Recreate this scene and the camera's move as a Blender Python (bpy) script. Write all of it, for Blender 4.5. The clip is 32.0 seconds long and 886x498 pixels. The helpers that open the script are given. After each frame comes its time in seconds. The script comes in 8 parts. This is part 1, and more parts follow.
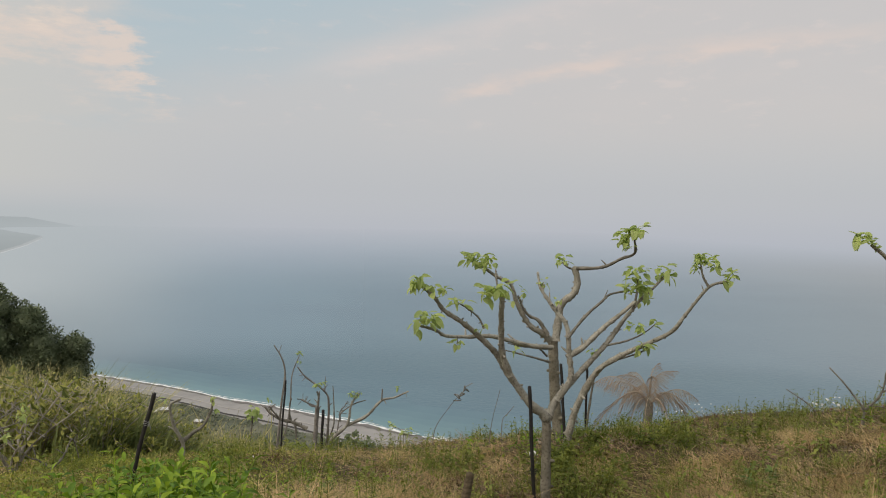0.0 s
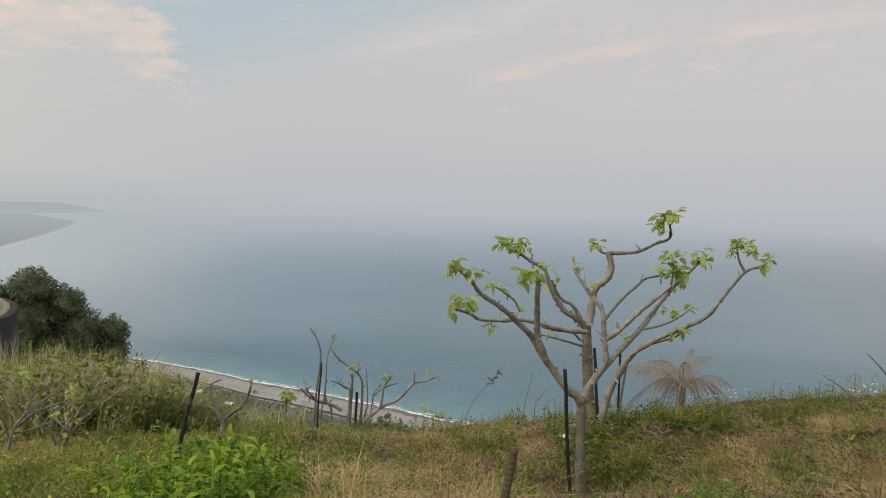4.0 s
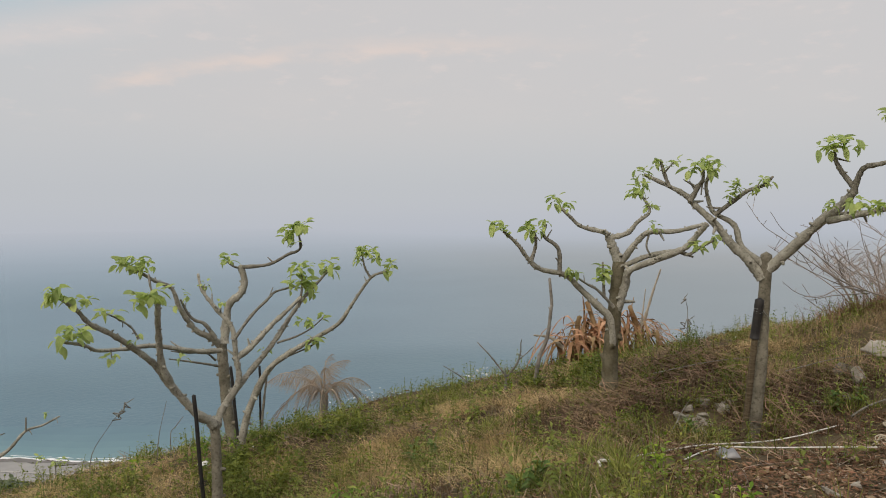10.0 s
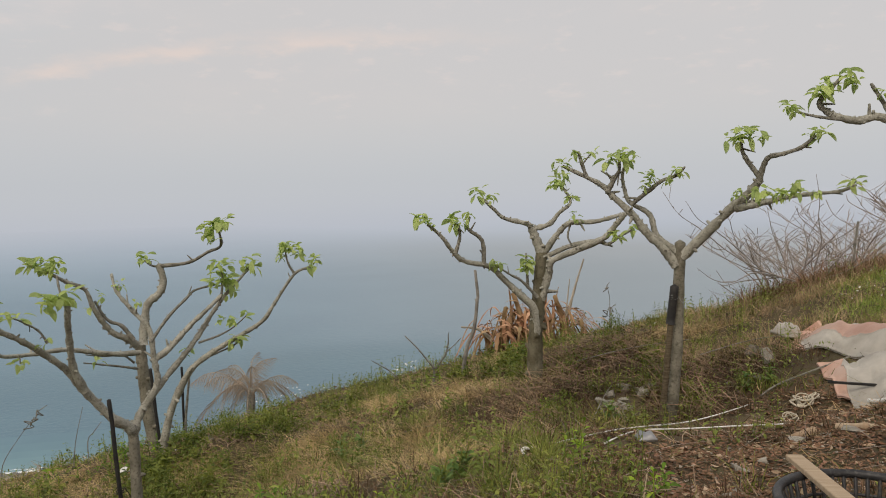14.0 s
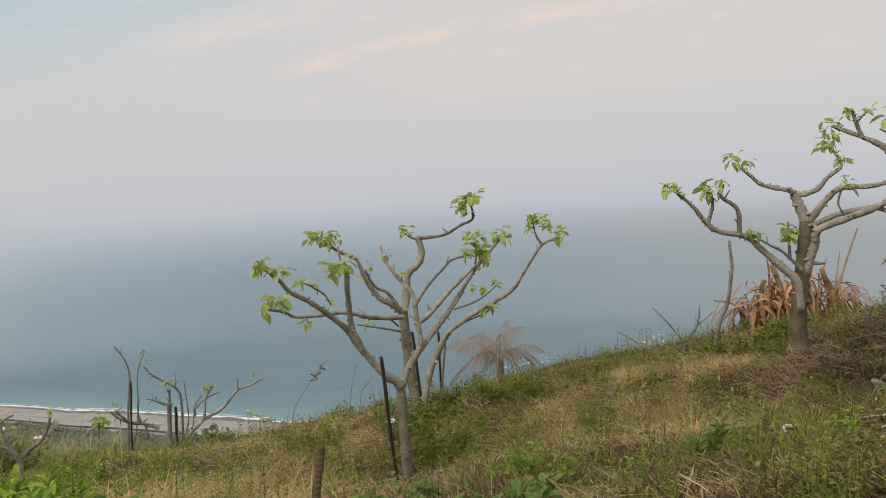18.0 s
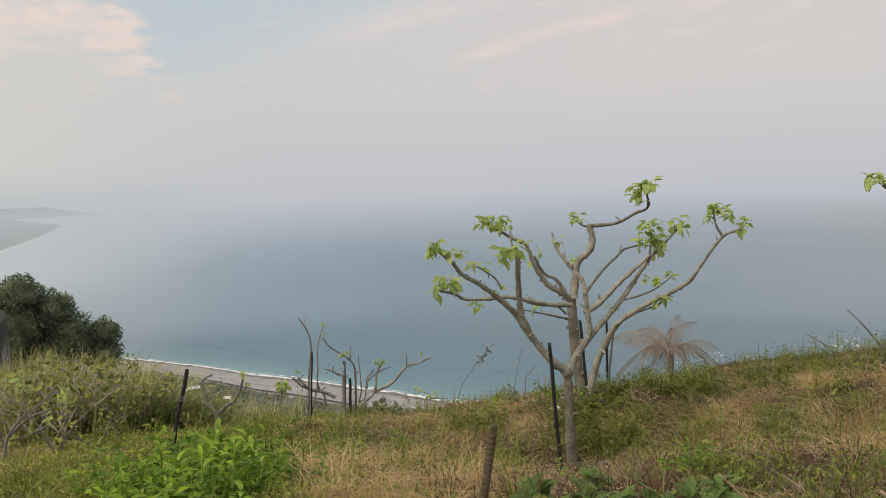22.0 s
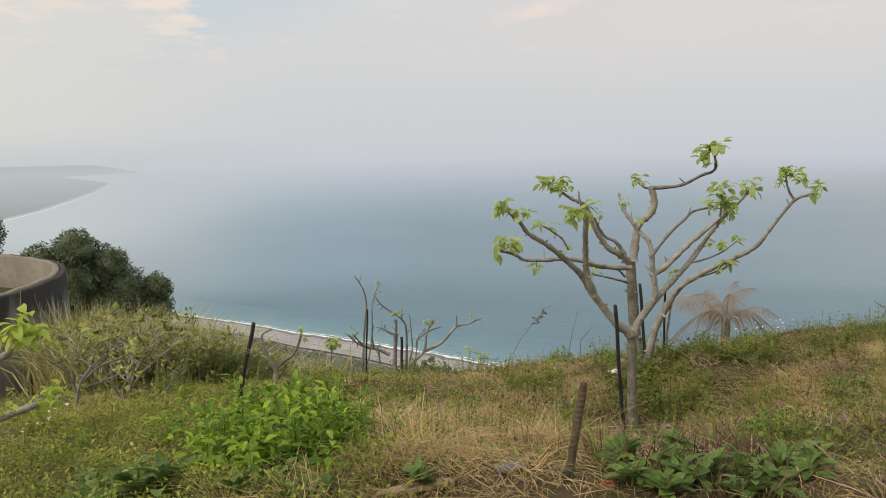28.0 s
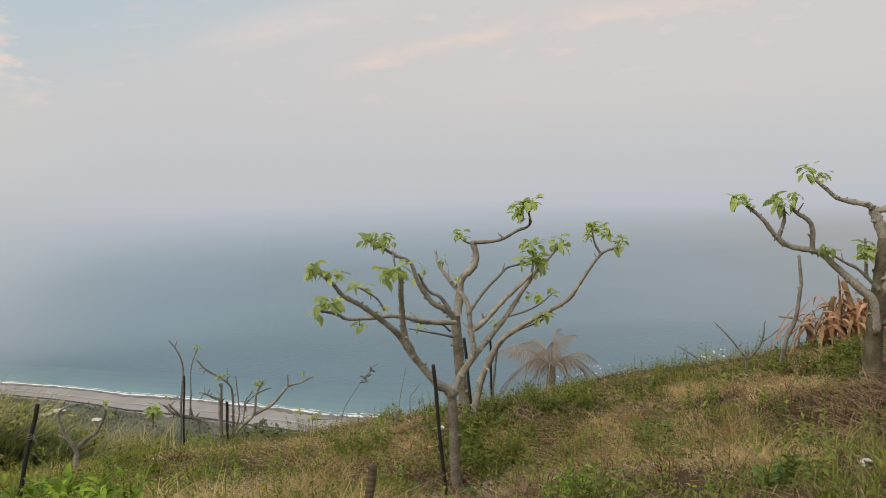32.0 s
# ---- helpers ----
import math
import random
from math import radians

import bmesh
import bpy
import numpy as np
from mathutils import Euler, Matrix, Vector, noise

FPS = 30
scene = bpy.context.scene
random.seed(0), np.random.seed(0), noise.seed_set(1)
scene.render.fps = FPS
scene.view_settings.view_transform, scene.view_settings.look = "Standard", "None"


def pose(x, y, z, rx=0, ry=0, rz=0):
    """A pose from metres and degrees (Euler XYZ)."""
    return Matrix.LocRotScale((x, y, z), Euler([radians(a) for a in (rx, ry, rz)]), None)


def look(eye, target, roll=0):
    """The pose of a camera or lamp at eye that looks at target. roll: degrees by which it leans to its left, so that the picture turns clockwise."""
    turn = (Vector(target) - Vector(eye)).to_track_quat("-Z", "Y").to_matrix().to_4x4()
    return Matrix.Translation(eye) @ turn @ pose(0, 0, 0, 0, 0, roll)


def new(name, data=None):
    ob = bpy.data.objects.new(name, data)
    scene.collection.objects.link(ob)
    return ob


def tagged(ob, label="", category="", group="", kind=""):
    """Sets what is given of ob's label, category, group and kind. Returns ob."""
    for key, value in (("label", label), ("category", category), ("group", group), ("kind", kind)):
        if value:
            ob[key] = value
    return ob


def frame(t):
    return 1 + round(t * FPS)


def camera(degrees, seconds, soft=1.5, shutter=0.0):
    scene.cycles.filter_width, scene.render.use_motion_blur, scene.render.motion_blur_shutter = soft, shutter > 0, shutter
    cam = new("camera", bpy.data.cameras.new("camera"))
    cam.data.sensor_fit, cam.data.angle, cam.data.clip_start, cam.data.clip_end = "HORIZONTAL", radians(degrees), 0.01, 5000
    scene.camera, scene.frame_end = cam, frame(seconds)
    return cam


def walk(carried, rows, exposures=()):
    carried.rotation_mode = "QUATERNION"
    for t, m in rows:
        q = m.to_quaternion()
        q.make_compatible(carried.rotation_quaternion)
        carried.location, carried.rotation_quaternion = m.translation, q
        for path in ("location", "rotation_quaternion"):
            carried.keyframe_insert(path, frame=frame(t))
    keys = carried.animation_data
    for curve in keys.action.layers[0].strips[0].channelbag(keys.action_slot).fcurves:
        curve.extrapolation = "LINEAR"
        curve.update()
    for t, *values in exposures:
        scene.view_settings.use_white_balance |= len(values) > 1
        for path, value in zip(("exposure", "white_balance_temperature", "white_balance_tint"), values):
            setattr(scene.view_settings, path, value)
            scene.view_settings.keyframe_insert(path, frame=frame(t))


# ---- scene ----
cam = camera(61.6, 32.0, soft=1.0)
PATH = [
    (0, (0.000, 0.000, 1.450), (0.000, 1.998, 1.360), 0.97),
    (0.5, (0.003, 0.030, 1.464), (-0.027, 2.028, 1.360), 1.03),
    (1, (-0.013, 0.036, 1.464), (-0.104, 2.030, 1.344), 1.15),
    (1.5, (-0.065, 0.011, 1.457), (-0.241, 1.999, 1.317), 1.49),
    (2, (-0.101, -0.026, 1.442), (-0.345, 1.954, 1.291), 1.79),
    (2.5, (-0.109, -0.062, 1.436), (-0.394, 1.911, 1.276), 2.15),
    (4.5, (-0.037, -0.069, 1.439), (0.042, 1.926, 1.323), 0.76),
    (4.9, (-0.003, -0.017, 1.443), (0.217, 1.968, 1.335), 0.76),
    (5, (0.005, -0.006, 1.444), (0.260, 1.975, 1.336), 0.70),
    (5.5, (0.032, 0.028, 1.450), (0.449, 1.982, 1.350), 0.38),
    (6, (0.042, 0.044, 1.454), (0.586, 1.966, 1.361), 0.06),
    (6.5, (0.071, 0.038, 1.459), (0.699, 1.934, 1.368), -0.12),
    (7, (0.092, 0.041, 1.461), (0.777, 1.918, 1.371), -0.24),
    (7.5, (0.094, 0.036, 1.464), (0.824, 1.896, 1.373), -0.38),
    (8, (0.108, 0.039, 1.464), (0.878, 1.883, 1.373), -0.43),
    (8.5, (0.104, 0.030, 1.461), (0.902, 1.862, 1.371), -0.45),
    (9, (0.093, 0.034, 1.456), (0.913, 1.856, 1.368), -0.57),
    (9.5, (0.102, 0.035, 1.462), (0.929, 1.853, 1.369), -0.64),
    (10, (0.117, 0.044, 1.462), (0.950, 1.860, 1.361), -0.71),
    (10.5, (0.112, 0.056, 1.462), (0.951, 1.868, 1.349), -0.65),
    (11, (0.106, 0.057, 1.454), (0.956, 1.864, 1.333), -0.68),
    (11.5, (0.112, 0.050, 1.454), (0.981, 1.847, 1.328), -0.78),
    (12, (0.132, 0.029, 1.460), (1.033, 1.810, 1.334), -1.05),
    (12.5, (0.155, 0.021, 1.462), (1.101, 1.779, 1.341), -1.29),
    (13, (0.154, 0.032, 1.464), (1.143, 1.766, 1.345), -1.43),
    (13.5, (0.170, 0.026, 1.462), (1.177, 1.750, 1.341), -1.54),
    (15.5, (0.180, 0.006, 1.447), (1.028, 1.811, 1.305), -2.54),
    (16, (0.141, -0.025, 1.463), (0.904, 1.817, 1.308), -3.34),
    (16.5, (0.108, -0.068, 1.458), (0.771, 1.812, 1.303), -3.39),
    (17, (0.089, -0.097, 1.448), (0.650, 1.817, 1.293), -3.36),
    (17.5, (0.074, -0.099, 1.452), (0.547, 1.838, 1.290), -3.41),
    (18, (0.067, -0.097, 1.452), (0.462, 1.856, 1.286), -3.31),
    (18.5, (0.063, -0.086, 1.452), (0.391, 1.879, 1.281), -3.24),
    (19, (0.069, -0.073, 1.454), (0.338, 1.901, 1.278), -2.89),
    (19.5, (0.048, -0.081, 1.452), (0.263, 1.899, 1.271), -2.99),
    (20, (0.034, -0.091, 1.449), (0.190, 1.894, 1.264), -2.80),
    (20.5, (0.024, -0.093, 1.447), (0.119, 1.896, 1.261), -2.80),
    (21, (0.009, -0.101, 1.444), (0.054, 1.890, 1.260), -2.55),
    (21.5, (0.009, -0.103, 1.445), (0.009, 1.889, 1.263), -2.46),
    (22, (0.012, -0.117, 1.449), (-0.034, 1.875, 1.269), -2.46),
    (22.5, (-0.004, -0.118, 1.452), (-0.099, 1.871, 1.273), -2.51),
    (23, (-0.029, -0.112, 1.455), (-0.194, 1.872, 1.271), -2.50),
    (23.5, (-0.062, -0.117, 1.445), (-0.295, 1.861, 1.255), -2.46),
    (24, (-0.074, -0.120, 1.445), (-0.374, 1.847, 1.241), -2.33),
    (24.5, (-0.084, -0.101, 1.441), (-0.444, 1.854, 1.218), -2.23),
    (26.5, (-0.135, -0.083, 1.425), (-0.542, 1.854, 1.141), -2.42),
    (27, (-0.141, -0.086, 1.431), (-0.491, 1.862, 1.144), -2.33),
    (27.5, (-0.175, -0.086, 1.426), (-0.433, 1.877, 1.145), -2.04),
    (28, (-0.208, -0.088, 1.417), (-0.361, 1.887, 1.142), -1.80),
    (28.5, (-0.245, -0.094, 1.421), (-0.291, 1.886, 1.143), -1.67),
    (29, (-0.279, -0.085, 1.424), (-0.233, 1.893, 1.136), -1.56),
    (29.5, (-0.285, -0.064, 1.448), (-0.165, 1.910, 1.149), -1.77),
    (30, (-0.234, -0.021, 1.472), (-0.055, 1.948, 1.171), -1.61),
    (30.5, (-0.135, 0.023, 1.510), (0.080, 1.992, 1.231), -1.88),
    (31, (-0.035, 0.050, 1.525), (0.201, 2.022, 1.286), -1.92),
    (31.5, (0.020, 0.068, 1.539), (0.272, 2.042, 1.346), -1.86),
    (32, (0.049, 0.050, 1.504), (0.310, 2.026, 1.342), -1.91),
]
EXPOSURES = [(0, 0.0, 6530, 9), (6, 0.02, 6480, 9), (10, 0.05, 6450, 9), (13, 0.07, 6460, 9), (17, 0.13, 6580, 9), (19, 0.17, 6640, 10), (22, 0.13, 6620, 10), (24.5, 0.12, 6570, 9), (26.5, 0.25, 6560, 8), (28.4, 0.28, 6580, 9), (29.2, 0.28, 6620, 9), (30, 0.33, 6690, 10), (31, 0.27, 6640, 10), (32, 0.10, 6600, 10)]
walk(cam, [(t, look(eye, target, roll)) for t, eye, target, roll in PATH], EXPOSURES)
# ---- light ----
SEA = -98.5
world = bpy.data.worlds.new("overcast_dusk")
scene.world = world
world.use_nodes = True
WN, WL = world.node_tree.nodes, world.node_tree.links
WN.clear()


def wnode(kind, **values):
    n = WN.new(kind)
    for key, value in values.items():
        if key in n.inputs.keys():
            n.inputs[key].default_value = value
    return n


def wmath(op, a, b=0.0, clamp=False):
    n = WN.new("ShaderNodeMath")
    n.operation, n.use_clamp = op, clamp
    for k, v in enumerate((a, b)):
        if isinstance(v, (int, float)):
            n.inputs[k].default_value = v
        else:
            WL.new(v, n.inputs[k])
    return n.outputs[0]


def wmix(fac, a, b):
    n = WN.new("ShaderNodeMix")
    n.data_type = "RGBA"
    for k, v in ((0, fac), (6, a), (7, b)):
        if isinstance(v, (int, float)):
            n.inputs[k].default_value = v
        elif isinstance(v, tuple):
            n.inputs[k].default_value = (*v, 1)
        else:
            WL.new(v, n.inputs[k])
    return n.outputs[2]


def wramp(fac, *stops):
    n = WN.new("ShaderNodeValToRGB")
    el = n.color_ramp.elements
    while len(el) < len(stops):
        el.new(0.5)
    for e, (at, c) in zip(el, stops):
        e.position, e.color = at, (*c, 1) if isinstance(c, tuple) else (c, c, c, 1)
    WL.new(fac, n.inputs[0])
    return n.outputs[0]


coord = WN.new("ShaderNodeTexCoord")
sep = WN.new("ShaderNodeSeparateXYZ")
WL.new(coord.outputs["Generated"], sep.inputs[0])
up = sep.outputs[2]
# a hazy vault: grey at the sea's edge, warmer grey above, blue-grey gaps high on the west side
high = wmath("ADD", wmath("MULTIPLY", up, 1.6), 0.1, True)
vault = wramp(high, (0.0, (0.51, 0.53, 0.565)), (0.12, (0.51, 0.53, 0.57)), (0.19, (0.535, 0.545, 0.575)), (0.28, (0.565, 0.565, 0.58)), (0.45, (0.585, 0.585, 0.595)), (0.62, (0.58, 0.585, 0.60)), (1.0, (0.62, 0.64, 0.67)))
# bearing and height of the sky's points, in degrees, stirred a little by billows
bearing = wmath("MULTIPLY", wmath("ARCTAN2", sep.outputs[0], sep.outputs[1]), 57.2958)
rise = wmath("MULTIPLY", wmath("ARCSINE", up), 57.2958)
mapped = WN.new("ShaderNodeMapping")
mapped.inputs["Scale"].default_value = (1.0, 1.0, 3.2)
WL.new(coord.outputs["Generated"], mapped.inputs[0])
billow = wnode("ShaderNodeTexNoise", Scale=7.0, Detail=7.0, Roughness=0.58)
WL.new(mapped.outputs[0], billow.inputs["Vector"])
stir = wmath("MULTIPLY", wmath("SUBTRACT", billow.outputs[0], 0.5), 1.0)
bearing_s = wmath("ADD", bearing, wmath("MULTIPLY", stir, 26.0))
rise_s = wmath("ADD", rise, wmath("MULTIPLY", stir, 9.0))


def soft_step(value, low, high):
    n = WN.new("ShaderNodeMapRange")
    n.interpolation_type = "SMOOTHSTEP"
    n.inputs[1].default_value, n.inputs[2].default_value = low, high
    WL.new(value, n.inputs[0])
    return n.outputs[0]


def times(*values):
    out = values[0]
    for v in values[1:]:
        out = wmath("MULTIPLY", out, v)
    return out


def band(mid, half):
    """1 on the line, 0 at half degrees away."""
    off = wmath("ABSOLUTE", mid)
    return soft_step(wmath("MULTIPLY", off, -1.0), -half, 0.0)


# warmer towards the east, cooler low in the west
sky_colour = wmix(times(soft_step(bearing, -14.0, 16.0), soft_step(rise, 2.0, 9.0), 0.55), vault, (0.63, 0.585, 0.575))
sky_colour = wmix(times(soft_step(wmath("MULTIPLY", bearing, -1.0), 12.0, 40.0), 0.75), sky_colour, (0.62, 0.61, 0.575))
# a blue gap in the cloud, its lower edge climbing to the east
edge = wmath("SUBTRACT", rise_s, wmath("ADD", wmath("MULTIPLY", bearing, 0.27), 14.6))
gap = times(soft_step(edge, -4.0, 4.5), soft_step(bearing_s, -28.0, -20.0), soft_step(wmath("MULTIPLY", bearing, -1.0), -22.0, 4.0))
sky_colour = wmix(times(gap, 0.75), sky_colour, (0.43, 0.545, 0.615))
# a peach cloud in the west with a ragged eastern edge
curl = wnode("ShaderNodeTexNoise", Scale=19.0, Detail=8.0, Roughness=0.62)
WL.new(mapped.outputs[0], curl.inputs["Vector"])
fray = wmath("SUBTRACT", curl.outputs[0], 0.5)
rim = wmath("SUBTRACT", wmath("ADD", wmath("MULTIPLY", rise, -0.68), -15.8), bearing)
rim = wmath("ADD", rim, wmath("ADD", wmath("MULTIPLY", fray, 9.0), wmath("MULTIPLY", stir, 8.0)))
west = times(soft_step(rim, -0.8, 1.6), soft_step(wmath("ADD", rise_s, wmath("MULTIPLY", fray, 6.0)), 6.5, 10.5))
sky_colour = wmix(times(west, soft_step(wmath("ADD", billow.outputs[0], wmath("MULTIPLY", fray, 0.7)), 0.34, 0.68), 0.8), sky_colour, (0.80, 0.66, 0.58))
sky_colour = wmix(times(west, soft_step(wmath("ADD", rise_s, wmath("MULTIPLY", fray, 8.0)), 12.5, 16.0), soft_step(wmath("MULTIPLY", bearing, -1.0), 24.0, 29.0), 0.7), sky_colour, (0.95, 0.80, 0.66))
wisp = times(soft_step(curl.outputs[0], 0.54, 0.72), soft_step(rise, 5.0, 9.0), soft_step(wmath("MULTIPLY", rise, -1.0), -19.0, -12.0), soft_step(bearing, -21.0, -14.0), 0.35)
sky_colour = wmix(wisp, sky_colour, (0.76, 0.655, 0.62))
# rosy streaks
u = wmath("SUBTRACT", bearing, 0.5)
curve = wmath("ADD", wmath("ADD", wmath("MULTIPLY", u, 0.27), wmath("MULTIPLY", wmath("MULTIPLY", u, u), -0.0053)), 9.0)
streak = times(band(wmath("SUBTRACT", wmath("ADD", rise, wmath("ADD", wmath("MULTIPLY", stir, 2.2), wmath("MULTIPLY", fray, 1.6))), curve), 1.0), soft_step(u, -1.5, 1.5), soft_step(wmath("MULTIPLY", u, -1.0), -40.0, -16.0), soft_step(billow.outputs[0], 0.28, 0.62))
sky_colour = wmix(times(streak, 0.55), sky_colour, (0.83, 0.66, 0.58))
upper = band(wmath("SUBTRACT", wmath("ADD", rise, wmath("MULTIPLY", stir, 3.0)), wmath("ADD", wmath("MULTIPLY", bearing, 0.25), 13.4)), 2.0)
sky_colour = wmix(times(upper, soft_step(bearing, -14.0, -5.0), soft_step(wmath("MULTIPLY", bearing, -1.0), -22.0, -3.0), soft_step(billow.outputs[0], 0.30, 0.70), 0.45), sky_colour, (0.78, 0.66, 0.62))
sky_colour = wmix(times(soft_step(billow.outputs[0], 0.45, 0.75), soft_step(rise, 3.0, 10.0), 0.12), sky_colour, (0.72, 0.64, 0.60))
nishita = WN.new("ShaderNodeTexSky")
nishita.sky_type, nishita.sun_disc = "NISHITA", False
nishita.sun_elevation, nishita.sun_rotation = radians(8), radians(-120)
dim = WN.new("ShaderNodeMix")
dim.data_type, dim.blend_type = "RGBA", "MULTIPLY"
dim.inputs[0].default_value = 1.0
WL.new(nishita.outputs[0], dim.inputs[6])
dim.inputs[7].default_value = (0.07, 0.07, 0.07, 1)
whole = wmix(0.07, sky_colour, dim.outputs[2])
back = wnode("ShaderNodeBackground", Strength=1.0)
WL.new(whole, back.inputs[0])
WL.new(back.outputs[0], WN.new("ShaderNodeOutputWorld").inputs[0])

sun = new("sun", bpy.data.lights.new("sun", "SUN"))
sun.data.energy, sun.data.angle, sun.data.color = 1.5, radians(25), (1.0, 0.90, 0.80)
sun.matrix_world = look((0, 0, 50), (22, 18, 18))
# ---- materials ----
def shader(name, one, two, scale=8.0, rough=0.8, bump=0.0, bump_scale=40.0, fine=None, island=0.0, objects=0.0, metal=0.0, translucent=0.0, stretch=(1, 1, 1), spec=0.3, contrast=(0.35, 0.65)):
    """Two colours mixed by a coarse noise, broken by a fine one, with relief; pieces may vary one by one."""
    m = bpy.data.materials.new(name)
    m.use_nodes = True
    nodes, links = m.node_tree.nodes, m.node_tree.links
    nodes.clear()
    out, bsdf = nodes.new("ShaderNodeOutputMaterial"), nodes.new("ShaderNodeBsdfPrincipled")
    bsdf.inputs["Roughness"].default_value, bsdf.inputs["Metallic"].default_value = rough, metal
    bsdf.inputs["Specular IOR Level"].default_value = spec
    at, mapping = nodes.new("ShaderNodeTexCoord"), nodes.new("ShaderNodeMapping")
    mapping.inputs["Scale"].default_value = stretch
    links.new(at.outputs["Object"], mapping.inputs[0])

    def noise_at(size, detail):
        n = nodes.new("ShaderNodeTexNoise")
        n.inputs["Scale"].default_value, n.inputs["Detail"].default_value, n.inputs["Roughness"].default_value = size, detail, 0.6
        links.new(mapping.outputs[0], n.inputs["Vector"])
        return n.outputs[0]

    def blend(fac, a, b, how="MIX"):
        n = nodes.new("ShaderNodeMix")
        n.data_type, n.blend_type = "RGBA", how
        for k, v in ((0, fac), (6, a), (7, b)):
            if isinstance(v, (int, float)):
                n.inputs[k].default_value = v
            elif isinstance(v, tuple):
                n.inputs[k].default_value = (*v, 1)
            else:
                links.new(v, n.inputs[k])
        return n.outputs[2]

    def ramp(fac, lo, hi):
        n = nodes.new("ShaderNodeMapRange")
        n.inputs[1].default_value, n.inputs[2].default_value = lo, hi
        links.new(fac, n.inputs[0])
        return n.outputs[0]

    colour = blend(ramp(noise_at(scale, 5.0), *contrast), one, two)
    if fine:
        colour = blend(ramp(noise_at(scale * 6.3, 4.0), 0.5, 0.75), colour, fine)
    source = None
    if island:
        source, amount = nodes.new("ShaderNodeNewGeometry").outputs["Random Per Island"], island
    elif objects:
        source, amount = nodes.new("ShaderNodeObjectInfo").outputs["Random"], objects
    if source:
        hsv, wide = nodes.new("ShaderNodeHueSaturation"), nodes.new("ShaderNodeMapRange")
        wide.inputs[3].default_value, wide.inputs[4].default_value = 1 - amount, 1 + amount
        links.new(source, wide.inputs[0])
        links.new(wide.outputs[0], hsv.inputs["Value"])
        hue = nodes.new("ShaderNodeMapRange")
        hue.inputs[3].default_value, hue.inputs[4].default_value = 0.5 + amount * 0.05, 0.5 - amount * 0.05
        links.new(source, hue.inputs[0])
        links.new(hue.outputs[0], hsv.inputs["Hue"])
        links.new(colour, hsv.inputs["Color"])
        colour = hsv.outputs[0]
    links.new(colour, bsdf.inputs["Base Color"])
    if bump:
        b = nodes.new("ShaderNodeBump")
        b.inputs["Strength"].default_value, b.inputs["Distance"].default_value = bump, 0.6 / bump_scale
        links.new(noise_at(bump_scale, 6.0), b.inputs["Height"])
        links.new(b.outputs[0], bsdf.inputs["Normal"])
    last = bsdf.outputs[0]
    if translucent:
        trans, mixed = nodes.new("ShaderNodeBsdfTranslucent"), nodes.new("ShaderNodeMixShader")
        links.new(colour, trans.inputs[0])
        mixed.inputs[0].default_value = translucent
        links.new(last, mixed.inputs[1])
        links.new(trans.outputs[0], mixed.inputs[2])
        last = mixed.outputs[0]
    links.new(last, out.inputs[0])
    return m


SOIL = shader("soil", (0.06, 0.043, 0.026), (0.125, 0.095, 0.055), 1.6, 0.95, 0.8, 25, (0.08, 0.085, 0.03))
BARK = shader("grey_bark", (0.25, 0.245, 0.205), (0.42, 0.415, 0.36), 9.0, 0.9, 0.9, 70, (0.14, 0.125, 0.105))
BARK_MOSS = shader("mossy_bark", (0.085, 0.075, 0.045), (0.19, 0.175, 0.125), 5.0, 0.95, 0.9, 60, (0.07, 0.065, 0.04))
BARK_LOW = shader("lichened_bark", (0.14, 0.13, 0.10), (0.285, 0.27, 0.215), 7.0, 0.95, 0.9, 55, (0.085, 0.08, 0.055))
BARK_DARK = shader("dark_bark", (0.155, 0.15, 0.125), (0.29, 0.28, 0.24), 10.0, 0.9, 0.8, 70, (0.06, 0.05, 0.04))
LEAF = shader("young_leaf", (0.41, 0.53, 0.17), (0.55, 0.655, 0.26), 12.0, 0.5, 0.2, 60, objects=0.22, translucent=0.5)
LEAF_FAR = shader("evergreen_leaf", (0.105, 0.14, 0.075), (0.175, 0.215, 0.115), 0.8, 0.6, 0, 60, island=0.2, translucent=0.15)
DEAD = shader("weathered_dead_wood", (0.15, 0.14, 0.125), (0.31, 0.295, 0.27), 9.0, 0.95, 0.6, 60)
GREEN = shader("green_grass", (0.13, 0.155, 0.03), (0.28, 0.28, 0.072), 1.1, 0.75, 0, island=0.5, translucent=0.25)
STRAW = shader("dry_grass", (0.33, 0.25, 0.11), (0.57, 0.45, 0.225), 1.7, 0.85, 0, island=0.45, translucent=0.2)
PALE_STRAW = shader("bleached_straw", (0.36, 0.27, 0.13), (0.62, 0.49, 0.27), 1.7, 0.85, 0, island=0.4, translucent=0.2)
FRESH_GRASS = shader("fresh_grass", (0.14, 0.185, 0.036), (0.29, 0.325, 0.08), 2.0, 0.65, 0, island=0.35, translucent=0.3)
WEED = shader("weed_leaf", (0.135, 0.185, 0.034), (0.275, 0.32, 0.075), 2.0, 0.6, 0, island=0.3, translucent=0.3)
STAKE = shader("black_plastic_stake", (0.018, 0.018, 0.02), (0.035, 0.033, 0.03), 20, 0.6, 0.4, 120)
BAMBOO = shader("weathered_stake", (0.075, 0.058, 0.036), (0.155, 0.125, 0.08), 14, 0.85, 0.8, 60, stretch=(1, 1, 6))
CONCRETE = shader("stained_concrete", (0.22, 0.215, 0.195), (0.36, 0.35, 0.32), 0.9, 0.95, 0.5, 30, (0.17, 0.16, 0.14), stretch=(1.0, 1.0, 0.3))
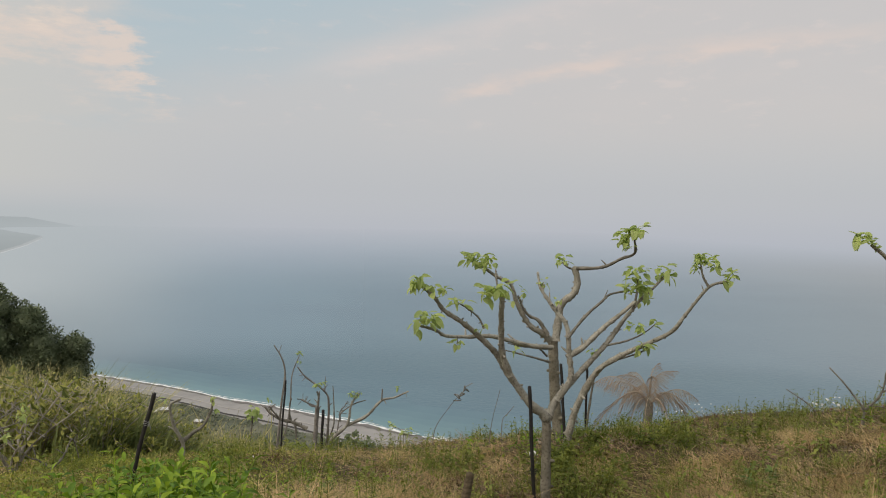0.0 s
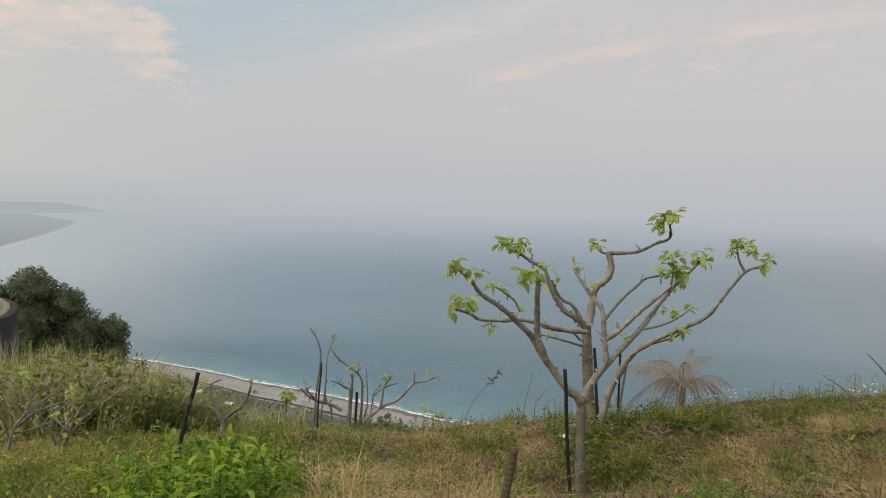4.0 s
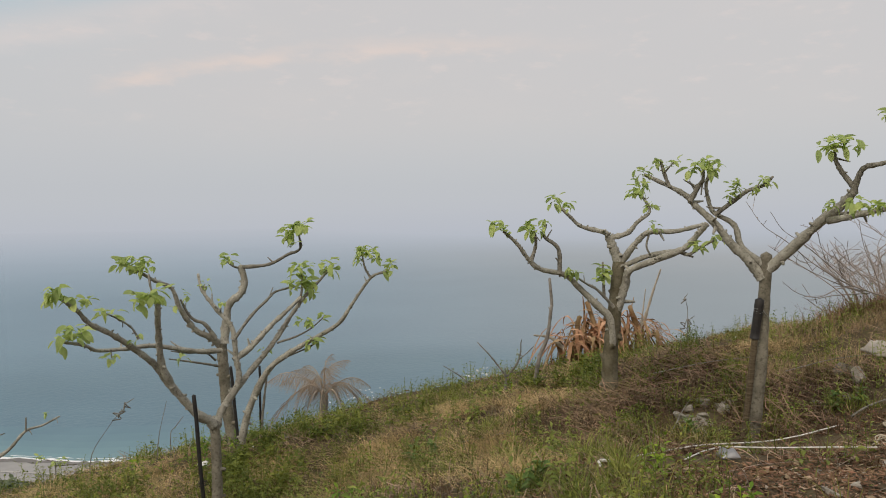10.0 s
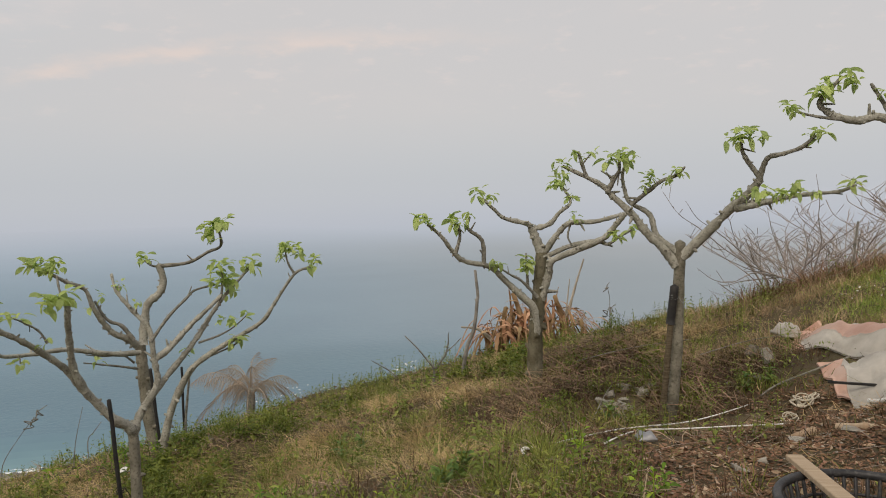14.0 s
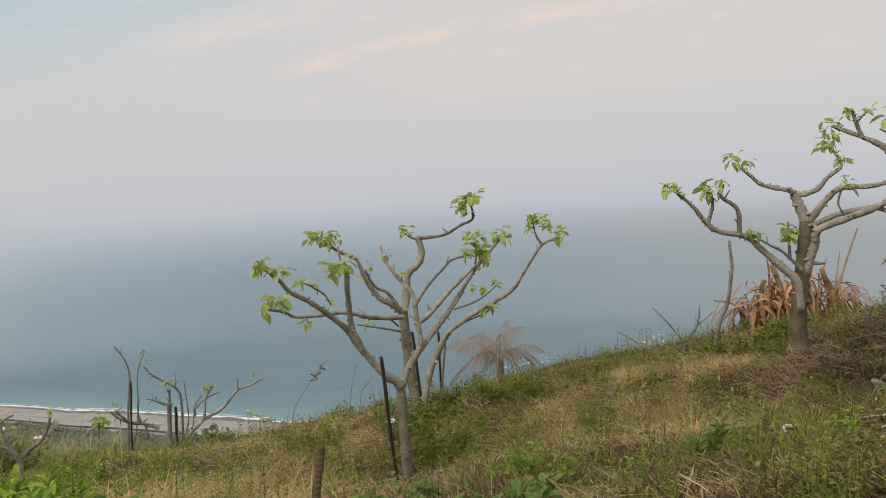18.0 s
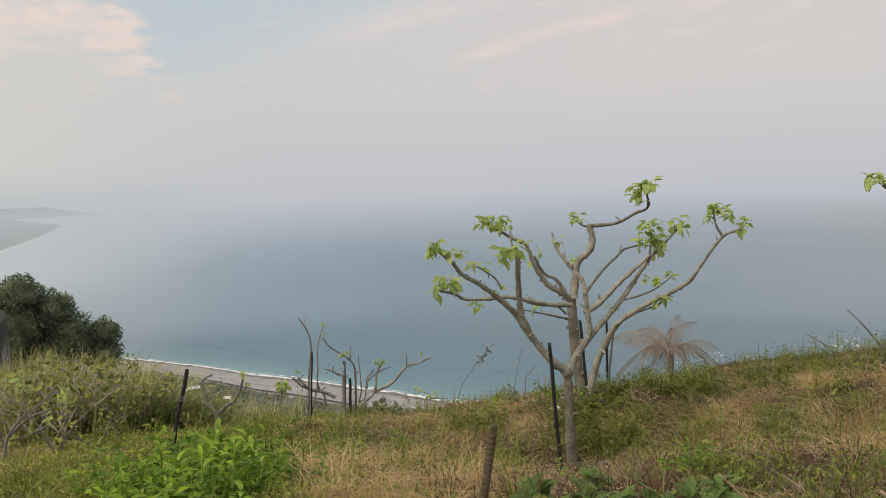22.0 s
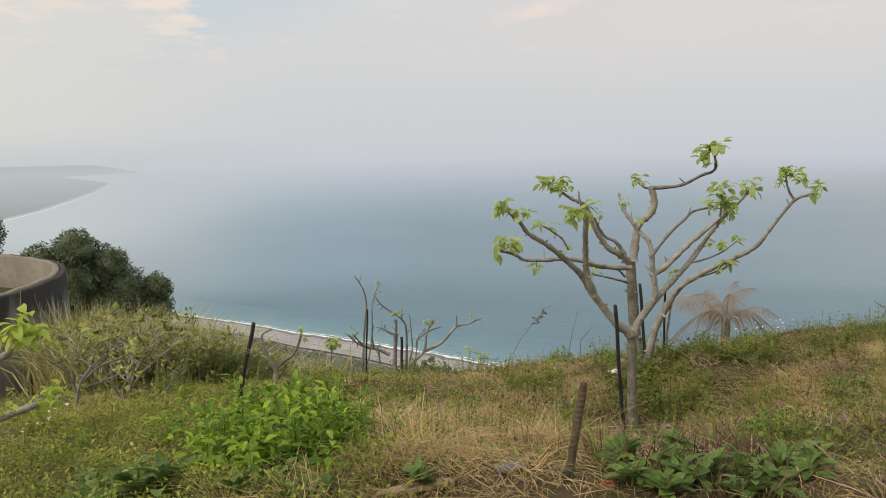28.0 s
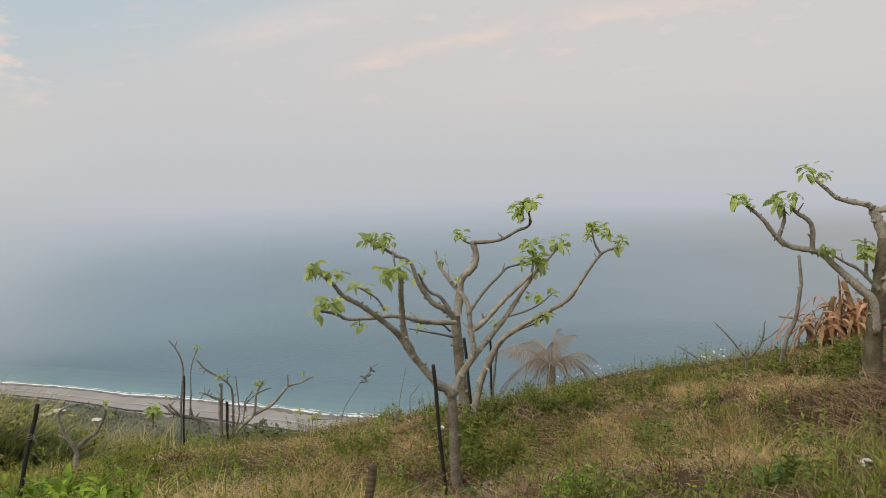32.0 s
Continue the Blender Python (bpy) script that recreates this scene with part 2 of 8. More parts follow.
CONCRETE_IN = shader("pale_concrete", (0.20, 0.185, 0.15), (0.275, 0.255, 0.21), 1.2, 0.95, 0.4, 30, (0.20, 0.18, 0.15))
SAND = shader("grey_sand", (0.285, 0.286, 0.281), (0.355, 0.355, 0.347), 0.06, 0.95, 0, stretch=(1, 1, 1))
ASPHALT = shader("coast_road_asphalt", (0.05, 0.05, 0.052), (0.07, 0.07, 0.07), 0.2, 0.9)
FOAM = shader("sea_foam", (0.75, 0.78, 0.78), (0.85, 0.87, 0.87), 0.3, 0.9)
PLAIN = shader("coastal_scrub", (0.10, 0.12, 0.085), (0.17, 0.18, 0.135), 0.05, 0.95, 0, 1, (0.10, 0.10, 0.07))
ROOF = shader("white_roof_sheet", (0.55, 0.57, 0.58), (0.66, 0.67, 0.68), 0.3, 0.6)
# ---- helpers for building ----
def mesh_from(name, verts, faces, material, smooth=True):
    me = bpy.data.meshes.new(name)
    me.from_pydata([tuple(v) for v in verts], [], [tuple(f) for f in faces])
    me.materials.append(material)
    if smooth:
        me.shade_smooth()
    return me


def part(name, data, material=None, parent=None, label=""):
    """Links a mesh, or a bmesh, as one object under a thing or a part."""
    if isinstance(data, bmesh.types.BMesh):
        me = bpy.data.meshes.new(name)
        data.to_mesh(me)
        data.free()
        if material:
            me.materials.append(material)
        data = me
    ob = new(name, data)
    ob.parent = parent
    return tagged(ob, label)


def thing(name, at, label, category, group=""):
    ob = new(name)
    ob.location = at
    ob.empty_display_size = 0.1
    return tagged(ob, label, category, group)


# heights of the hillside, by bearing (degrees from the view's first line, to the right) and by distance
RADII = [0, 3, 6, 8, 10, 17, 40, 100, 240]
SLOPES = {
    -180: (0.1, 0.3, 0.55, 0.8, 2, 8, 25),
    -110: (0, 0, 0, 0, 0, -2, -10),
    -60: (0, -0.5, -1, -1.5, -3.2, -12, -38),
    -35: (0, -0.55, -1.05, -1.55, -3.3, -14, -42),
    -20: (0.03, -0.7, -1.2, -1.75, -5.2, -18, -45),
    -5: (0.03, -0.97, -1.2, -1.75, -5.2, -20, -46),
    10: (0.03, -1.13, -1.02, -1.42, -4.5, -20, -46),
    25: (0.08, -0.74, -0.76, -0.92, -3.5, -18, -45),
    40: (0.2, -0.32, -0.3, -0.33, -2.5, -15, -42),
    50: (0.25, -0.33, -0.15, 0.03, -1.5, -10, -38),
    62: (0.3, 0, 0.3, 0.6, 0.2, -6, -34),
    80: (0.3, 0.3, 0.75, 1.2, 1.5, 0, -25),
    120: (0.2, 0.5, 0.85, 1.2, 3, 8, 15),
    180: (0.1, 0.3, 0.55, 0.8, 2, 8, 25),
}
FOOT = {-180: 50, -110: -60, 120: 10, 180: 50}


def wave(x, y, size, seed):
    return np.sin(x / size + seed) * np.cos(y / size * 1.13 - seed * 1.7) + 0.5 * np.sin((x + 1.7 * y) / size * 1.9 + seed * 2.3)


def height(x, y):
    x, y = np.asarray(x, float), np.asarray(y, float)
    r, az = np.hypot(x, y), np.degrees(np.arctan2(x, y))
    marks = sorted(SLOPES)
    profile = {m: (0, *SLOPES[m], FOOT.get(m, -97.6)) for m in marks}
    columns = [np.interp(az, marks, [profile[m][k] for m in marks]) for k in range(len(RADII))]
    z = columns[0] * 0.0
    for k in range(len(RADII) - 1):
        inside = np.clip((r - RADII[k]) / (RADII[k + 1] - RADII[k]), 0, 1)
        z = z + (columns[k + 1] - columns[k]) * inside
    near = np.clip(r / 2.0, 0, 1) * np.clip(1.5 - r / 60, 0, 1)
    return z + near * (0.04 * wave(x, y, 0.5, 1.0) + 0.03 * wave(x, y, 1.7, 4.0) + 0.012 * wave(x, y, 0.17, 2.2))


def shore(az):
    """Distance of the waterline by bearing."""
    return np.interp(az, [-60, -40, -30, -25.5, -16.3, -8.5, -1.5, 20, 90], [900, 680, 540, 487, 404, 358, 326, 280, 265])


def polar_sheet(name, rings, bearings, material, level):
    """A sheet over rings of distance and bearings; level gives the heights."""
    rr, aa = np.meshgrid(rings, np.radians(bearings), indexing="ij")
    x, y = rr * np.sin(aa), rr * np.cos(aa)
    z = level(x, y)
    n = len(bearings)
    verts = np.stack([x, y, z], -1).reshape(-1, 3)
    faces = [(i * n + j, (i + 1) * n + j, (i + 1) * n + j + 1, i * n + j + 1) for i in range(len(rings) - 1) for j in range(n - 1)]
    return mesh_from(name, verts, faces, material)


def land(x, y):
    """The hillside and the coastal plain, dipping under the sea past the waterline."""
    r, az = np.hypot(x, y), np.degrees(np.arctan2(x, y))
    out = np.clip((r - shore(az) + 6) / 10, 0, 1) * (np.abs(az) < 105)
    return height(x, y) - 6 * out


rings = np.concatenate([[0.0], np.arange(0.12, 4, 0.12), np.arange(4, 16, 0.2), np.arange(16, 42, 1.0), np.arange(42, 260, 8), np.arange(260, 560, 8), [600, 700, 900, 1200]])
tagged(new("ground", polar_sheet("ground", rings, np.arange(-180, 180.1, 1.0), SOIL, land)), "grassy hillside soil with straw, weeds and litter", "ground", kind="structure")
# ---- sea, coast and haze ----
def water_material():
    m = bpy.data.materials.new("sea_water")
    m.use_nodes = True
    nodes, links = m.node_tree.nodes, m.node_tree.links
    bsdf = nodes["Principled BSDF"]
    bsdf.inputs["Roughness"].default_value = 0.32
    bsdf.inputs["IOR"].default_value = 1.33
    bsdf.inputs["Specular IOR Level"].default_value = 0.35
    at = nodes.new("ShaderNodeTexCoord")
    patch = nodes.new("ShaderNodeTexNoise")
    patch.inputs["Scale"].default_value, patch.inputs["Detail"].default_value = 0.006, 4.0
    links.new(at.outputs["Object"], patch.inputs["Vector"])
    ramp = nodes.new("ShaderNodeValToRGB")
    ramp.color_ramp.elements[0].position, ramp.color_ramp.elements[0].color = 0.3, (0.086, 0.162, 0.214, 1)
    ramp.color_ramp.elements[1].position, ramp.color_ramp.elements[1].color = 0.7, (0.117, 0.206, 0.26, 1)
    links.new(patch.outputs[0], ramp.inputs[0])
    links.new(ramp.outputs[0], bsdf.inputs["Base Color"])
    ripple, bump = nodes.new("ShaderNodeTexNoise"), nodes.new("ShaderNodeBump")
    ripple.inputs["Scale"].default_value, ripple.inputs["Detail"].default_value = 0.35, 5.0
    links.new(at.outputs["Object"], ripple.inputs["Vector"])
    bump.inputs["Strength"].default_value, bump.inputs["Distance"].default_value = 0.25, 1.0
    links.new(ripple.outputs[0], bump.inputs["Height"])
    links.new(bump.outputs[0], bsdf.inputs["Normal"])
    return m


def haze_material():
    """Painted glowing haze: sea shows through at its foot, hidden towards the sky's edge."""
    m = bpy.data.materials.new("painted_sea_haze")
    m.use_nodes = True
    nodes, links = m.node_tree.nodes, m.node_tree.links
    nodes.clear()
    at, sep = nodes.new("ShaderNodeTexCoord"), nodes.new("ShaderNodeSeparateXYZ")
    links.new(at.outputs["Object"], sep.inputs[0])
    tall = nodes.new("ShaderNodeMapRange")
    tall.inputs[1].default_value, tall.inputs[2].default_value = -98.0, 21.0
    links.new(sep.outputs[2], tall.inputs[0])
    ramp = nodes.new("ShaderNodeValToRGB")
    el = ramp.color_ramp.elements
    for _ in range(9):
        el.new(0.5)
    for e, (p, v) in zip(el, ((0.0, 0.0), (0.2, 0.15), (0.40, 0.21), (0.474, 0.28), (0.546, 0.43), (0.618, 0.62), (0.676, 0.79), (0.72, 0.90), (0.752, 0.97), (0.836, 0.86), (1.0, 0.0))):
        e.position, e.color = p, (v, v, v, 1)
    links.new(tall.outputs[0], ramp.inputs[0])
    # painted thicker to the west, where the bay lies white, and to the far east
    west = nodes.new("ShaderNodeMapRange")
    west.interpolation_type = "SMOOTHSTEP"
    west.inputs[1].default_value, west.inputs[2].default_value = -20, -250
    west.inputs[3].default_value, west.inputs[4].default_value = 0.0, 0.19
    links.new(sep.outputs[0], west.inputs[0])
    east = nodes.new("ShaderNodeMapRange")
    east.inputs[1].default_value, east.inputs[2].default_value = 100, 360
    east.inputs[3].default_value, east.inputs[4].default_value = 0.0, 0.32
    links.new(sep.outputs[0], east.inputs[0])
    foot = nodes.new("ShaderNodeMapRange")
    foot.interpolation_type = "SMOOTHSTEP"
    foot.inputs[1].default_value, foot.inputs[2].default_value = -98, -84
    links.new(sep.outputs[2], foot.inputs[0])

    def calc(op, one, two):
        n = nodes.new("ShaderNodeMath")
        n.operation, n.use_clamp = op, True
        links.new(one, n.inputs[0])
        links.new(two, n.inputs[1])
        return n.outputs[0]

    top = nodes.new("ShaderNodeMapRange")
    top.interpolation_type = "SMOOTHSTEP"
    top.inputs[1].default_value, top.inputs[2].default_value = 20, -5
    links.new(sep.outputs[2], top.inputs[0])
    low = nodes.new("ShaderNodeMapRange")
    low.interpolation_type = "SMOOTHSTEP"
    low.inputs[1].default_value, low.inputs[2].default_value = -9, -32
    links.new(sep.outputs[2], low.inputs[0])
    sides = calc("MULTIPLY", calc("ADD", calc("MULTIPLY", west.outputs[0], low.outputs[0]), east.outputs[0]), calc("MULTIPLY", foot.outputs[0], top.outputs[0]))
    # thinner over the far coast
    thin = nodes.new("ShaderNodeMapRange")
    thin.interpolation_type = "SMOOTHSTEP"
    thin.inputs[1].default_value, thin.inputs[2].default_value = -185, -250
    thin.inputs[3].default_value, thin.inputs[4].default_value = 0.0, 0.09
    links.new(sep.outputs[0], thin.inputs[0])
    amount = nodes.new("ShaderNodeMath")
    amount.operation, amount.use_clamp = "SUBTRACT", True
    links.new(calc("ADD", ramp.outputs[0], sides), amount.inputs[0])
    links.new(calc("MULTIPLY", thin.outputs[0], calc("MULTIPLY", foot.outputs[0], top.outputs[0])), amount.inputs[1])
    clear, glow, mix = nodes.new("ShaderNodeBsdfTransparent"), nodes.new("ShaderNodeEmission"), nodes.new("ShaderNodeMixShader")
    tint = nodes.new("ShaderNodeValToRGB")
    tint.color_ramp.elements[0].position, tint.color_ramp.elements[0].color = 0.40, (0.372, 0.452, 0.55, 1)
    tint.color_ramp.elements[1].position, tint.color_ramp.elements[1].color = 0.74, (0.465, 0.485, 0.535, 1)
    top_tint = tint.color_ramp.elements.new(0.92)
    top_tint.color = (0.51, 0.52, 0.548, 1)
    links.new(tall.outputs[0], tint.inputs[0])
    # greyer haze colour painted in towards the east
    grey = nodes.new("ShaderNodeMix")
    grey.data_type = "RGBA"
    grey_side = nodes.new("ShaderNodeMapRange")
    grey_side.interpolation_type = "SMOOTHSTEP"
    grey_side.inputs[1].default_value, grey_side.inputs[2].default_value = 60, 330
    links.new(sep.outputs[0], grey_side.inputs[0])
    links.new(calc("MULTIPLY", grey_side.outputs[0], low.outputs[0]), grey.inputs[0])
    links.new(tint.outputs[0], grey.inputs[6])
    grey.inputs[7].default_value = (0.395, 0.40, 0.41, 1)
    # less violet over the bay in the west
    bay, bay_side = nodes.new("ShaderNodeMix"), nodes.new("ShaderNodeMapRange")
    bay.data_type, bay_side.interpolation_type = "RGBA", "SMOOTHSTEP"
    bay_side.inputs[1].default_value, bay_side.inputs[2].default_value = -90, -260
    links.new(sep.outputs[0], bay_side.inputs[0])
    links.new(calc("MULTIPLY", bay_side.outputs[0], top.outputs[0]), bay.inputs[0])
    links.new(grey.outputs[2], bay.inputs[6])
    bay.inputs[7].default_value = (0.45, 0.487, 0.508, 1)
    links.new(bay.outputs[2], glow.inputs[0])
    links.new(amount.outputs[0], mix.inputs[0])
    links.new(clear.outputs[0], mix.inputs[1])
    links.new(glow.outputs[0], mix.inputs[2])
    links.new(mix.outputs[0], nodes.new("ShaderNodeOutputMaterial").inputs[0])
    return m


sea_rings = [230, 300, 400, 550, 800, 1200, 1800, 2700, 3800, 4950]
tagged(new("water", polar_sheet("water", sea_rings, np.arange(-90, 110, 2.0), water_material(), lambda x, y: x * 0 + SEA)), "calm blue-green sea under haze", "sea", kind="structure")

# far shell that carries the painted, self-glowing sea haze
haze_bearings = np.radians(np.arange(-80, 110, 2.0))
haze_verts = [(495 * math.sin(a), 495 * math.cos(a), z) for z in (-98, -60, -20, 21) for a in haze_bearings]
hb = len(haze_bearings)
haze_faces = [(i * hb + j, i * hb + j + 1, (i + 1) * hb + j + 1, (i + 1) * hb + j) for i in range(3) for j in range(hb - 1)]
haze = tagged(new("backdrop", mesh_from("backdrop", haze_verts, haze_faces, haze_material())), "glowing backdrop shell with pale grey sea haze painted on", "mist", kind="structure")
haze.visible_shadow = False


def bay_glow_material():
    """Sky reflection and haze painted as white glow, strongest in the west and out at sea."""
    m = bpy.data.materials.new("bay_glow")
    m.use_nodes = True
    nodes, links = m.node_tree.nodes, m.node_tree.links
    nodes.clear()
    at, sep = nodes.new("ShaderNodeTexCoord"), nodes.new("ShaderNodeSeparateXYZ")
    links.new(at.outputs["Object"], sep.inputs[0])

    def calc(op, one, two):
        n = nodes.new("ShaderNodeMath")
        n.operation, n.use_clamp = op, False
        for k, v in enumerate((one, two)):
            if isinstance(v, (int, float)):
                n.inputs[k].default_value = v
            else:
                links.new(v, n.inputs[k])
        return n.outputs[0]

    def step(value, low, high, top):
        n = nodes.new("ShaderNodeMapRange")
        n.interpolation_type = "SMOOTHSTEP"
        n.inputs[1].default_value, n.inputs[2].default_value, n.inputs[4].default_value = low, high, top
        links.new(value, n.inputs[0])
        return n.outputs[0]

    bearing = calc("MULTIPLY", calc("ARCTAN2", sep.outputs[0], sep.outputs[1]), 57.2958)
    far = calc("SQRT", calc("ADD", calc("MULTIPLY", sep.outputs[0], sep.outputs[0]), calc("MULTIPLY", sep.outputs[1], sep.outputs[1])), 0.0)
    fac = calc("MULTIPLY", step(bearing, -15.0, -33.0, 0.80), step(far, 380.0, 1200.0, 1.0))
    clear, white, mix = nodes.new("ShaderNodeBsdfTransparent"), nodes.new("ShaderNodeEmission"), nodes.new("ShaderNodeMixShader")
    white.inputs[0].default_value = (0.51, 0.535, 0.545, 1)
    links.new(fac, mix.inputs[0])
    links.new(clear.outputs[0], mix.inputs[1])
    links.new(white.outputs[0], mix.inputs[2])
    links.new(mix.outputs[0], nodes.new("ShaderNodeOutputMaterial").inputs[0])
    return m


# emissive sheet added just above the water to whiten the bay
bay = tagged(new("backdrop", polar_sheet("backdrop", [330, 400, 500, 600, 750, 1000, 1400, 2000, 3000, 4945], np.arange(-90, -5, 1.0), bay_glow_material(), lambda x, y: x * 0 + SEA + 0.5)), "glowing sheet painting bright sky reflection and haze on the bay", "mist", kind="structure")
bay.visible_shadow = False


def coast_ribbon(name, near, far, bearings, lift, material, jitter=0.0, seed=0):
    """A strip along the waterline, from near to far metres inland of it."""
    rng = np.random.default_rng(seed)
    verts, n = [], len(bearings)
    for inland in (far, near):
        for a in bearings:
            r = shore(a) - inland + (rng.normal() * jitter if jitter else 0)
            verts.append((r * math.sin(radians(a)), r * math.cos(radians(a)), SEA + lift))
    return mesh_from(name, verts, [(j, j + 1, n + j + 1, n + j) for j in range(n - 1)], material)


along = np.arange(-60, 60, 0.4)
tagged(new("beach", coast_ribbon("beach", -1, 44, along, 1.25, SAND, 1.0, 1)), "long grey sand beach by the water", "beach", kind="structure")
for k, (off, tint) in enumerate(((60, 0.12), (46, 0.28), (34, 0.46), (24, 0.65), (15, 0.85), (8, 1.0))):
    mixed = [tuple(p + (q - p) * tint for p, q in zip(deep, pale)) for deep, pale in (((0.085, 0.168, 0.222), (0.145, 0.265, 0.295)), ((0.105, 0.20, 0.255), (0.175, 0.30, 0.32)))]
    tagged(new("shallows", coast_ribbon("shallows", -off, 0, along, 0.08 + 0.05 * k, shader("shallow_water", *mixed, 0.02, 0.35), 0.4, 5 + k)), "greenish water paling towards the beach", "sea", kind="structure")
tagged(new("surf", coast_ribbon("surf", -2.6, 0.2, along, 1.4, FOAM, 0.45, 2)), "white line of breaking surf on the beach", "surf", kind="structure")
tagged(new("surf", coast_ribbon("surf", -5.4, -4.8, np.arange(-45, 20, 0.25), 1.36, FOAM, 0.35, 9)), "thin outer line of surf", "surf", kind="structure")
PALE_ROAD = shader("pale_track", (0.40, 0.39, 0.375), (0.46, 0.45, 0.43), 0.05, 0.9)
tagged(new("track", coast_ribbon("track", 17, 18.5, along, 1.45, PALE_ROAD, 0.3, 12)), "pale track along the beach", "track", kind="structure")
DAMP = shader("damp_sand", (0.17, 0.165, 0.16), (0.22, 0.215, 0.205), 0.05, 0.8)
tagged(new("damp_sand", coast_ribbon("damp_sand", 0, 3.5, along, 1.42, DAMP, 1.2, 14)), "darker damp sand along the waterline", "beach", kind="structure")
tagged(new("road", coast_ribbon("road", 29, 31.5, along, 1.5, ASPHALT)), "grey coast road behind the beach", "road", kind="structure")
tagged(new("scrub_plain", coast_ribbon("scrub_plain", 34, 150, along, 1.35, PLAIN, 1.5, 3)), "dark green scrub plain behind the beach", "scrub", kind="structure")
# ---- trees ----
def smooth_line(points, steps):
    """A rounded line through the points."""
    p = [Vector(q) for q in points]
    p = [p[0] * 2 - p[1], *p, p[-1] * 2 - p[-2]]
    out = []
    for i in range(1, len(p) - 2):
        a, b, c, d = p[i - 1:i + 3]
        for k in range(steps):
            t = k / steps
            out.append(0.5 * (2 * b + (c - a) * t + (2 * a - 5 * b + 4 * c - d) * t * t + (3 * b - a - 3 * c + d) * t ** 3))
    return [*out, p[-2]]


def tube(points, r0, r1, sides=8, steps=4, knots=0.14, seed=0):
    """Verts and faces of a tapering, knobbly limb with a rounded end."""
    line, rng = smooth_line(points, steps), random.Random(seed)
    verts, faces, n = [], [], len(line)
    side = None
    for i, q in enumerate(line):
        ahead = (line[min(i + 1, n - 1)] - line[max(i - 1, 0)]).normalized()
        side = ahead.orthogonal() if side is None else side - ahead * side.dot(ahead)
        side.normalize()
        other = ahead.cross(side)
        r = r0 + (r1 - r0) * (i / (n - 1)) ** 0.8
        swell = 1 + knots * (rng.random() - 0.4) * (1.6 if rng.random() < 0.2 else 0.7)
        for k in range(sides):
            a = 2 * math.pi * k / sides
            rr = r * swell * (1 + knots * 0.5 * (rng.random() - 0.5))
            verts.append(q + (side * math.cos(a) + other * math.sin(a)) * rr)
    for i in range(n - 1):
        for k in range(sides):
            faces.append((i * sides + k, i * sides + (k + 1) % sides, (i + 1) * sides + (k + 1) % sides, (i + 1) * sides + k))
    for end, ring in ((line[0], range(sides)), (line[-1] + (line[-1] - line[-2]).normalized() * r1 * 0.6, range((n - 1) * sides, n * sides))):
        verts.append(end)
        ring = list(ring)
        for k in range(sides):
            faces.append((ring[k], ring[(k + 1) % sides], len(verts) - 1))
    return verts, faces


BOUGH = shader("misty_dead_bough", (0.22, 0.19, 0.165), (0.34, 0.30, 0.27), 8.0, 0.9, 0.5, 60)
limb_count = [0]


def limb(tree, name, points, r0, r1, material=None):
    limb_count[0] += 1
    if name == "trunk":
        points = [tuple(Vector(points[0]) - Vector((0, 0, 0.35))), *points]
    if material is BOUGH:
        r0, r1 = r0 * 0.6, r1 * 0.6
    if material is DEAD and name != "trunk":
        r0, r1 = r0 * 0.8, r1 * 0.7
    verts, faces = tube(points, r0 * 0.84, r1 * 0.8, 9 if r0 > 0.03 else 7, 6, 0.12 if name == "trunk" else 0.30, limb_count[0])
    line, rk = smooth_line(points, 5), random.Random(limb_count[0] + 500)
    if name != "stem":
        for i in range(2, len(line) - 1):
            if rk.random() < ((1.0 if material is BOUGH else 0.62) if name != "trunk" else 0.3):
                r = r0 + (r1 - r0) * i / len(line)
                way = Vector((rk.gauss(0, 1), rk.gauss(0, 1), rk.gauss(0.35, 1))).normalized()
                long = r * rk.uniform(1.05, 1.5) + (rk.uniform(0.03, 0.30 if material is BOUGH else 0.10) if rk.random() < (0.4 if material in (DEAD, BOUGH) else 0.14) and name != "trunk" else 0)
                kv, kf = tube([line[i], line[i] + way * long * 0.6, line[i] + way * long], r * 0.5, max(r * 0.22, 0.0035), 5, 1, 0.2, i)
                faces += [tuple(q + len(verts) for q in f) for f in kf]
                verts += kv
    return part(name, mesh_from(name, verts, faces, material or (BARK if name == "trunk" or r0 > 0.03 else BARK_DARK)), parent=tree)


def leaf_mesh(seed, droop, wide):
    """A pointed oval leaf, one unit long, folded at the midrib and drooping."""
    rng = random.Random(seed)
    verts, faces = [], []
    for i in range(7):
        t = i / 6
        w = wide * (math.sin(math.pi * t ** 1.05) ** 0.62 if 0 < t < 1 else 0.02)
        z = -droop * t * t + 0.015 * rng.uniform(-1, 1)
        for s in (-1, 0, 1):
            verts.append((s * w, t, z + abs(s) * w * 0.35 + (0.02 * rng.uniform(-1, 1) if s else 0)))
    for i in range(6):
        for s in (0, 1):
            faces.append((i * 3 + s, i * 3 + s + 1, i * 3 + s + 4, i * 3 + s + 3))
    return mesh_from("leaf", verts, faces, LEAF)


LEAVES = [leaf_mesh(k, d, w) for k, (d, w) in enumerate(((0.3, 0.25), (0.5, 0.24), (0.75, 0.27), (0.45, 0.28), (0.2, 0.22)))]
leaf_rng = random.Random(5)


FRESH = [me.copy() for me in LEAVES]
YOUNG = shader("fresh_leaf", (0.42, 0.55, 0.09), (0.58, 0.68, 0.15), 12.0, 0.5, 0.2, 60, objects=0.2, translucent=0.5)
for me in FRESH:
    me.materials.clear()
    me.materials.append(YOUNG)


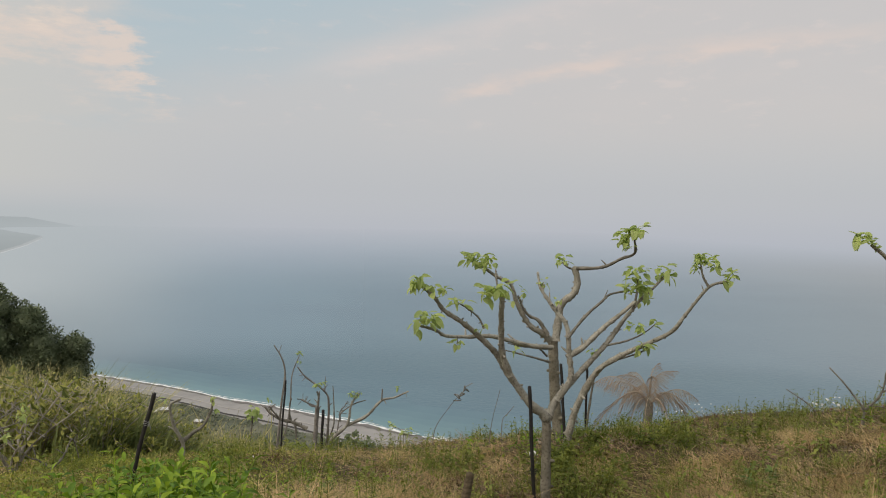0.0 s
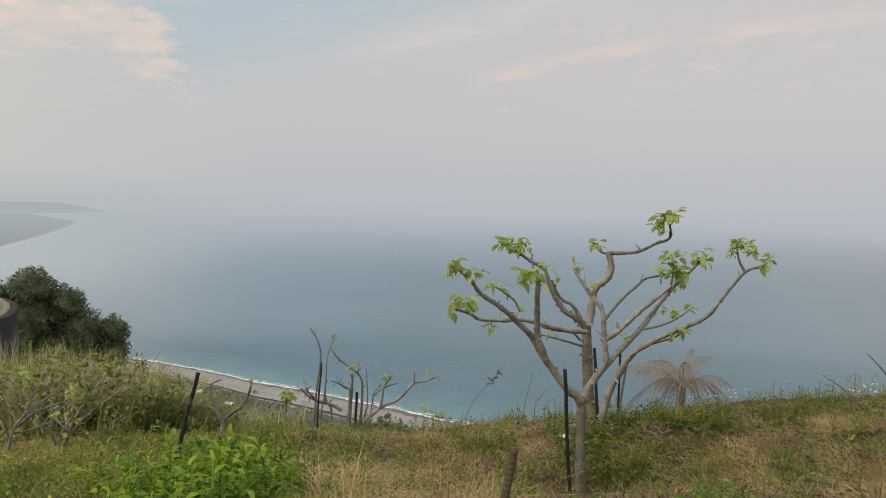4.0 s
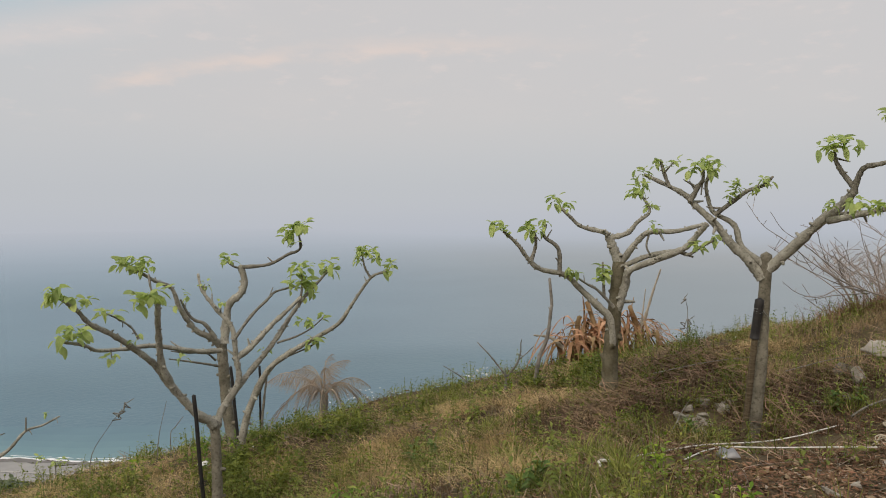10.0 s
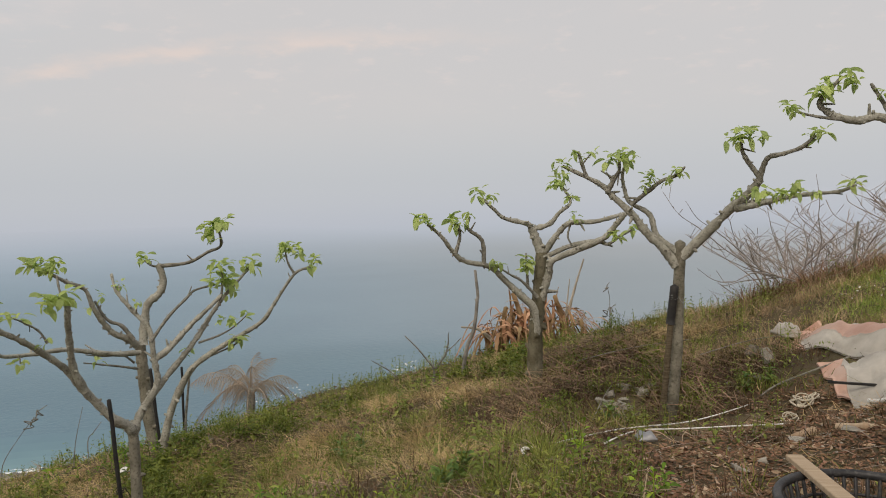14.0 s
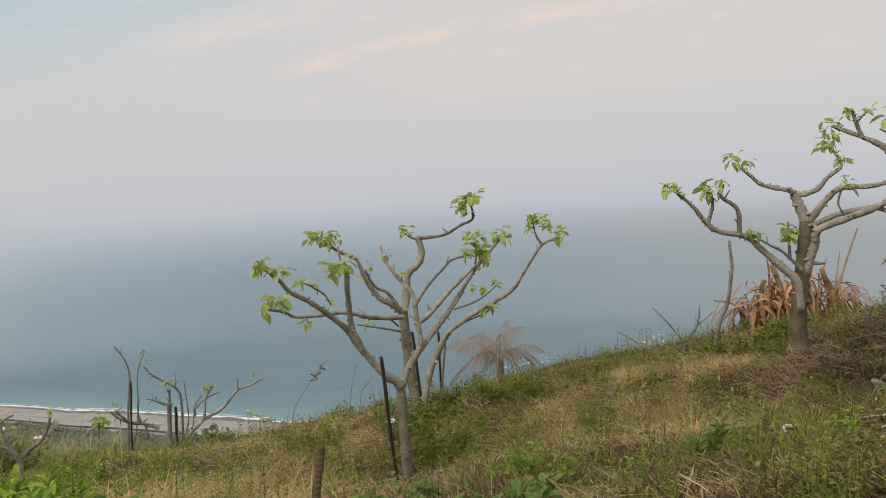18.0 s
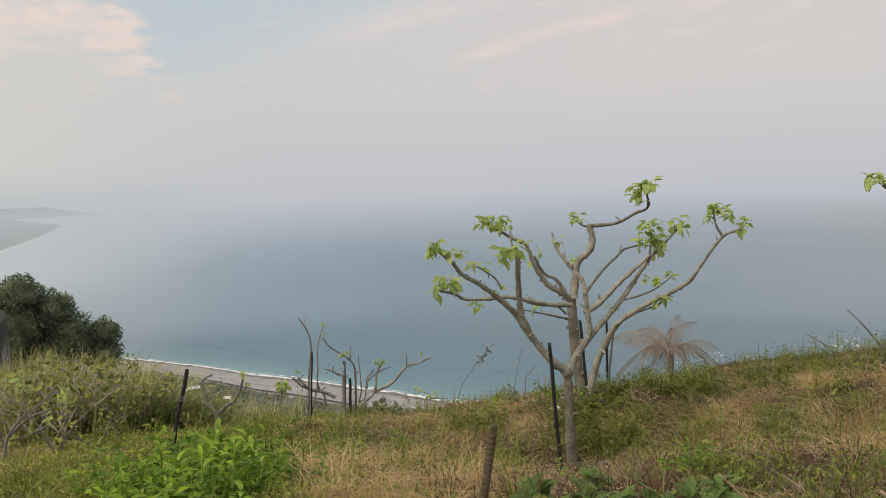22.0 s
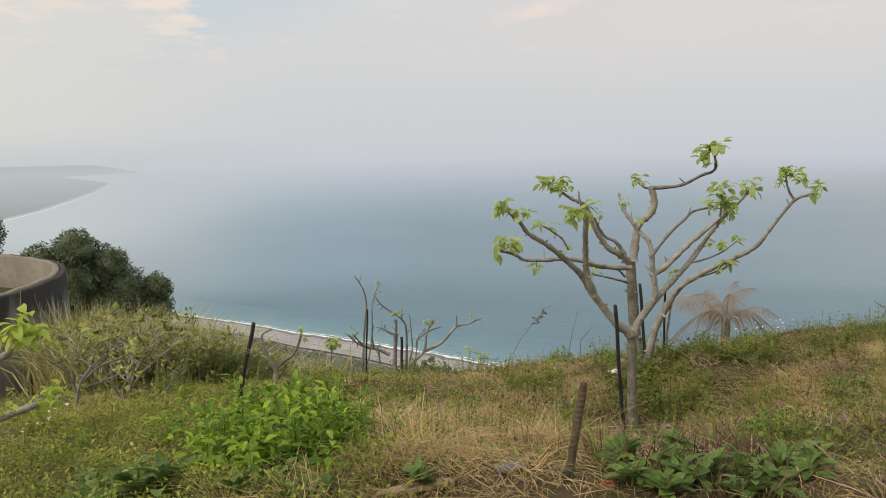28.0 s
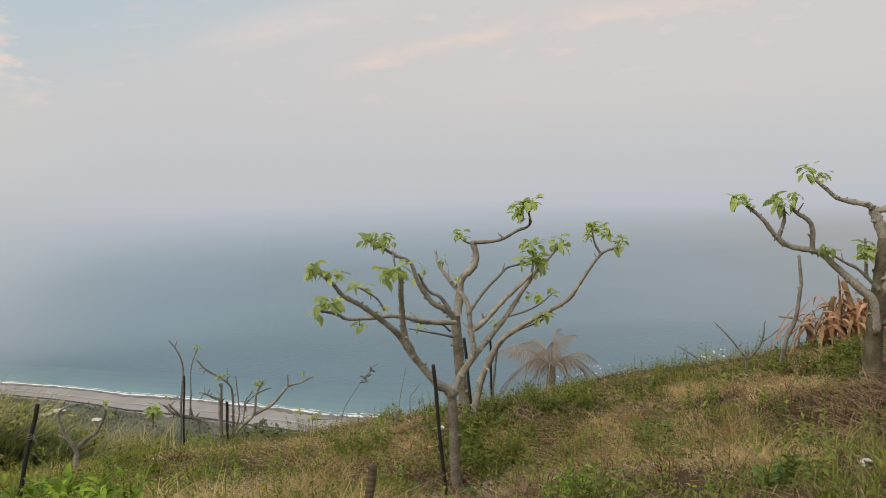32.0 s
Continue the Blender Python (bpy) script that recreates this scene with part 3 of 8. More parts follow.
def leaves(parent, at, count, size, kinds=LEAVES):
    """A tuft of young leaves at a shoot."""
    turn = leaf_rng.uniform(0, 360)
    fresh = kinds is FRESH
    for k in range(round(count * (2.3 if fresh else 3.2))):
        ob = part("leaf", leaf_rng.choice(kinds), parent=parent)
        spread = size * 0.29
        where = [c + leaf_rng.uniform(-spread, spread) for c in at]
        ob.matrix_basis = pose(*where, leaf_rng.uniform(-55, 45), leaf_rng.uniform(-35, 35), turn + k * 137 + leaf_rng.uniform(-25, 25)) @ Matrix.Scale(size * (leaf_rng.uniform(0.36, 0.72) if fresh else leaf_rng.uniform(0.34, 0.70)), 4)


tree = thing('custard_apple_tree', (0.916, 6.132, -1.087), 'pruned custard apple tree with grey bark and young leaves', 'tree', 'custard apple trees')
l = limb(tree, 'trunk', [(-0.00, 0.00, -0.03), (-0.02, 0.01, 0.19), (-0.02, 0.03, 0.44), (-0.02, 0.04, 0.74), (-0.03, 0.05, 0.88)], 0.056, 0.048, BARK_LOW)
l = limb(tree, 'limb', [(-0.02, 0.05, 0.82), (-0.06, 0.01, 0.90), (-0.17, -0.03, 0.99), (-0.35, -0.06, 1.23), (-0.43, -0.10, 1.37)], 0.046, 0.036)
l = limb(tree, 'limb', [(-0.41, -0.11, 1.34), (-0.49, -0.16, 1.45), (-0.59, -0.21, 1.55), (-0.66, -0.26, 1.62), (-0.77, -0.32, 1.71), (-0.90, -0.37, 1.80), (-0.97, -0.43, 1.90), (-1.05, -0.49, 1.98)], 0.034, 0.016)
leaves(l, (-1.10, -0.49, 2.04), 5, 0.15)
leaves(l, (-1.00, -0.49, 1.97), 3, 0.14)
leaves(l, (-0.90, -0.49, 1.95), 2, 0.12)
leaves(l, (-1.12, -0.49, 2.01), 3, 0.16)
l = limb(tree, 'limb', [(-0.35, -0.11, 1.24), (-0.42, -0.18, 1.42), (-0.44, -0.25, 1.60), (-0.45, -0.33, 1.76), (-0.45, -0.40, 1.91)], 0.036, 0.024)
leaves(l, (-0.54, -0.40, 1.97), 4, 0.2)
leaves(l, (-0.45, -0.40, 1.99), 4, 0.17)
leaves(l, (-0.61, -0.39, 1.93), 2, 0.2)
l = limb(tree, 'limb', [(-0.45, -0.35, 1.85), (-0.49, -0.33, 2.02), (-0.50, -0.30, 2.12)], 0.012, 0.008)
l = limb(tree, 'limb', [(-0.02, 0.05, 0.82), (0.04, 0.10, 0.95), (0.16, 0.14, 1.10), (0.29, 0.17, 1.24), (0.43, 0.20, 1.38), (0.55, 0.23, 1.52), (0.67, 0.26, 1.68), (0.80, 0.29, 1.83), (0.91, 0.31, 1.93), (1.03, 0.34, 2.05)], 0.043, 0.012)
leaves(l, (1.01, 0.34, 2.09), 4, 0.17)
leaves(l, (1.07, 0.33, 2.06), 3, 0.15)
leaves(l, (0.86, 0.38, 1.84), 3, 0.16)
l = limb(tree, 'limb', [(0.72, 0.21, 1.74), (0.75, 0.21, 1.91), (0.75, 0.21, 2.07)], 0.014, 0.009)
leaves(l, (0.75, 0.21, 1.97), 5, 0.19)
leaves(l, (0.70, 0.22, 2.07), 4, 0.16)
leaves(l, (0.78, 0.20, 2.10), 4, 0.15)
leaves(l, (0.82, 0.19, 1.94), 3, 0.17)
leaves(l, (0.67, 0.23, 1.93), 3, 0.13)
l = limb(tree, 'limb', [(0.07, 0.09, 0.99), (0.18, 0.10, 1.18), (0.17, 0.13, 1.38), (0.15, 0.16, 1.61), (0.06, 0.21, 1.74), (-0.02, 0.25, 1.85), (-0.07, 0.28, 1.94), (-0.09, 0.31, 2.06)], 0.034, 0.013)
leaves(l, (-0.04, 0.31, 1.98), 3, 0.1)
leaves(l, (0.08, 0.29, 1.82), 2, 0.1)
l = limb(tree, 'limb', [(0.15, 0.13, 1.35), (0.29, 0.15, 1.44), (0.47, 0.17, 1.61), (0.61, 0.19, 1.72), (0.74, 0.21, 1.83)], 0.032, 0.018)
l = limb(tree, 'limb', [(0.15, 0.13, 1.51), (0.30, 0.18, 1.69), (0.45, 0.22, 1.82), (0.54, 0.28, 1.88), (0.71, 0.32, 1.91)], 0.018, 0.01)
leaves(l, (0.72, 0.32, 1.92), 2, 0.14)
l = limb(tree, 'limb', [(-0.58, -0.30, 1.65), (-0.63, -0.29, 1.74), (-0.72, -0.29, 1.81), (-0.79, -0.29, 1.85)], 0.01, 0.006)
leaves(l, (-0.81, -0.29, 1.86), 3, 0.13)
leaves(l, (-0.75, -0.29, 1.85), 2, 0.12)
leaves(l, (-0.60, -0.29, 1.67), 2, 0.1)

tree = thing('custard_apple_tree', (1.400, 8.232, -1.134), 'older custard apple tree behind, ringed grey trunk, sparse leaves', 'tree', 'custard apple trees')
l = limb(tree, 'trunk', [(-0.03, 0.01, -0.04), (-0.10, 0.04, 0.41), (-0.12, 0.07, 0.76), (-0.13, 0.10, 0.99), (-0.14, 0.12, 1.19)], 0.08, 0.07, BARK_LOW)
l = limb(tree, 'limb', [(-0.14, 0.12, 1.16), (-0.25, 0.08, 1.27), (-0.40, 0.04, 1.36), (-0.50, -0.00, 1.50), (-0.58, -0.05, 1.65), (-0.65, -0.10, 1.84), (-0.81, -0.15, 1.93), (-0.97, -0.20, 2.04)], 0.05, 0.018)
leaves(l, (-1.02, -0.20, 2.14), 5, 0.2)
leaves(l, (-0.88, -0.20, 2.12), 4, 0.18)
leaves(l, (-1.11, -0.19, 2.14), 3, 0.18)
leaves(l, (-0.97, -0.20, 2.06), 3, 0.15)
l = limb(tree, 'limb', [(-0.21, 0.03, 1.27), (-0.32, 0.02, 1.43), (-0.42, 0.01, 1.48), (-0.49, -0.01, 1.56), (-0.56, -0.03, 1.71)], 0.03, 0.014)
leaves(l, (-0.51, -0.03, 1.77), 2, 0.14)
leaves(l, (-0.60, -0.02, 1.64), 2, 0.14)
l = limb(tree, 'limb', [(-0.11, 0.12, 1.19), (-0.08, 0.14, 1.42), (-0.04, 0.15, 1.61), (0.09, 0.15, 1.73), (0.13, 0.16, 1.86), (0.10, 0.19, 2.02)], 0.055, 0.042)
l = limb(tree, 'limb', [(0.10, 0.19, 2.01), (0.28, -0.01, 2.03), (0.38, -0.20, 2.07), (0.49, -0.38, 2.16), (0.58, -0.57, 2.23), (0.53, -0.72, 2.41)], 0.028, 0.014)
leaves(l, (0.47, -0.71, 2.43), 5, 0.2)
leaves(l, (0.53, -0.72, 2.49), 5, 0.17)
leaves(l, (0.60, -0.74, 2.48), 2, 0.15)
leaves(l, (0.41, -0.69, 2.38), 3, 0.2)
leaves(l, (0.49, -0.71, 2.29), 2, 0.12)
l = limb(tree, 'limb', [(0.09, 0.19, 2.00), (0.02, 0.20, 2.02), (-0.04, 0.21, 2.07)], 0.016, 0.008)
leaves(l, (-0.04, 0.21, 2.10), 3, 0.17)
leaves(l, (-0.08, 0.22, 2.11), 2, 0.14)
l = limb(tree, 'limb', [(-0.17, -0.08, 1.15), (-0.41, -0.19, 1.18), (-0.69, -0.30, 1.26), (-0.89, -0.43, 1.32), (-1.15, -0.56, 1.33), (-1.36, -0.70, 1.36), (-1.46, -0.85, 1.44), (-1.61, -0.99, 1.50)], 0.034, 0.016)
leaves(l, (-1.52, -0.99, 1.57), 4, 0.2)
leaves(l, (-1.55, -0.99, 1.61), 3, 0.17)
leaves(l, (-1.64, -0.99, 1.52), 3, 0.18)
l = limb(tree, 'limb', [(-1.45, -0.89, 1.42), (-1.47, -0.89, 1.49), (-1.41, -0.89, 1.54)], 0.012, 0.007)
leaves(l, (-1.49, -0.89, 1.53), 3, 0.15)
l = limb(tree, 'limb', [(-1.24, -0.79, 1.37), (-1.24, -0.79, 1.30)], 0.008, 0.006)
leaves(l, (-1.24, -0.79, 1.31), 3, 0.14)
l = limb(tree, 'limb', [(-0.19, -0.07, 0.98), (-0.32, -0.15, 1.03), (-0.51, -0.23, 1.09), (-0.71, -0.31, 1.15)], 0.018, 0.009)
leaves(l, (-0.58, -0.33, 1.18), 2, 0.12)
l = limb(tree, 'limb', [(-0.23, -0.07, 1.05), (-0.34, -0.15, 1.15), (-0.53, -0.23, 1.18), (-0.69, -0.32, 1.23)], 0.014, 0.008)
l = limb(tree, 'limb', [(-0.07, -0.29, -0.23), (-0.05, -0.36, 0.11), (0.03, -0.43, 0.53), (0.13, -0.51, 0.81), (0.24, -0.59, 1.02), (0.41, -0.69, 1.17), (0.62, -0.81, 1.31), (0.86, -0.94, 1.47), (0.97, -1.04, 1.66), (1.14, -1.16, 1.94), (1.27, -1.27, 2.01)], 0.055, 0.014)
leaves(l, (1.32, -1.29, 2.06), 3, 0.16)
leaves(l, (1.27, -1.27, 2.04), 2, 0.15)
l = limb(tree, 'limb', [(1.12, -1.22, 1.95), (1.07, -1.20, 2.05), (1.05, -1.19, 2.16)], 0.016, 0.009)
leaves(l, (1.02, -1.18, 2.15), 4, 0.17)
leaves(l, (1.07, -1.20, 2.22), 4, 0.16)
leaves(l, (1.15, -1.23, 2.17), 3, 0.14)
leaves(l, (1.18, -1.24, 2.20), 3, 0.13)
leaves(l, (1.03, -1.18, 2.23), 3, 0.14)
l = limb(tree, 'limb', [(0.38, -0.58, 1.11), (0.60, -0.74, 1.22), (0.66, -0.86, 1.30)], 0.014, 0.008)
leaves(l, (0.63, -0.85, 1.29), 4, 0.15)
leaves(l, (0.57, -0.84, 1.30), 2, 0.13)
l = limb(tree, 'limb', [(0.34, -0.47, 1.25), (0.52, -0.58, 1.32), (0.65, -0.69, 1.41), (0.78, -0.79, 1.55)], 0.014, 0.007)
leaves(l, (0.60, -0.74, 1.49), 5, 0.12)
leaves(l, (0.50, -0.72, 1.50), 3, 0.12)
leaves(l, (0.76, -0.79, 1.54), 3, 0.12)
l = limb(tree, 'limb', [(0.33, 0.45, -0.16), (0.34, 0.45, 0.19), (0.38, 0.44, 0.55), (0.41, 0.43, 0.77)], 0.02, 0.014)
leaves(l, (0.39, 0.44, 1.01), 4, 0.13)

tree = thing('custard_apple_tree', (4.689, 6.005, -0.183), 'mossy custard apple tree in mist beside dry banana leaves', 'tree', 'custard apple trees')
l = limb(tree, 'trunk', [(-0.02, 0.02, -0.04), (-0.01, 0.01, 0.31), (0.01, -0.01, 0.57), (0.03, -0.02, 0.83), (0.05, -0.04, 1.13)], 0.105, 0.075, BARK_MOSS)
l = limb(tree, 'limb', [(0.06, -0.05, 1.08), (0.01, -0.01, 1.25), (-0.03, 0.02, 1.38)], 0.065, 0.05)
l = limb(tree, 'limb', [(-0.03, 0.02, 1.37), (-0.09, 0.01, 1.42), (-0.30, 0.09, 1.48), (-0.41, 0.11, 1.57), (-0.53, 0.13, 1.68)], 0.035, 0.018)
leaves(l, (-0.57, 0.16, 1.75), 5, 0.17)
leaves(l, (-0.45, 0.08, 1.69), 3, 0.145)
l = limb(tree, 'limb', [(-0.03, 0.02, 1.36), (0.11, -0.09, 1.41), (0.19, -0.15, 1.52), (0.28, -0.22, 1.62), (0.23, -0.18, 1.76)], 0.035, 0.014)
leaves(l, (0.19, -0.15, 1.83), 5, 0.17)
leaves(l, (0.29, -0.23, 1.67), 4, 0.136)
leaves(l, (0.21, -0.17, 1.90), 3, 0.153)
leaves(l, (0.15, -0.12, 1.80), 2, 0.145)
l = limb(tree, 'limb', [(-0.00, 0.00, 0.14), (-0.05, -0.04, 0.54), (-0.21, -0.00, 0.73), (-0.37, 0.04, 0.89), (-0.52, 0.06, 1.02), (-0.75, 0.14, 1.08), (-0.88, 0.15, 1.19), (-1.00, 0.14, 1.33), (-1.14, 0.15, 1.45)], 0.05, 0.018)
leaves(l, (-1.18, 0.17, 1.51), 4, 0.162)
leaves(l, (-1.24, 0.20, 1.49), 3, 0.128)
leaves(l, (-1.11, 0.13, 1.47), 2, 0.128)
l = limb(tree, 'limb', [(-0.92, 0.02, 1.17), (-0.88, -0.00, 1.32), (-0.89, 0.00, 1.43)], 0.026, 0.016)
leaves(l, (-0.94, 0.03, 1.49), 5, 0.17)
leaves(l, (-0.89, 0.00, 1.47), 3, 0.145)
l = limb(tree, 'limb', [(-0.64, -0.04, 1.05), (-0.67, -0.06, 1.28), (-0.80, -0.02, 1.40), (-0.80, -0.05, 1.51)], 0.03, 0.016)
leaves(l, (-0.81, -0.04, 1.52), 3, 0.128)
l = limb(tree, 'limb', [(0.02, -0.01, 0.56), (0.05, -0.08, 0.78), (0.07, -0.12, 0.92), (0.07, -0.18, 1.05), (0.23, -0.38, 1.16), (0.38, -0.58, 1.27), (0.43, -0.69, 1.39), (0.46, -0.79, 1.50)], 0.055, 0.03)
l = limb(tree, 'limb', [(0.07, -0.05, 1.12), (0.15, -0.18, 1.32), (0.21, -0.30, 1.42), (0.36, -0.49, 1.43), (0.50, -0.69, 1.49)], 0.04, 0.024)
leaves(l, (0.19, -0.41, 1.49), 3, 0.128)
l = limb(tree, 'limb', [(0.09, -0.07, 1.09), (0.23, -0.26, 1.19), (0.38, -0.47, 1.24), (0.42, -0.59, 1.21), (0.47, -0.71, 1.29), (0.50, -0.83, 1.35)], 0.032, 0.013)
leaves(l, (0.41, -0.74, 1.30), 4, 0.136)
leaves(l, (0.51, -0.84, 1.37), 3, 0.145)
l = limb(tree, 'limb', [(0.21, -0.30, 1.42), (0.19, -0.28, 1.29), (0.22, -0.30, 1.20)], 0.014, 0.01)
l = limb(tree, 'limb', [(-0.05, -0.09, 0.69), (-0.21, -0.05, 0.86), (-0.35, -0.03, 0.94), (-0.52, 0.00, 1.06)], 0.022, 0.01)
leaves(l, (-0.50, -0.01, 1.06), 4, 0.145)
l = limb(tree, 'limb', [(-0.12, -0.03, 0.78), (-0.13, -0.03, 0.94), (-0.13, -0.02, 1.13)], 0.02, 0.01)
leaves(l, (-0.13, -0.03, 1.05), 6, 0.153)
leaves(l, (-0.15, -0.01, 0.97), 4, 0.136)

tree = thing('custard_apple_tree', (4.690, 4.257, -0.361), 'pale forked custard apple tree with a cut stub', 'tree', 'custard apple trees')
l = limb(tree, 'trunk', [(-0.00, 0.00, -0.03), (0.02, -0.02, 0.26), (0.04, -0.04, 0.60), (0.05, -0.05, 0.94), (0.06, -0.06, 1.25), (0.06, -0.07, 1.46)], 0.066, 0.054, BARK_LOW)
l = limb(tree, 'limb', [(0.04, -0.05, 1.28), (-0.05, 0.01, 1.42), (-0.16, 0.09, 1.56), (-0.25, 0.13, 1.69), (-0.39, 0.22, 1.85), (-0.46, 0.25, 1.93), (-0.57, 0.31, 2.00), (-0.72, 0.41, 2.09)], 0.05, 0.016)
leaves(l, (-0.75, 0.43, 2.10), 3, 0.119)
leaves(l, (-0.71, 0.40, 2.08), 2, 0.102)
l = limb(tree, 'limb', [(-0.58, 0.29, 1.99), (-0.61, 0.31, 2.10), (-0.63, 0.33, 2.20)], 0.022, 0.012)
leaves(l, (-0.65, 0.35, 2.18), 3, 0.102)
leaves(l, (-0.57, 0.27, 2.17), 3, 0.111)
l = limb(tree, 'limb', [(-0.43, 0.22, 1.88), (-0.40, 0.16, 2.00), (-0.39, 0.13, 2.04), (-0.40, 0.12, 2.16)], 0.026, 0.014)
leaves(l, (-0.40, 0.12, 2.16), 6, 0.153)
leaves(l, (-0.44, 0.16, 2.14), 4, 0.145)
leaves(l, (-0.35, 0.07, 2.14), 3, 0.145)
l = limb(tree, 'limb', [(0.04, -0.05, 1.39), (-0.07, 0.05, 1.52), (-0.12, 0.08, 1.69), (-0.24, 0.17, 1.79), (-0.28, 0.19, 1.90), (-0.30, 0.19, 2.01), (-0.29, 0.15, 2.12)], 0.034, 0.013)
leaves(l, (-0.28, 0.15, 2.13), 4, 0.128)
l = limb(tree, 'limb', [(-0.27, 0.13, 1.77), (-0.19, 0.01, 1.88), (-0.14, -0.07, 1.95), (-0.08, -0.17, 1.99), (-0.06, -0.23, 2.05)], 0.024, 0.012)
leaves(l, (-0.23, -0.05, 2.00), 5, 0.119)
leaves(l, (-0.09, -0.20, 2.01), 5, 0.119)
leaves(l, (-0.15, -0.13, 1.96), 3, 0.111)
leaves(l, (-0.26, -0.02, 1.93), 3, 0.102)
l = limb(tree, 'limb', [(0.07, -0.08, 1.35), (0.14, -0.28, 1.55), (0.18, -0.44, 1.71), (0.21, -0.60, 1.84), (0.19, -0.70, 1.93)], 0.05, 0.036)
leaves(l, (0.10, -0.58, 1.84), 3, 0.128)
l = limb(tree, 'limb', [(0.19, -0.69, 1.91), (0.19, -0.73, 2.03), (0.20, -0.77, 2.09), (0.24, -0.86, 2.11), (0.29, -0.97, 2.15), (0.31, -1.05, 2.22)], 0.03, 0.014)
leaves(l, (0.34, -1.08, 2.24), 5, 0.119)
leaves(l, (0.31, -1.05, 2.23), 3, 0.111)
l = limb(tree, 'limb', [(0.19, -0.70, 1.95), (0.11, -0.65, 2.08), (0.07, -0.64, 2.16), (0.04, -0.66, 2.23)], 0.024, 0.013)
leaves(l, (0.06, -0.68, 2.27), 6, 0.153)
leaves(l, (0.00, -0.62, 2.25), 3, 0.153)
leaves(l, (0.10, -0.75, 2.25), 3, 0.153)
l = limb(tree, 'limb', [(0.17, -0.51, 1.72), (0.22, -0.70, 1.76), (0.29, -0.92, 1.81), (0.37, -1.18, 1.83), (0.36, -1.31, 1.87)], 0.032, 0.012)
leaves(l, (0.04, -0.83, 1.85), 6, 0.145)
leaves(l, (0.11, -0.92, 1.83), 5, 0.128)
leaves(l, (0.16, -1.00, 1.86), 5, 0.145)
leaves(l, (0.36, -1.30, 1.88), 4, 0.119)
leaves(l, (0.23, -1.10, 1.82), 3, 0.102)
l = limb(tree, 'limb', [(0.21, -0.55, 1.77), (0.23, -0.66, 1.78), (0.25, -0.78, 1.79)], 0.016, 0.01)

tree = thing('custard_apple_tree', (5.236, 2.383, -0.058), 'custard apple tree leaning in over the slope', 'tree', 'custard apple trees')
l = limb(tree, 'trunk', [(0.00, -0.00, -0.03), (-0.01, 0.03, 0.53), (-0.01, 0.02, 1.06), (-0.03, 0.06, 1.37)], 0.075, 0.055)
l = limb(tree, 'limb', [(-0.02, 0.05, 1.34), (-0.11, 0.14, 1.69), (-0.22, 0.26, 1.92), (-0.31, 0.35, 1.99), (-0.41, 0.43, 1.97), (-0.52, 0.54, 2.02)], 0.045, 0.026)
l = limb(tree, 'limb', [(-0.51, 0.53, 2.01), (-0.55, 0.59, 2.09), (-0.52, 0.54, 2.17), (-0.48, 0.48, 2.25)], 0.024, 0.014)
leaves(l, (-0.47, 0.46, 2.26), 4, 0.144)
leaves(l, (-0.55, 0.58, 2.17), 6, 0.137)
leaves(l, (-0.53, 0.55, 2.22), 4, 0.13)
leaves(l, (-0.45, 0.43, 2.22), 3, 0.13)
leaves(l, (-0.51, 0.52, 2.19), 3, 0.115)
l = limb(tree, 'limb', [(-0.48, 0.47, 1.98), (-0.56, 0.60, 2.01), (-0.62, 0.70, 2.05)], 0.015, 0.008)
leaves(l, (-0.65, 0.73, 2.08), 5, 0.13)
leaves(l, (-0.63, 0.70, 2.06), 2, 0.108)
l = limb(tree, 'limb', [(-0.25, 0.27, 1.93), (-0.28, 0.33, 2.07), (-0.32, 0.39, 2.20)], 0.024, 0.012)
leaves(l, (-0.28, 0.33, 2.12), 3, 0.115)
l = limb(tree, 'limb', [(-0.02, 0.04, 1.27), (0.14, -0.07, 1.57), (0.30, -0.18, 1.82)], 0.045, 0.02)
leaves(l, (0.30, -0.18, 1.84), 6, 0.13)

tree = thing('custard_apple_tree', (-4.196, 3.917, -0.894), 'young custard apple tree with fresh bright leaves', 'tree', 'custard apple trees')
l = limb(tree, 'trunk', [(-0.00, -0.00, -0.03), (0.03, 0.03, 0.20), (0.07, 0.07, 0.38)], 0.07, 0.062)
l = limb(tree, 'limb', [(0.06, 0.06, 0.36), (0.11, 0.11, 0.51), (0.16, 0.16, 0.59), (0.30, 0.28, 0.66), (0.43, 0.40, 0.78), (0.54, 0.49, 0.90), (0.66, 0.57, 1.00), (0.74, 0.63, 1.07)], 0.060, 0.026)
leaves(l, (0.77, 0.66, 1.25), 5, 0.2, FRESH)
leaves(l, (0.78, 0.66, 1.15), 6, 0.2, FRESH)
leaves(l, (0.84, 0.71, 1.13), 5, 0.18, FRESH)
leaves(l, (0.74, 0.64, 1.19), 4, 0.18, FRESH)
leaves(l, (0.92, 0.76, 1.05), 3, 0.12, FRESH)
leaves(l, (0.70, 0.61, 1.17), 3, 0.15, FRESH)
l = limb(tree, 'limb', [(0.06, 0.06, 0.35), (0.15, 0.09, 0.41), (0.33, 0.21, 0.49), (0.53, 0.32, 0.58), (0.75, 0.45, 0.65), (0.91, 0.51, 0.70)], 0.060, 0.026)
leaves(l, (0.94, 0.53, 0.74), 4, 0.16, FRESH)
leaves(l, (0.99, 0.56, 0.80), 3, 0.15, FRESH)
leaves(l, (0.77, 0.41, 0.69), 2, 0.12, FRESH)
leaves(l, (1.00, 0.57, 0.72), 2, 0.13, FRESH)
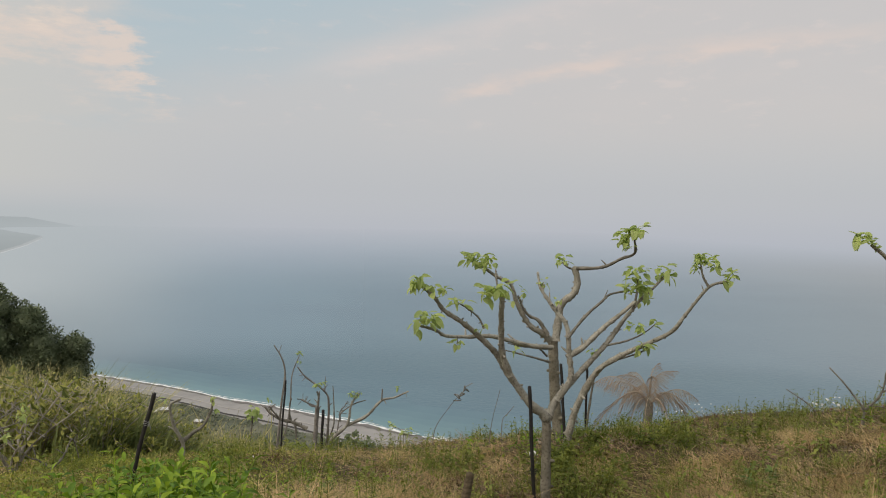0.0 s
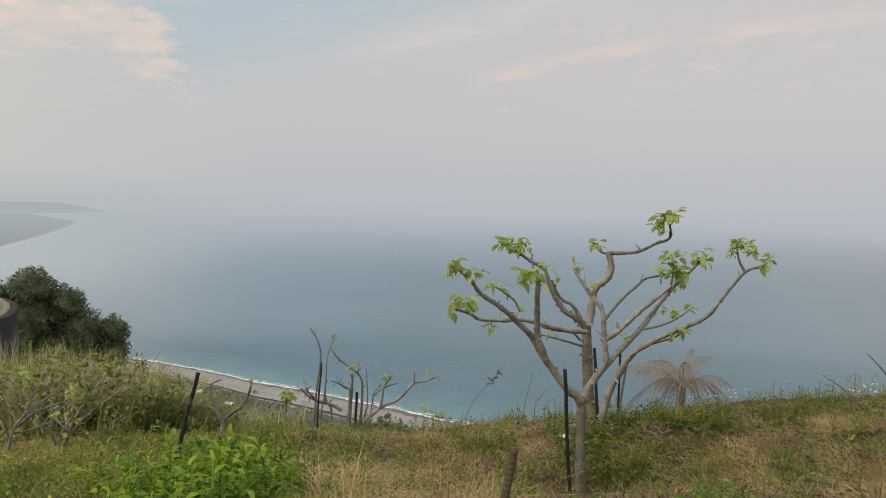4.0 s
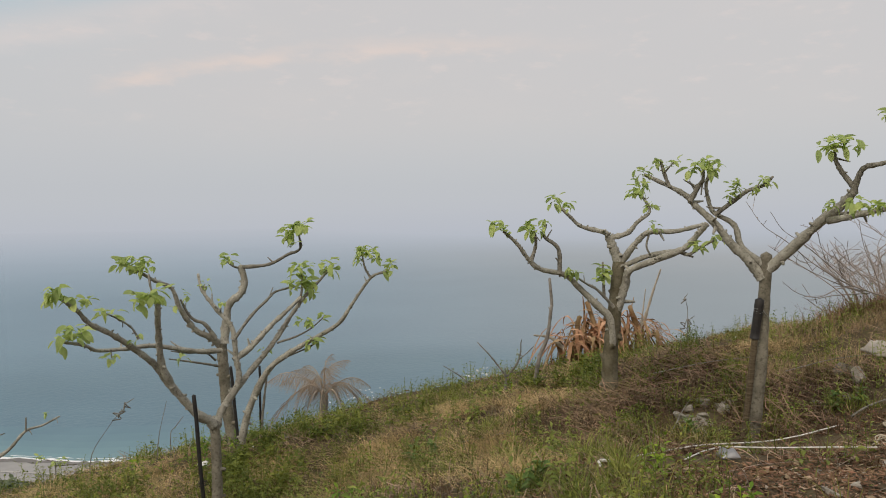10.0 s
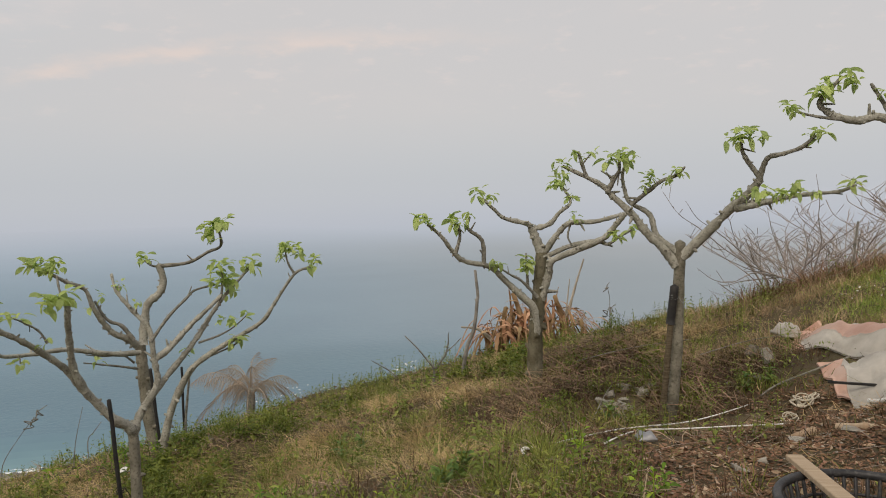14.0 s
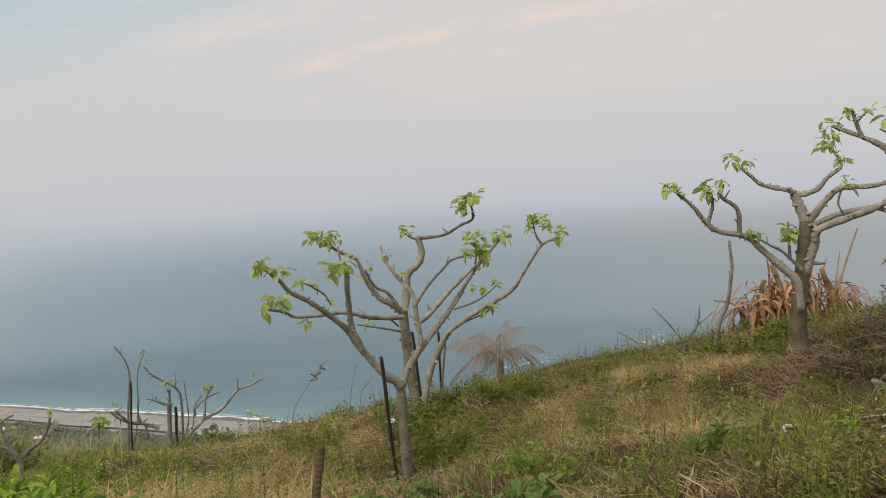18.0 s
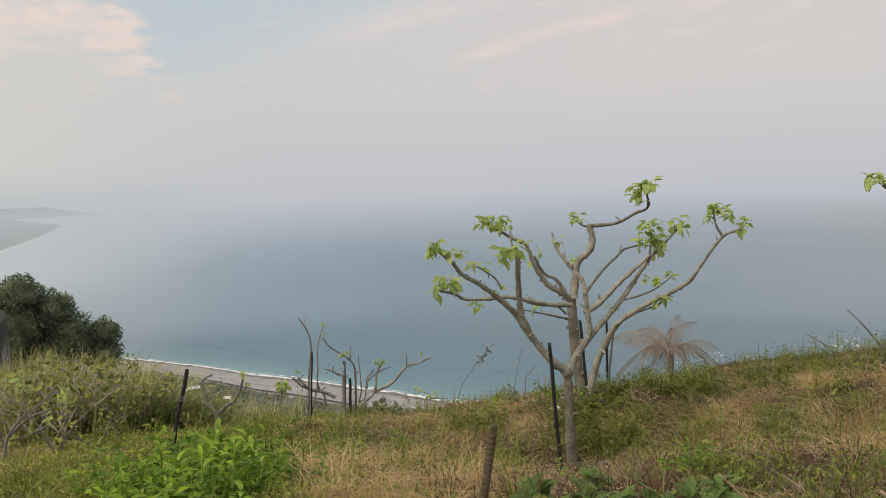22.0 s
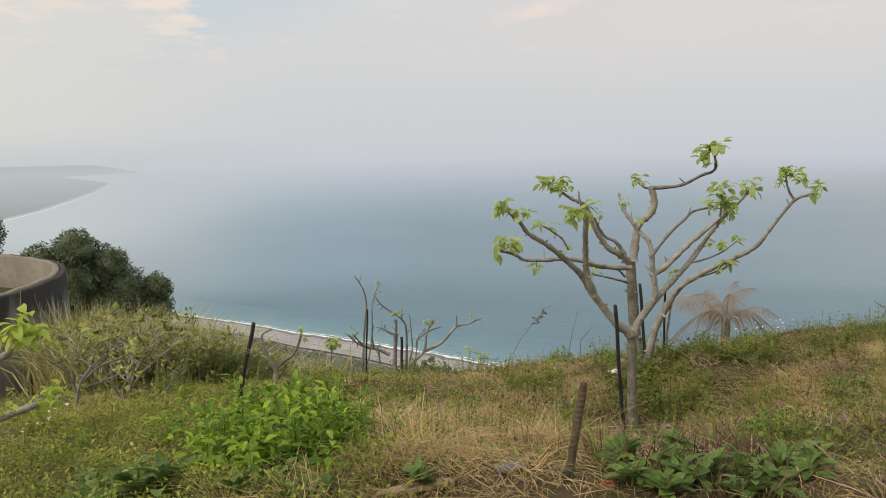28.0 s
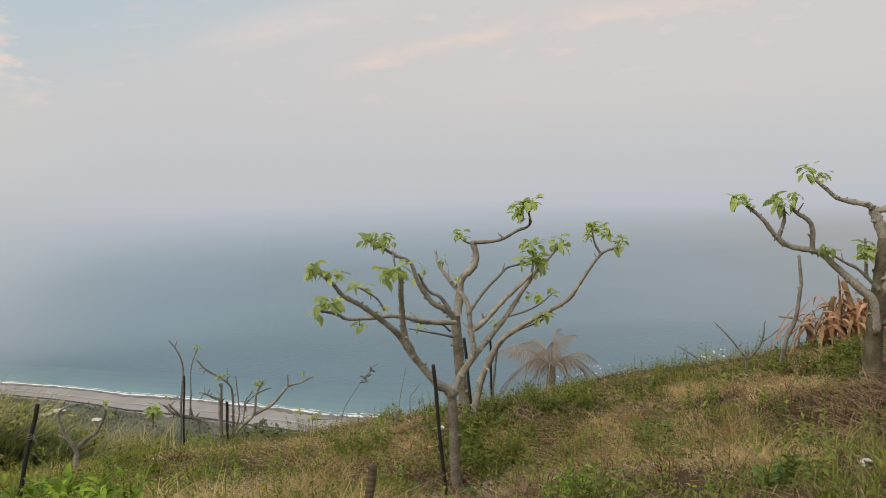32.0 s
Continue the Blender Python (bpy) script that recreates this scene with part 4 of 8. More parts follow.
l = limb(tree, 'limb', [(0.06, 0.06, 0.38), (0.06, 0.12, 0.65), (0.05, 0.16, 0.74), (0.15, 0.31, 0.78), (0.21, 0.42, 0.85), (0.27, 0.52, 0.95)], 0.040, 0.018)
leaves(l, (0.30, 0.55, 0.94), 5, 0.16, FRESH)
leaves(l, (0.29, 0.54, 1.07), 3, 0.16, FRESH)
leaves(l, (0.23, 0.49, 0.98), 3, 0.15, FRESH)
leaves(l, (0.37, 0.61, 0.86), 3, 0.14, FRESH)
leaves(l, (0.31, 0.55, 0.85), 4, 0.15, FRESH)
leaves(l, (0.18, 0.44, 0.90), 2, 0.1, FRESH)
l = limb(tree, 'limb', [(0.17, 0.02, 0.56), (0.18, 0.04, 0.68), (0.18, 0.04, 0.82)], 0.03, 0.02)
leaves(l, (0.17, 0.03, 0.75), 3, 0.2, FRESH)
leaves(l, (0.19, 0.05, 1.10), 3, 0.2, FRESH)
l = limb(tree, 'limb', [(0.29, 0.00, 0.43), (0.40, 0.04, 0.50), (0.45, 0.02, 0.56)], 0.012, 0.006)
leaves(l, (0.46, 0.02, 0.58), 2, 0.17, FRESH)
leaves(l, (0.48, 0.04, 0.51), 1, 0.14, FRESH)
l = limb(tree, 'limb', [(0.42, -0.29, 0.75), (0.55, -0.30, 1.14), (0.67, -0.33, 1.30), (0.81, -0.33, 1.45)], 0.03, 0.014)

tree = thing('sapling', (-2.813, 8.029, -1.170), 'small bare forked sapling', 'tree', 'saplings on the crest')
l = limb(tree, 'limb', [(-0.01, -0.01, -0.19), (0.00, -0.02, -0.03), (0.01, -0.03, 0.10), (-0.06, -0.07, 0.27), (-0.09, -0.10, 0.41), (-0.09, -0.12, 0.54), (0.02, -0.10, 0.60)], 0.035, 0.012)
leaves(l, (-0.15, -0.16, 0.60), 2, 0.1)
l = limb(tree, 'limb', [(0.00, 0.00, 0.10), (0.10, 0.03, 0.19), (0.20, 0.07, 0.26), (0.28, 0.09, 0.42), (0.30, 0.10, 0.55)], 0.03, 0.014)
leaves(l, (0.30, 0.10, 0.56), 2, 0.1)
leaves(l, (0.33, 0.11, 0.44), 2, 0.1)

tree = thing('sapling', (-2.006, 8.992, -1.490), 'dead grey sapling, cut and leafless', 'tree', 'saplings on the crest')
l = limb(tree, 'limb', [(-0.02, -0.01, -0.25), (-0.00, -0.00, -0.04), (0.03, 0.01, 0.25), (0.06, 0.01, 0.60), (0.10, 0.02, 0.97), (0.06, 0.01, 1.17), (-0.03, -0.01, 1.33)], 0.03, 0.013, DEAD)
l = limb(tree, 'limb', [(0.05, 0.01, 0.41), (0.01, -0.05, 0.48), (-0.06, -0.12, 0.61)], 0.022, 0.014, DEAD)
leaves(l, (-0.06, -0.12, 0.69), 2, 0.1)
l = limb(tree, 'limb', [(0.36, 0.11, 0.27), (0.18, 0.08, 0.36), (0.09, 0.06, 0.38), (-0.01, 0.04, 0.43), (-0.09, 0.03, 0.49), (-0.14, 0.01, 0.56)], 0.030, 0.014, BARK_DARK)
l = limb(tree, 'limb', [(-0.10, 0.02, 0.50), (-0.06, 0.03, 0.56), (-0.02, 0.04, 0.59)], 0.014, 0.008, BARK_DARK)
l = limb(tree, 'limb', [(0.23, 0.09, 0.15), (0.22, 0.08, 0.32), (0.16, 0.07, 0.40), (0.15, 0.07, 0.57), (0.17, 0.08, 0.66)], 0.016, 0.009, BARK_DARK)

tree = thing('sapling', (-1.975, 9.307, -1.527), 'thin pale whip sapling with few leaves', 'tree', 'saplings on the crest')
l = limb(tree, 'limb', [(-0.14, -0.03, -0.28), (-0.11, -0.02, -0.06), (0.01, 0.00, 0.19), (0.07, 0.02, 0.55), (0.09, 0.02, 0.92), (0.18, 0.04, 1.18)], 0.022, 0.010, DEAD)
leaves(l, (0.19, 0.04, 1.20), 2, 0.10)
leaves(l, (0.18, 0.04, 1.09), 2, 0.08)
l = limb(tree, 'limb', [(0.06, 0.01, 0.38), (0.14, -0.02, 0.27), (0.17, -0.07, 0.19)], 0.012, 0.008, DEAD)

tree = thing('sapling', (-1.719, 11.287, -2.179), 'half-dead custard apple sapling with a few green shoots', 'tree', 'saplings on the crest')
l = limb(tree, 'limb', [(-0.05, -0.01, -0.36), (-0.02, -0.04, -0.03), (0.01, -0.07, 0.38), (0.02, -0.10, 0.71), (-0.02, -0.14, 0.92), (-0.31, -0.22, 1.17), (-0.42, -0.28, 1.33)], 0.035, 0.018, DEAD)
leaves(l, (-0.08, -0.22, 1.07), 3, 0.13)
l = limb(tree, 'limb', [(-0.21, -0.04, -0.29), (-0.18, -0.07, -0.00), (-0.14, -0.10, 0.59), (-0.13, -0.14, 0.69), (-0.27, -0.21, 0.77), (-0.36, -0.27, 0.83)], 0.03, 0.014, DEAD)
l = limb(tree, 'limb', [(-0.14, -0.12, 0.64), (-0.12, -0.12, 0.93)], 0.025, 0.02, DEAD)
l = limb(tree, 'limb', [(-0.04, -0.11, 0.94), (-0.03, -0.11, 1.16)], 0.015, 0.008, DEAD)
l = limb(tree, 'limb', [(-0.18, -0.20, 0.19), (-0.16, -0.20, 0.40), (-0.15, -0.20, 0.64), (-0.14, -0.20, 0.73)], 0.045, 0.034, DEAD)
l = limb(tree, 'limb', [(-0.14, -0.20, 0.71), (-0.12, -0.19, 0.84), (-0.14, -0.20, 0.95)], 0.020, 0.014, BARK_DARK)
l = limb(tree, 'limb', [(-0.16, -0.20, 0.72), (-0.22, -0.21, 0.73), (-0.31, -0.22, 0.80), (-0.37, -0.23, 0.83), (-0.43, -0.24, 0.84)], 0.022, 0.012, DEAD)
l = limb(tree, 'limb', [(0.06, -0.17, 0.27), (0.11, -0.16, 0.45), (0.11, -0.16, 0.68), (0.10, -0.16, 0.88), (0.09, -0.16, 1.03)], 0.016, 0.008, BARK_DARK)
l = limb(tree, 'limb', [(0.15, -0.16, 0.27), (0.19, -0.15, 0.52), (0.20, -0.15, 0.63), (0.26, -0.14, 0.71), (0.32, -0.14, 0.80)], 0.014, 0.008, DEAD)

tree = thing('sapling', (-1.874, 12.275, -2.494), 'spreading sapling with pruned twigs and small shoots', 'tree', 'saplings on the crest')
l = limb(tree, 'limb', [(-0.04, -0.01, -0.39), (0.00, -0.04, -0.04), (0.09, -0.07, 0.21), (0.33, -0.07, 0.44), (0.40, -0.11, 0.79), (0.53, -0.13, 0.99)], 0.045, 0.018)
leaves(l, (0.42, -0.14, 0.99), 3, 0.14)
leaves(l, (0.53, -0.13, 1.00), 2, 0.12)
leaves(l, (0.42, -0.14, 0.96), 2, 0.12)
l = limb(tree, 'limb', [(0.34, -0.05, 0.43), (0.66, -0.04, 0.60), (0.89, -0.04, 0.85), (1.11, -0.05, 0.91), (1.34, -0.06, 1.02)], 0.035, 0.014)
leaves(l, (1.14, -0.07, 1.08), 2, 0.13)
l = limb(tree, 'limb', [(0.21, -0.07, 0.50), (0.23, -0.07, 0.64), (0.44, -0.04, 0.79), (0.63, -0.02, 0.85)], 0.018, 0.01)
l = limb(tree, 'limb', [(0.90, -0.09, 0.85), (0.91, -0.09, 1.06)], 0.016, 0.012)

tree = thing('sapling', (-0.560, 10.909, -2.300), 'low wild sapling with flat green twigs', 'tree', 'saplings on the crest')
l = limb(tree, 'limb', [(-0.02, -0.00, -0.22), (-0.01, -0.00, 0.00), (0.02, 0.00, 0.49), (-0.14, -0.01, 0.62)], 0.012, 0.006)
leaves(l, (-0.14, -0.01, 0.63), 3, 0.12)
leaves(l, (0.03, 0.00, 0.54), 3, 0.13)
l = limb(tree, 'limb', [(0.02, 0.00, 0.49), (0.28, 0.01, 0.47)], 0.01, 0.006)
leaves(l, (0.13, 0.01, 0.55), 3, 0.12)

tree = thing('papaya_plant', (-3.527, 13.457, -3.539), 'lone papaya plant with a star of leaves', 'plant', '')
l = limb(tree, 'stem', [(-0.00, -0.00, -0.05), (0.04, 0.01, 0.48), (0.06, 0.02, 0.91), (0.09, 0.02, 1.28)], 0.028, 0.02)
leaves(l, (0.05, 0.02, 1.32), 4, 0.24)
leaves(l, (0.14, 0.04, 1.31), 4, 0.24)
leaves(l, (0.10, 0.03, 1.37), 3, 0.2)

tree = thing('shrub', (-4.210, 6.373, -0.837), 'pale bare-branched shrub with a few fresh leaves', 'shrub', 'shrubs on the slope')
l = limb(tree, 'limb', [(-0.01, -0.01, -0.09), (0.02, -0.02, 0.02), (0.07, -0.02, 0.17), (0.16, 0.01, 0.31), (0.23, 0.02, 0.49)], 0.028, 0.01, DEAD)
leaves(l, (0.22, 0.01, 0.58), 3, 0.13)
leaves(l, (0.17, -0.01, 0.66), 3, 0.12)
l = limb(tree, 'limb', [(0.04, 0.02, 0.14), (0.21, 0.05, 0.29), (0.35, 0.05, 0.35), (0.54, 0.08, 0.42)], 0.02, 0.008, DEAD)
leaves(l, (0.55, 0.09, 0.48), 3, 0.12)
l = limb(tree, 'limb', [(0.09, 0.06, 0.10), (0.27, 0.04, 0.17), (0.41, 0.01, 0.23)], 0.014, 0.008, DEAD)
leaves(l, (0.42, 0.01, 0.30), 3, 0.11)
l = limb(tree, 'limb', [(0.17, -0.01, 0.31), (0.29, 0.11, 0.41), (0.40, 0.23, 0.48)], 0.014, 0.006, DEAD)
leaves(l, (0.44, 0.25, 0.51), 2, 0.1)
l = limb(tree, 'limb', [(0.01, 0.00, 0.04), (-0.01, -0.04, 0.22), (-0.06, -0.12, 0.35), (-0.11, -0.19, 0.42)], 0.018, 0.008, DEAD)

tree = thing('dead_shrub', (-3.724, 6.986, -1.036), 'low pale dead branches in the grass', 'shrub', 'shrubs on the slope')
l = limb(tree, 'limb', [(0.02, 0.01, -0.05), (0.01, -0.03, 0.04), (-0.05, -0.10, 0.13), (-0.08, -0.15, 0.29)], 0.018, 0.008, DEAD)
l = limb(tree, 'limb', [(-0.07, -0.04, 0.10), (-0.13, -0.12, 0.16), (-0.17, -0.20, 0.27)], 0.012, 0.006, DEAD)
l = limb(tree, 'limb', [(0.02, 0.01, -0.00), (0.09, 0.08, 0.09), (0.15, 0.15, 0.25), (0.19, 0.20, 0.05)], 0.016, 0.008, DEAD)

tree = thing('dead_boughs', (8.373, 5.568, 0.451), 'fallen leafless boughs with fine brown twigs in mist', 'dead tree', 'dead shrubs')
l = limb(tree, 'limb', [(-0.06, 0.08, -0.04), (-0.31, 0.20, 0.05), (-0.56, 0.32, 0.17), (-0.84, 0.46, 0.37), (-1.12, 0.58, 0.62), (-1.38, 0.68, 0.81), (-1.60, 0.72, 1.08)], 0.022000000000000002, 0.005, BOUGH)
l = limb(tree, 'limb', [(-0.14, 0.20, -0.00), (-0.39, 0.31, 0.12), (-0.65, 0.42, 0.36), (-0.92, 0.52, 0.59), (-1.16, 0.59, 0.75), (-1.35, 0.60, 0.96)], 0.0187, 0.005, BOUGH)
l = limb(tree, 'limb', [(-0.20, 0.28, 0.02), (-0.51, 0.36, 0.11), (-0.81, 0.43, 0.24), (-1.12, 0.49, 0.38)], 0.015400000000000002, 0.005, BOUGH)
l = limb(tree, 'limb', [(-0.18, 0.25, -0.01), (-0.46, 0.35, 0.07), (-0.75, 0.43, -0.03), (-1.02, 0.49, 0.02), (-1.27, 0.50, 0.17)], 0.0165, 0.005, BOUGH)
l = limb(tree, 'limb', [(-0.16, 0.23, -0.00), (-0.52, 0.44, -0.03), (-0.79, 0.50, -0.07), (-0.98, 0.47, -0.02)], 0.0143, 0.005, BOUGH)
l = limb(tree, 'limb', [(-0.10, 0.14, 0.04), (-0.19, 0.16, 0.27), (-0.31, 0.20, 0.54), (-0.40, 0.21, 0.86)], 0.015400000000000002, 0.005, BOUGH)
l = limb(tree, 'limb', [(-0.06, 0.08, 0.04), (-0.07, 0.16, 0.34), (-0.06, 0.21, 0.56), (0.03, 0.13, 0.81)], 0.015400000000000002, 0.005, BOUGH)
l = limb(tree, 'limb', [(-0.00, 0.00, 0.08), (-0.01, -0.05, 0.38), (-0.06, -0.04, 0.64), (-0.00, -0.18, 0.77)], 0.015400000000000002, 0.005, BOUGH)
l = limb(tree, 'limb', [(0.06, -0.08, 0.08), (0.04, -0.19, 0.42), (-0.04, -0.21, 0.72), (-0.10, -0.26, 0.94), (-0.18, -0.27, 1.23)], 0.0198, 0.005, BOUGH)
l = limb(tree, 'limb', [(0.13, -0.20, 0.04), (0.14, -0.34, 0.24), (0.02, -0.27, 0.42), (-0.08, -0.23, 0.50)], 0.0143, 0.005, BOUGH)
l = limb(tree, 'limb', [(0.13, -0.20, 0.08), (0.28, -0.44, 0.42), (0.46, -0.74, 0.70)], 0.0176, 0.005, BOUGH)
l = limb(tree, 'limb', [(0.11, -0.17, 0.00), (0.23, -0.36, 0.08), (0.35, -0.56, 0.23), (0.47, -0.76, 0.36)], 0.0165, 0.005, BOUGH)
l = limb(tree, 'limb', [(-0.02, 0.03, -0.00), (-0.22, 0.10, 0.16), (-0.46, 0.22, 0.26), (-0.69, 0.31, 0.44), (-0.87, 0.34, 0.49)], 0.0143, 0.005, BOUGH)
l = limb(tree, 'limb', [(0.06, -0.08, 0.04), (-0.06, 0.08, 0.23), (-0.10, 0.14, 0.42), (0.02, -0.03, 0.57)], 0.013200000000000002, 0.005, BOUGH)
l = limb(tree, 'limb', [(0.15, -0.22, 0.42), (0.18, -0.40, 0.53), (0.20, -0.57, 0.64), (0.28, -0.84, 0.69)], 0.011000000000000001, 0.005, BOUGH)
l = limb(tree, 'limb', [(0.13, -0.19, 0.93), (0.11, -0.29, 0.77), (0.12, -0.43, 0.67), (0.14, -0.60, 0.64)], 0.0099, 0.005, BOUGH)
l = limb(tree, 'limb', [(-0.43, 0.59, 0.34), (-0.66, 0.50, 0.58), (-0.87, 0.39, 0.74), (-1.15, 0.37, 0.81)], 0.0088, 0.005, BOUGH)
l = limb(tree, 'limb', [(-0.53, 0.71, 0.34), (-0.93, 0.56, 0.39), (-1.32, 0.41, 0.58)], 0.007700000000000001, 0.005, BOUGH)
l = limb(tree, 'limb', [(-0.28, 0.40, 0.11), (-0.42, 0.30, 0.35), (-0.59, 0.25, 0.55), (-0.78, 0.23, 0.67)], 0.0099, 0.005, BOUGH)

tree = thing('dead_shrub', (4.310, 7.510, -0.514), 'bare dead shrub with forked twigs', 'shrub', 'dead shrubs')
l = limb(tree, 'limb', [(0.01, -0.00, -0.20), (-0.00, -0.02, -0.03), (-0.01, -0.04, 0.07), (-0.10, -0.01, 0.20), (-0.19, 0.01, 0.32), (-0.32, 0.06, 0.47)], 0.02, 0.008, BARK_DARK)
l = limb(tree, 'limb', [(0.01, -0.00, 0.04), (0.12, -0.07, 0.20), (0.16, -0.09, 0.34), (0.16, -0.10, 0.46)], 0.018, 0.006, BARK_DARK)
l = limb(tree, 'limb', [(0.13, -0.07, 0.24), (0.22, -0.13, 0.33), (0.29, -0.17, 0.41)], 0.01, 0.005, BARK_DARK)
l = limb(tree, 'limb', [(-0.37, 0.20, -0.02), (-0.47, 0.25, 0.07), (-0.63, 0.33, 0.18)], 0.012, 0.005, BARK_DARK)

tree = thing('dead_tree', (4.559, 7.244, -0.470), 'tall broken dead stem with dark knots', 'dead tree', 'dead shrubs')
l = limb(tree, 'trunk', [(-0.01, 0.00, -0.19), (0.00, -0.00, -0.02), (0.04, -0.03, 0.27), (0.12, -0.07, 0.50), (0.15, -0.10, 0.81), (0.16, -0.10, 0.88), (0.14, -0.09, 1.16)], 0.036, 0.02, DEAD)
# ---- ground cover ----
def field(x, y, blobs, soft=1.0):
    """Sum of soft round patches given as (x, y, radius)."""
    total = x * 0.0
    for bx, by, r in blobs:
        total = np.maximum(total, np.exp(-((x - bx) ** 2 + (y - by) ** 2) / (r * r) * soft))
    return total


STRAW_PATCHES = [(-0.9, 2.6, 0.5), (2.6, 4.6, 0.5), (3.1, 5.6, 0.45), (-0.3, 6.0, 0.6), (1.5, 7.2, 0.5), (-2.9, 7.6, 0.6), (-3.6, 5.8, 0.4), (5.2, 7.3, 0.5), (6.6, 6.0, 0.5), (-1.0, 4.7, 0.75), (-0.65, 3.1, 0.55), (-0.1, 3.5, 0.4), (2.15, 5.9, 0.75), (2.5, 6.6, 0.6), (3.4, 7.2, 0.7), (4.2, 6.6, 0.6), (0.2, 7.6, 0.9), (-4.6, 8.8, 0.7)]
LUSH_PATCHES = [(-1.52, 4.0, 0.36), (-1.2, 3.9, 0.34), (-1.5, 3.55, 0.34), (-1.18, 3.4, 0.34), (-1.3, 3.05, 0.28), (-1.7, 3.7, 0.22)]
MULCH_PATCHES = [(2.3, 1.9, 0.4), (3.3, 3.1, 0.6), (2.95, 2.95, 0.35), (2.65, 2.2, 0.4), (4.4, 3.6, 0.6), (3.6, 3.5, 0.5), (3.6, 2.9, 0.9), (4.6, 2.9, 0.9), (5.2, 3.5, 0.7), (3.0, 2.4, 0.7), (4.0, 2.2, 1.0)]


BRUSH_PATCHES = [(4.3, 5.3, 0.7), (5.3, 5.3, 0.8), (5.6, 6.1, 0.8), (4.9, 4.4, 0.6), (3.6, 4.6, 0.28), (5.9, 4.6, 0.5)]


# leafy beds between and behind the trees; bare trodden soil at the trees' feet and in the near foreground
HERB_BEDS = [(1.35, 7.2, 0.5), (1.9, 7.5, 0.45), (0.75, 7.2, 0.4), (2.4, 7.9, 0.6), (0.2, 7.4, 0.45), (2.9, 7.4, 0.4), (1.5, 6.6, 0.35), (5.1, 7.2, 0.5), (4.6, 7.1, 0.4)]
BARE_PATCHES = [(0.9, 5.7, 0.4), (0.95, 5.4, 0.5), (0.75, 4.8, 0.45), (1.4, 5.2, 0.4), (1.3, 3.7, 0.5), (0.6, 3.6, 0.4), (1.9, 4.4, 0.4)]


COVERED = [(0.05, 2.62, 0.17), (3.1, 3.48, 0.2), (3.35, 3.45, 0.22), (3.6, 3.4, 0.25), (3.85, 3.45, 0.25), (3.3, 3.9, 0.22), (3.75, 4.0, 0.22), (4.58, 4.66, 0.42), (4.9, 3.75, 0.4), (4.5, 4.0, 0.5), (6.15, 3.3, 0.5), (6.5, 4.1, 0.42), (6.4, 3.7, 0.5), (5.6, 3.1, 0.5), (5.9, 2.8, 0.6)]


def scatter(count, near, far, west, east, rng, keep):
    """Places on the slope in a sector, thinned by keep(x, y), a chance from 0 to 1."""
    r = np.sqrt(rng.uniform(near * near, far * far, count))
    a = np.radians(rng.uniform(west, east, count))
    x, y = r * np.sin(a), r * np.cos(a)
    ok = (rng.random(count) < keep(x, y)) & (field(x, y, COVERED) < 0.80)
    return x[ok], y[ok]


def raw_mesh(name, verts, quads, material):
    """A mesh of quads straight from arrays."""
    me = bpy.data.meshes.new(name)
    n, k = len(verts), len(quads)
    me.vertices.add(n)
    me.vertices.foreach_set("co", verts.astype(np.float32).ravel())
    me.loops.add(k * 4)
    me.loops.foreach_set("vertex_index", quads.astype(np.int32).ravel())
    me.polygons.add(k)
    me.polygons.foreach_set("loop_start", np.arange(0, k * 4, 4, dtype=np.int32))
    me.polygons.foreach_set("loop_total", np.full(k, 4, dtype=np.int32))
    me.update(calc_edges=True)
    me.materials.append(material)
    me.shade_smooth()
    return me


def blades(name, x, y, z, tall, wide, lean, rng, material, turn=None):
    """Bent, tapering blades, one to a place."""
    n = len(x)
    h = tall[0] + (tall[1] - tall[0]) * rng.random(n) ** 1.4
    h *= np.clip(1.9 - np.hypot(x, y) / 6.5, 0.6, 1.0) if tall[1] < 0.4 else 1.0
    w = wide * rng.uniform(0.6, 1.3, n)
    turn = rng.uniform(0, 2 * np.pi, n) if turn is None else turn + rng.normal(0, 0.5, n)
    tip = lean * rng.uniform(0.2, 1.6, n) * h
    face = turn + rng.normal(0, 0.9, n) + np.pi / 2
    root = np.stack([x, y, z - 0.015], -1)
    out = np.stack([np.cos(turn), np.sin(turn), 0 * turn], -1)
    side = np.stack([np.cos(face), np.sin(face), 0 * face], -1)
    rows = []
    for t, s in ((0, 1.0), (0.55, 0.8), (1.0, 0.12)):
        mid = root + out * (tip * t * t)[:, None]
        mid[:, 2] += h * t * (1 - 0.28 * np.minimum(tip / h, 2.2) * t)
        rows += [mid - side * (w * s)[:, None], mid + side * (w * s)[:, None]]
    verts = np.stack(rows, 1).reshape(-1, 3)
    base = (np.arange(n) * 6)[:, None]
    quads = np.concatenate([base + np.array([[2 * k, 2 * k + 1, 2 * k + 3, 2 * k + 2]]) for k in range(2)], 0)
    return raw_mesh(name, verts, quads, material)


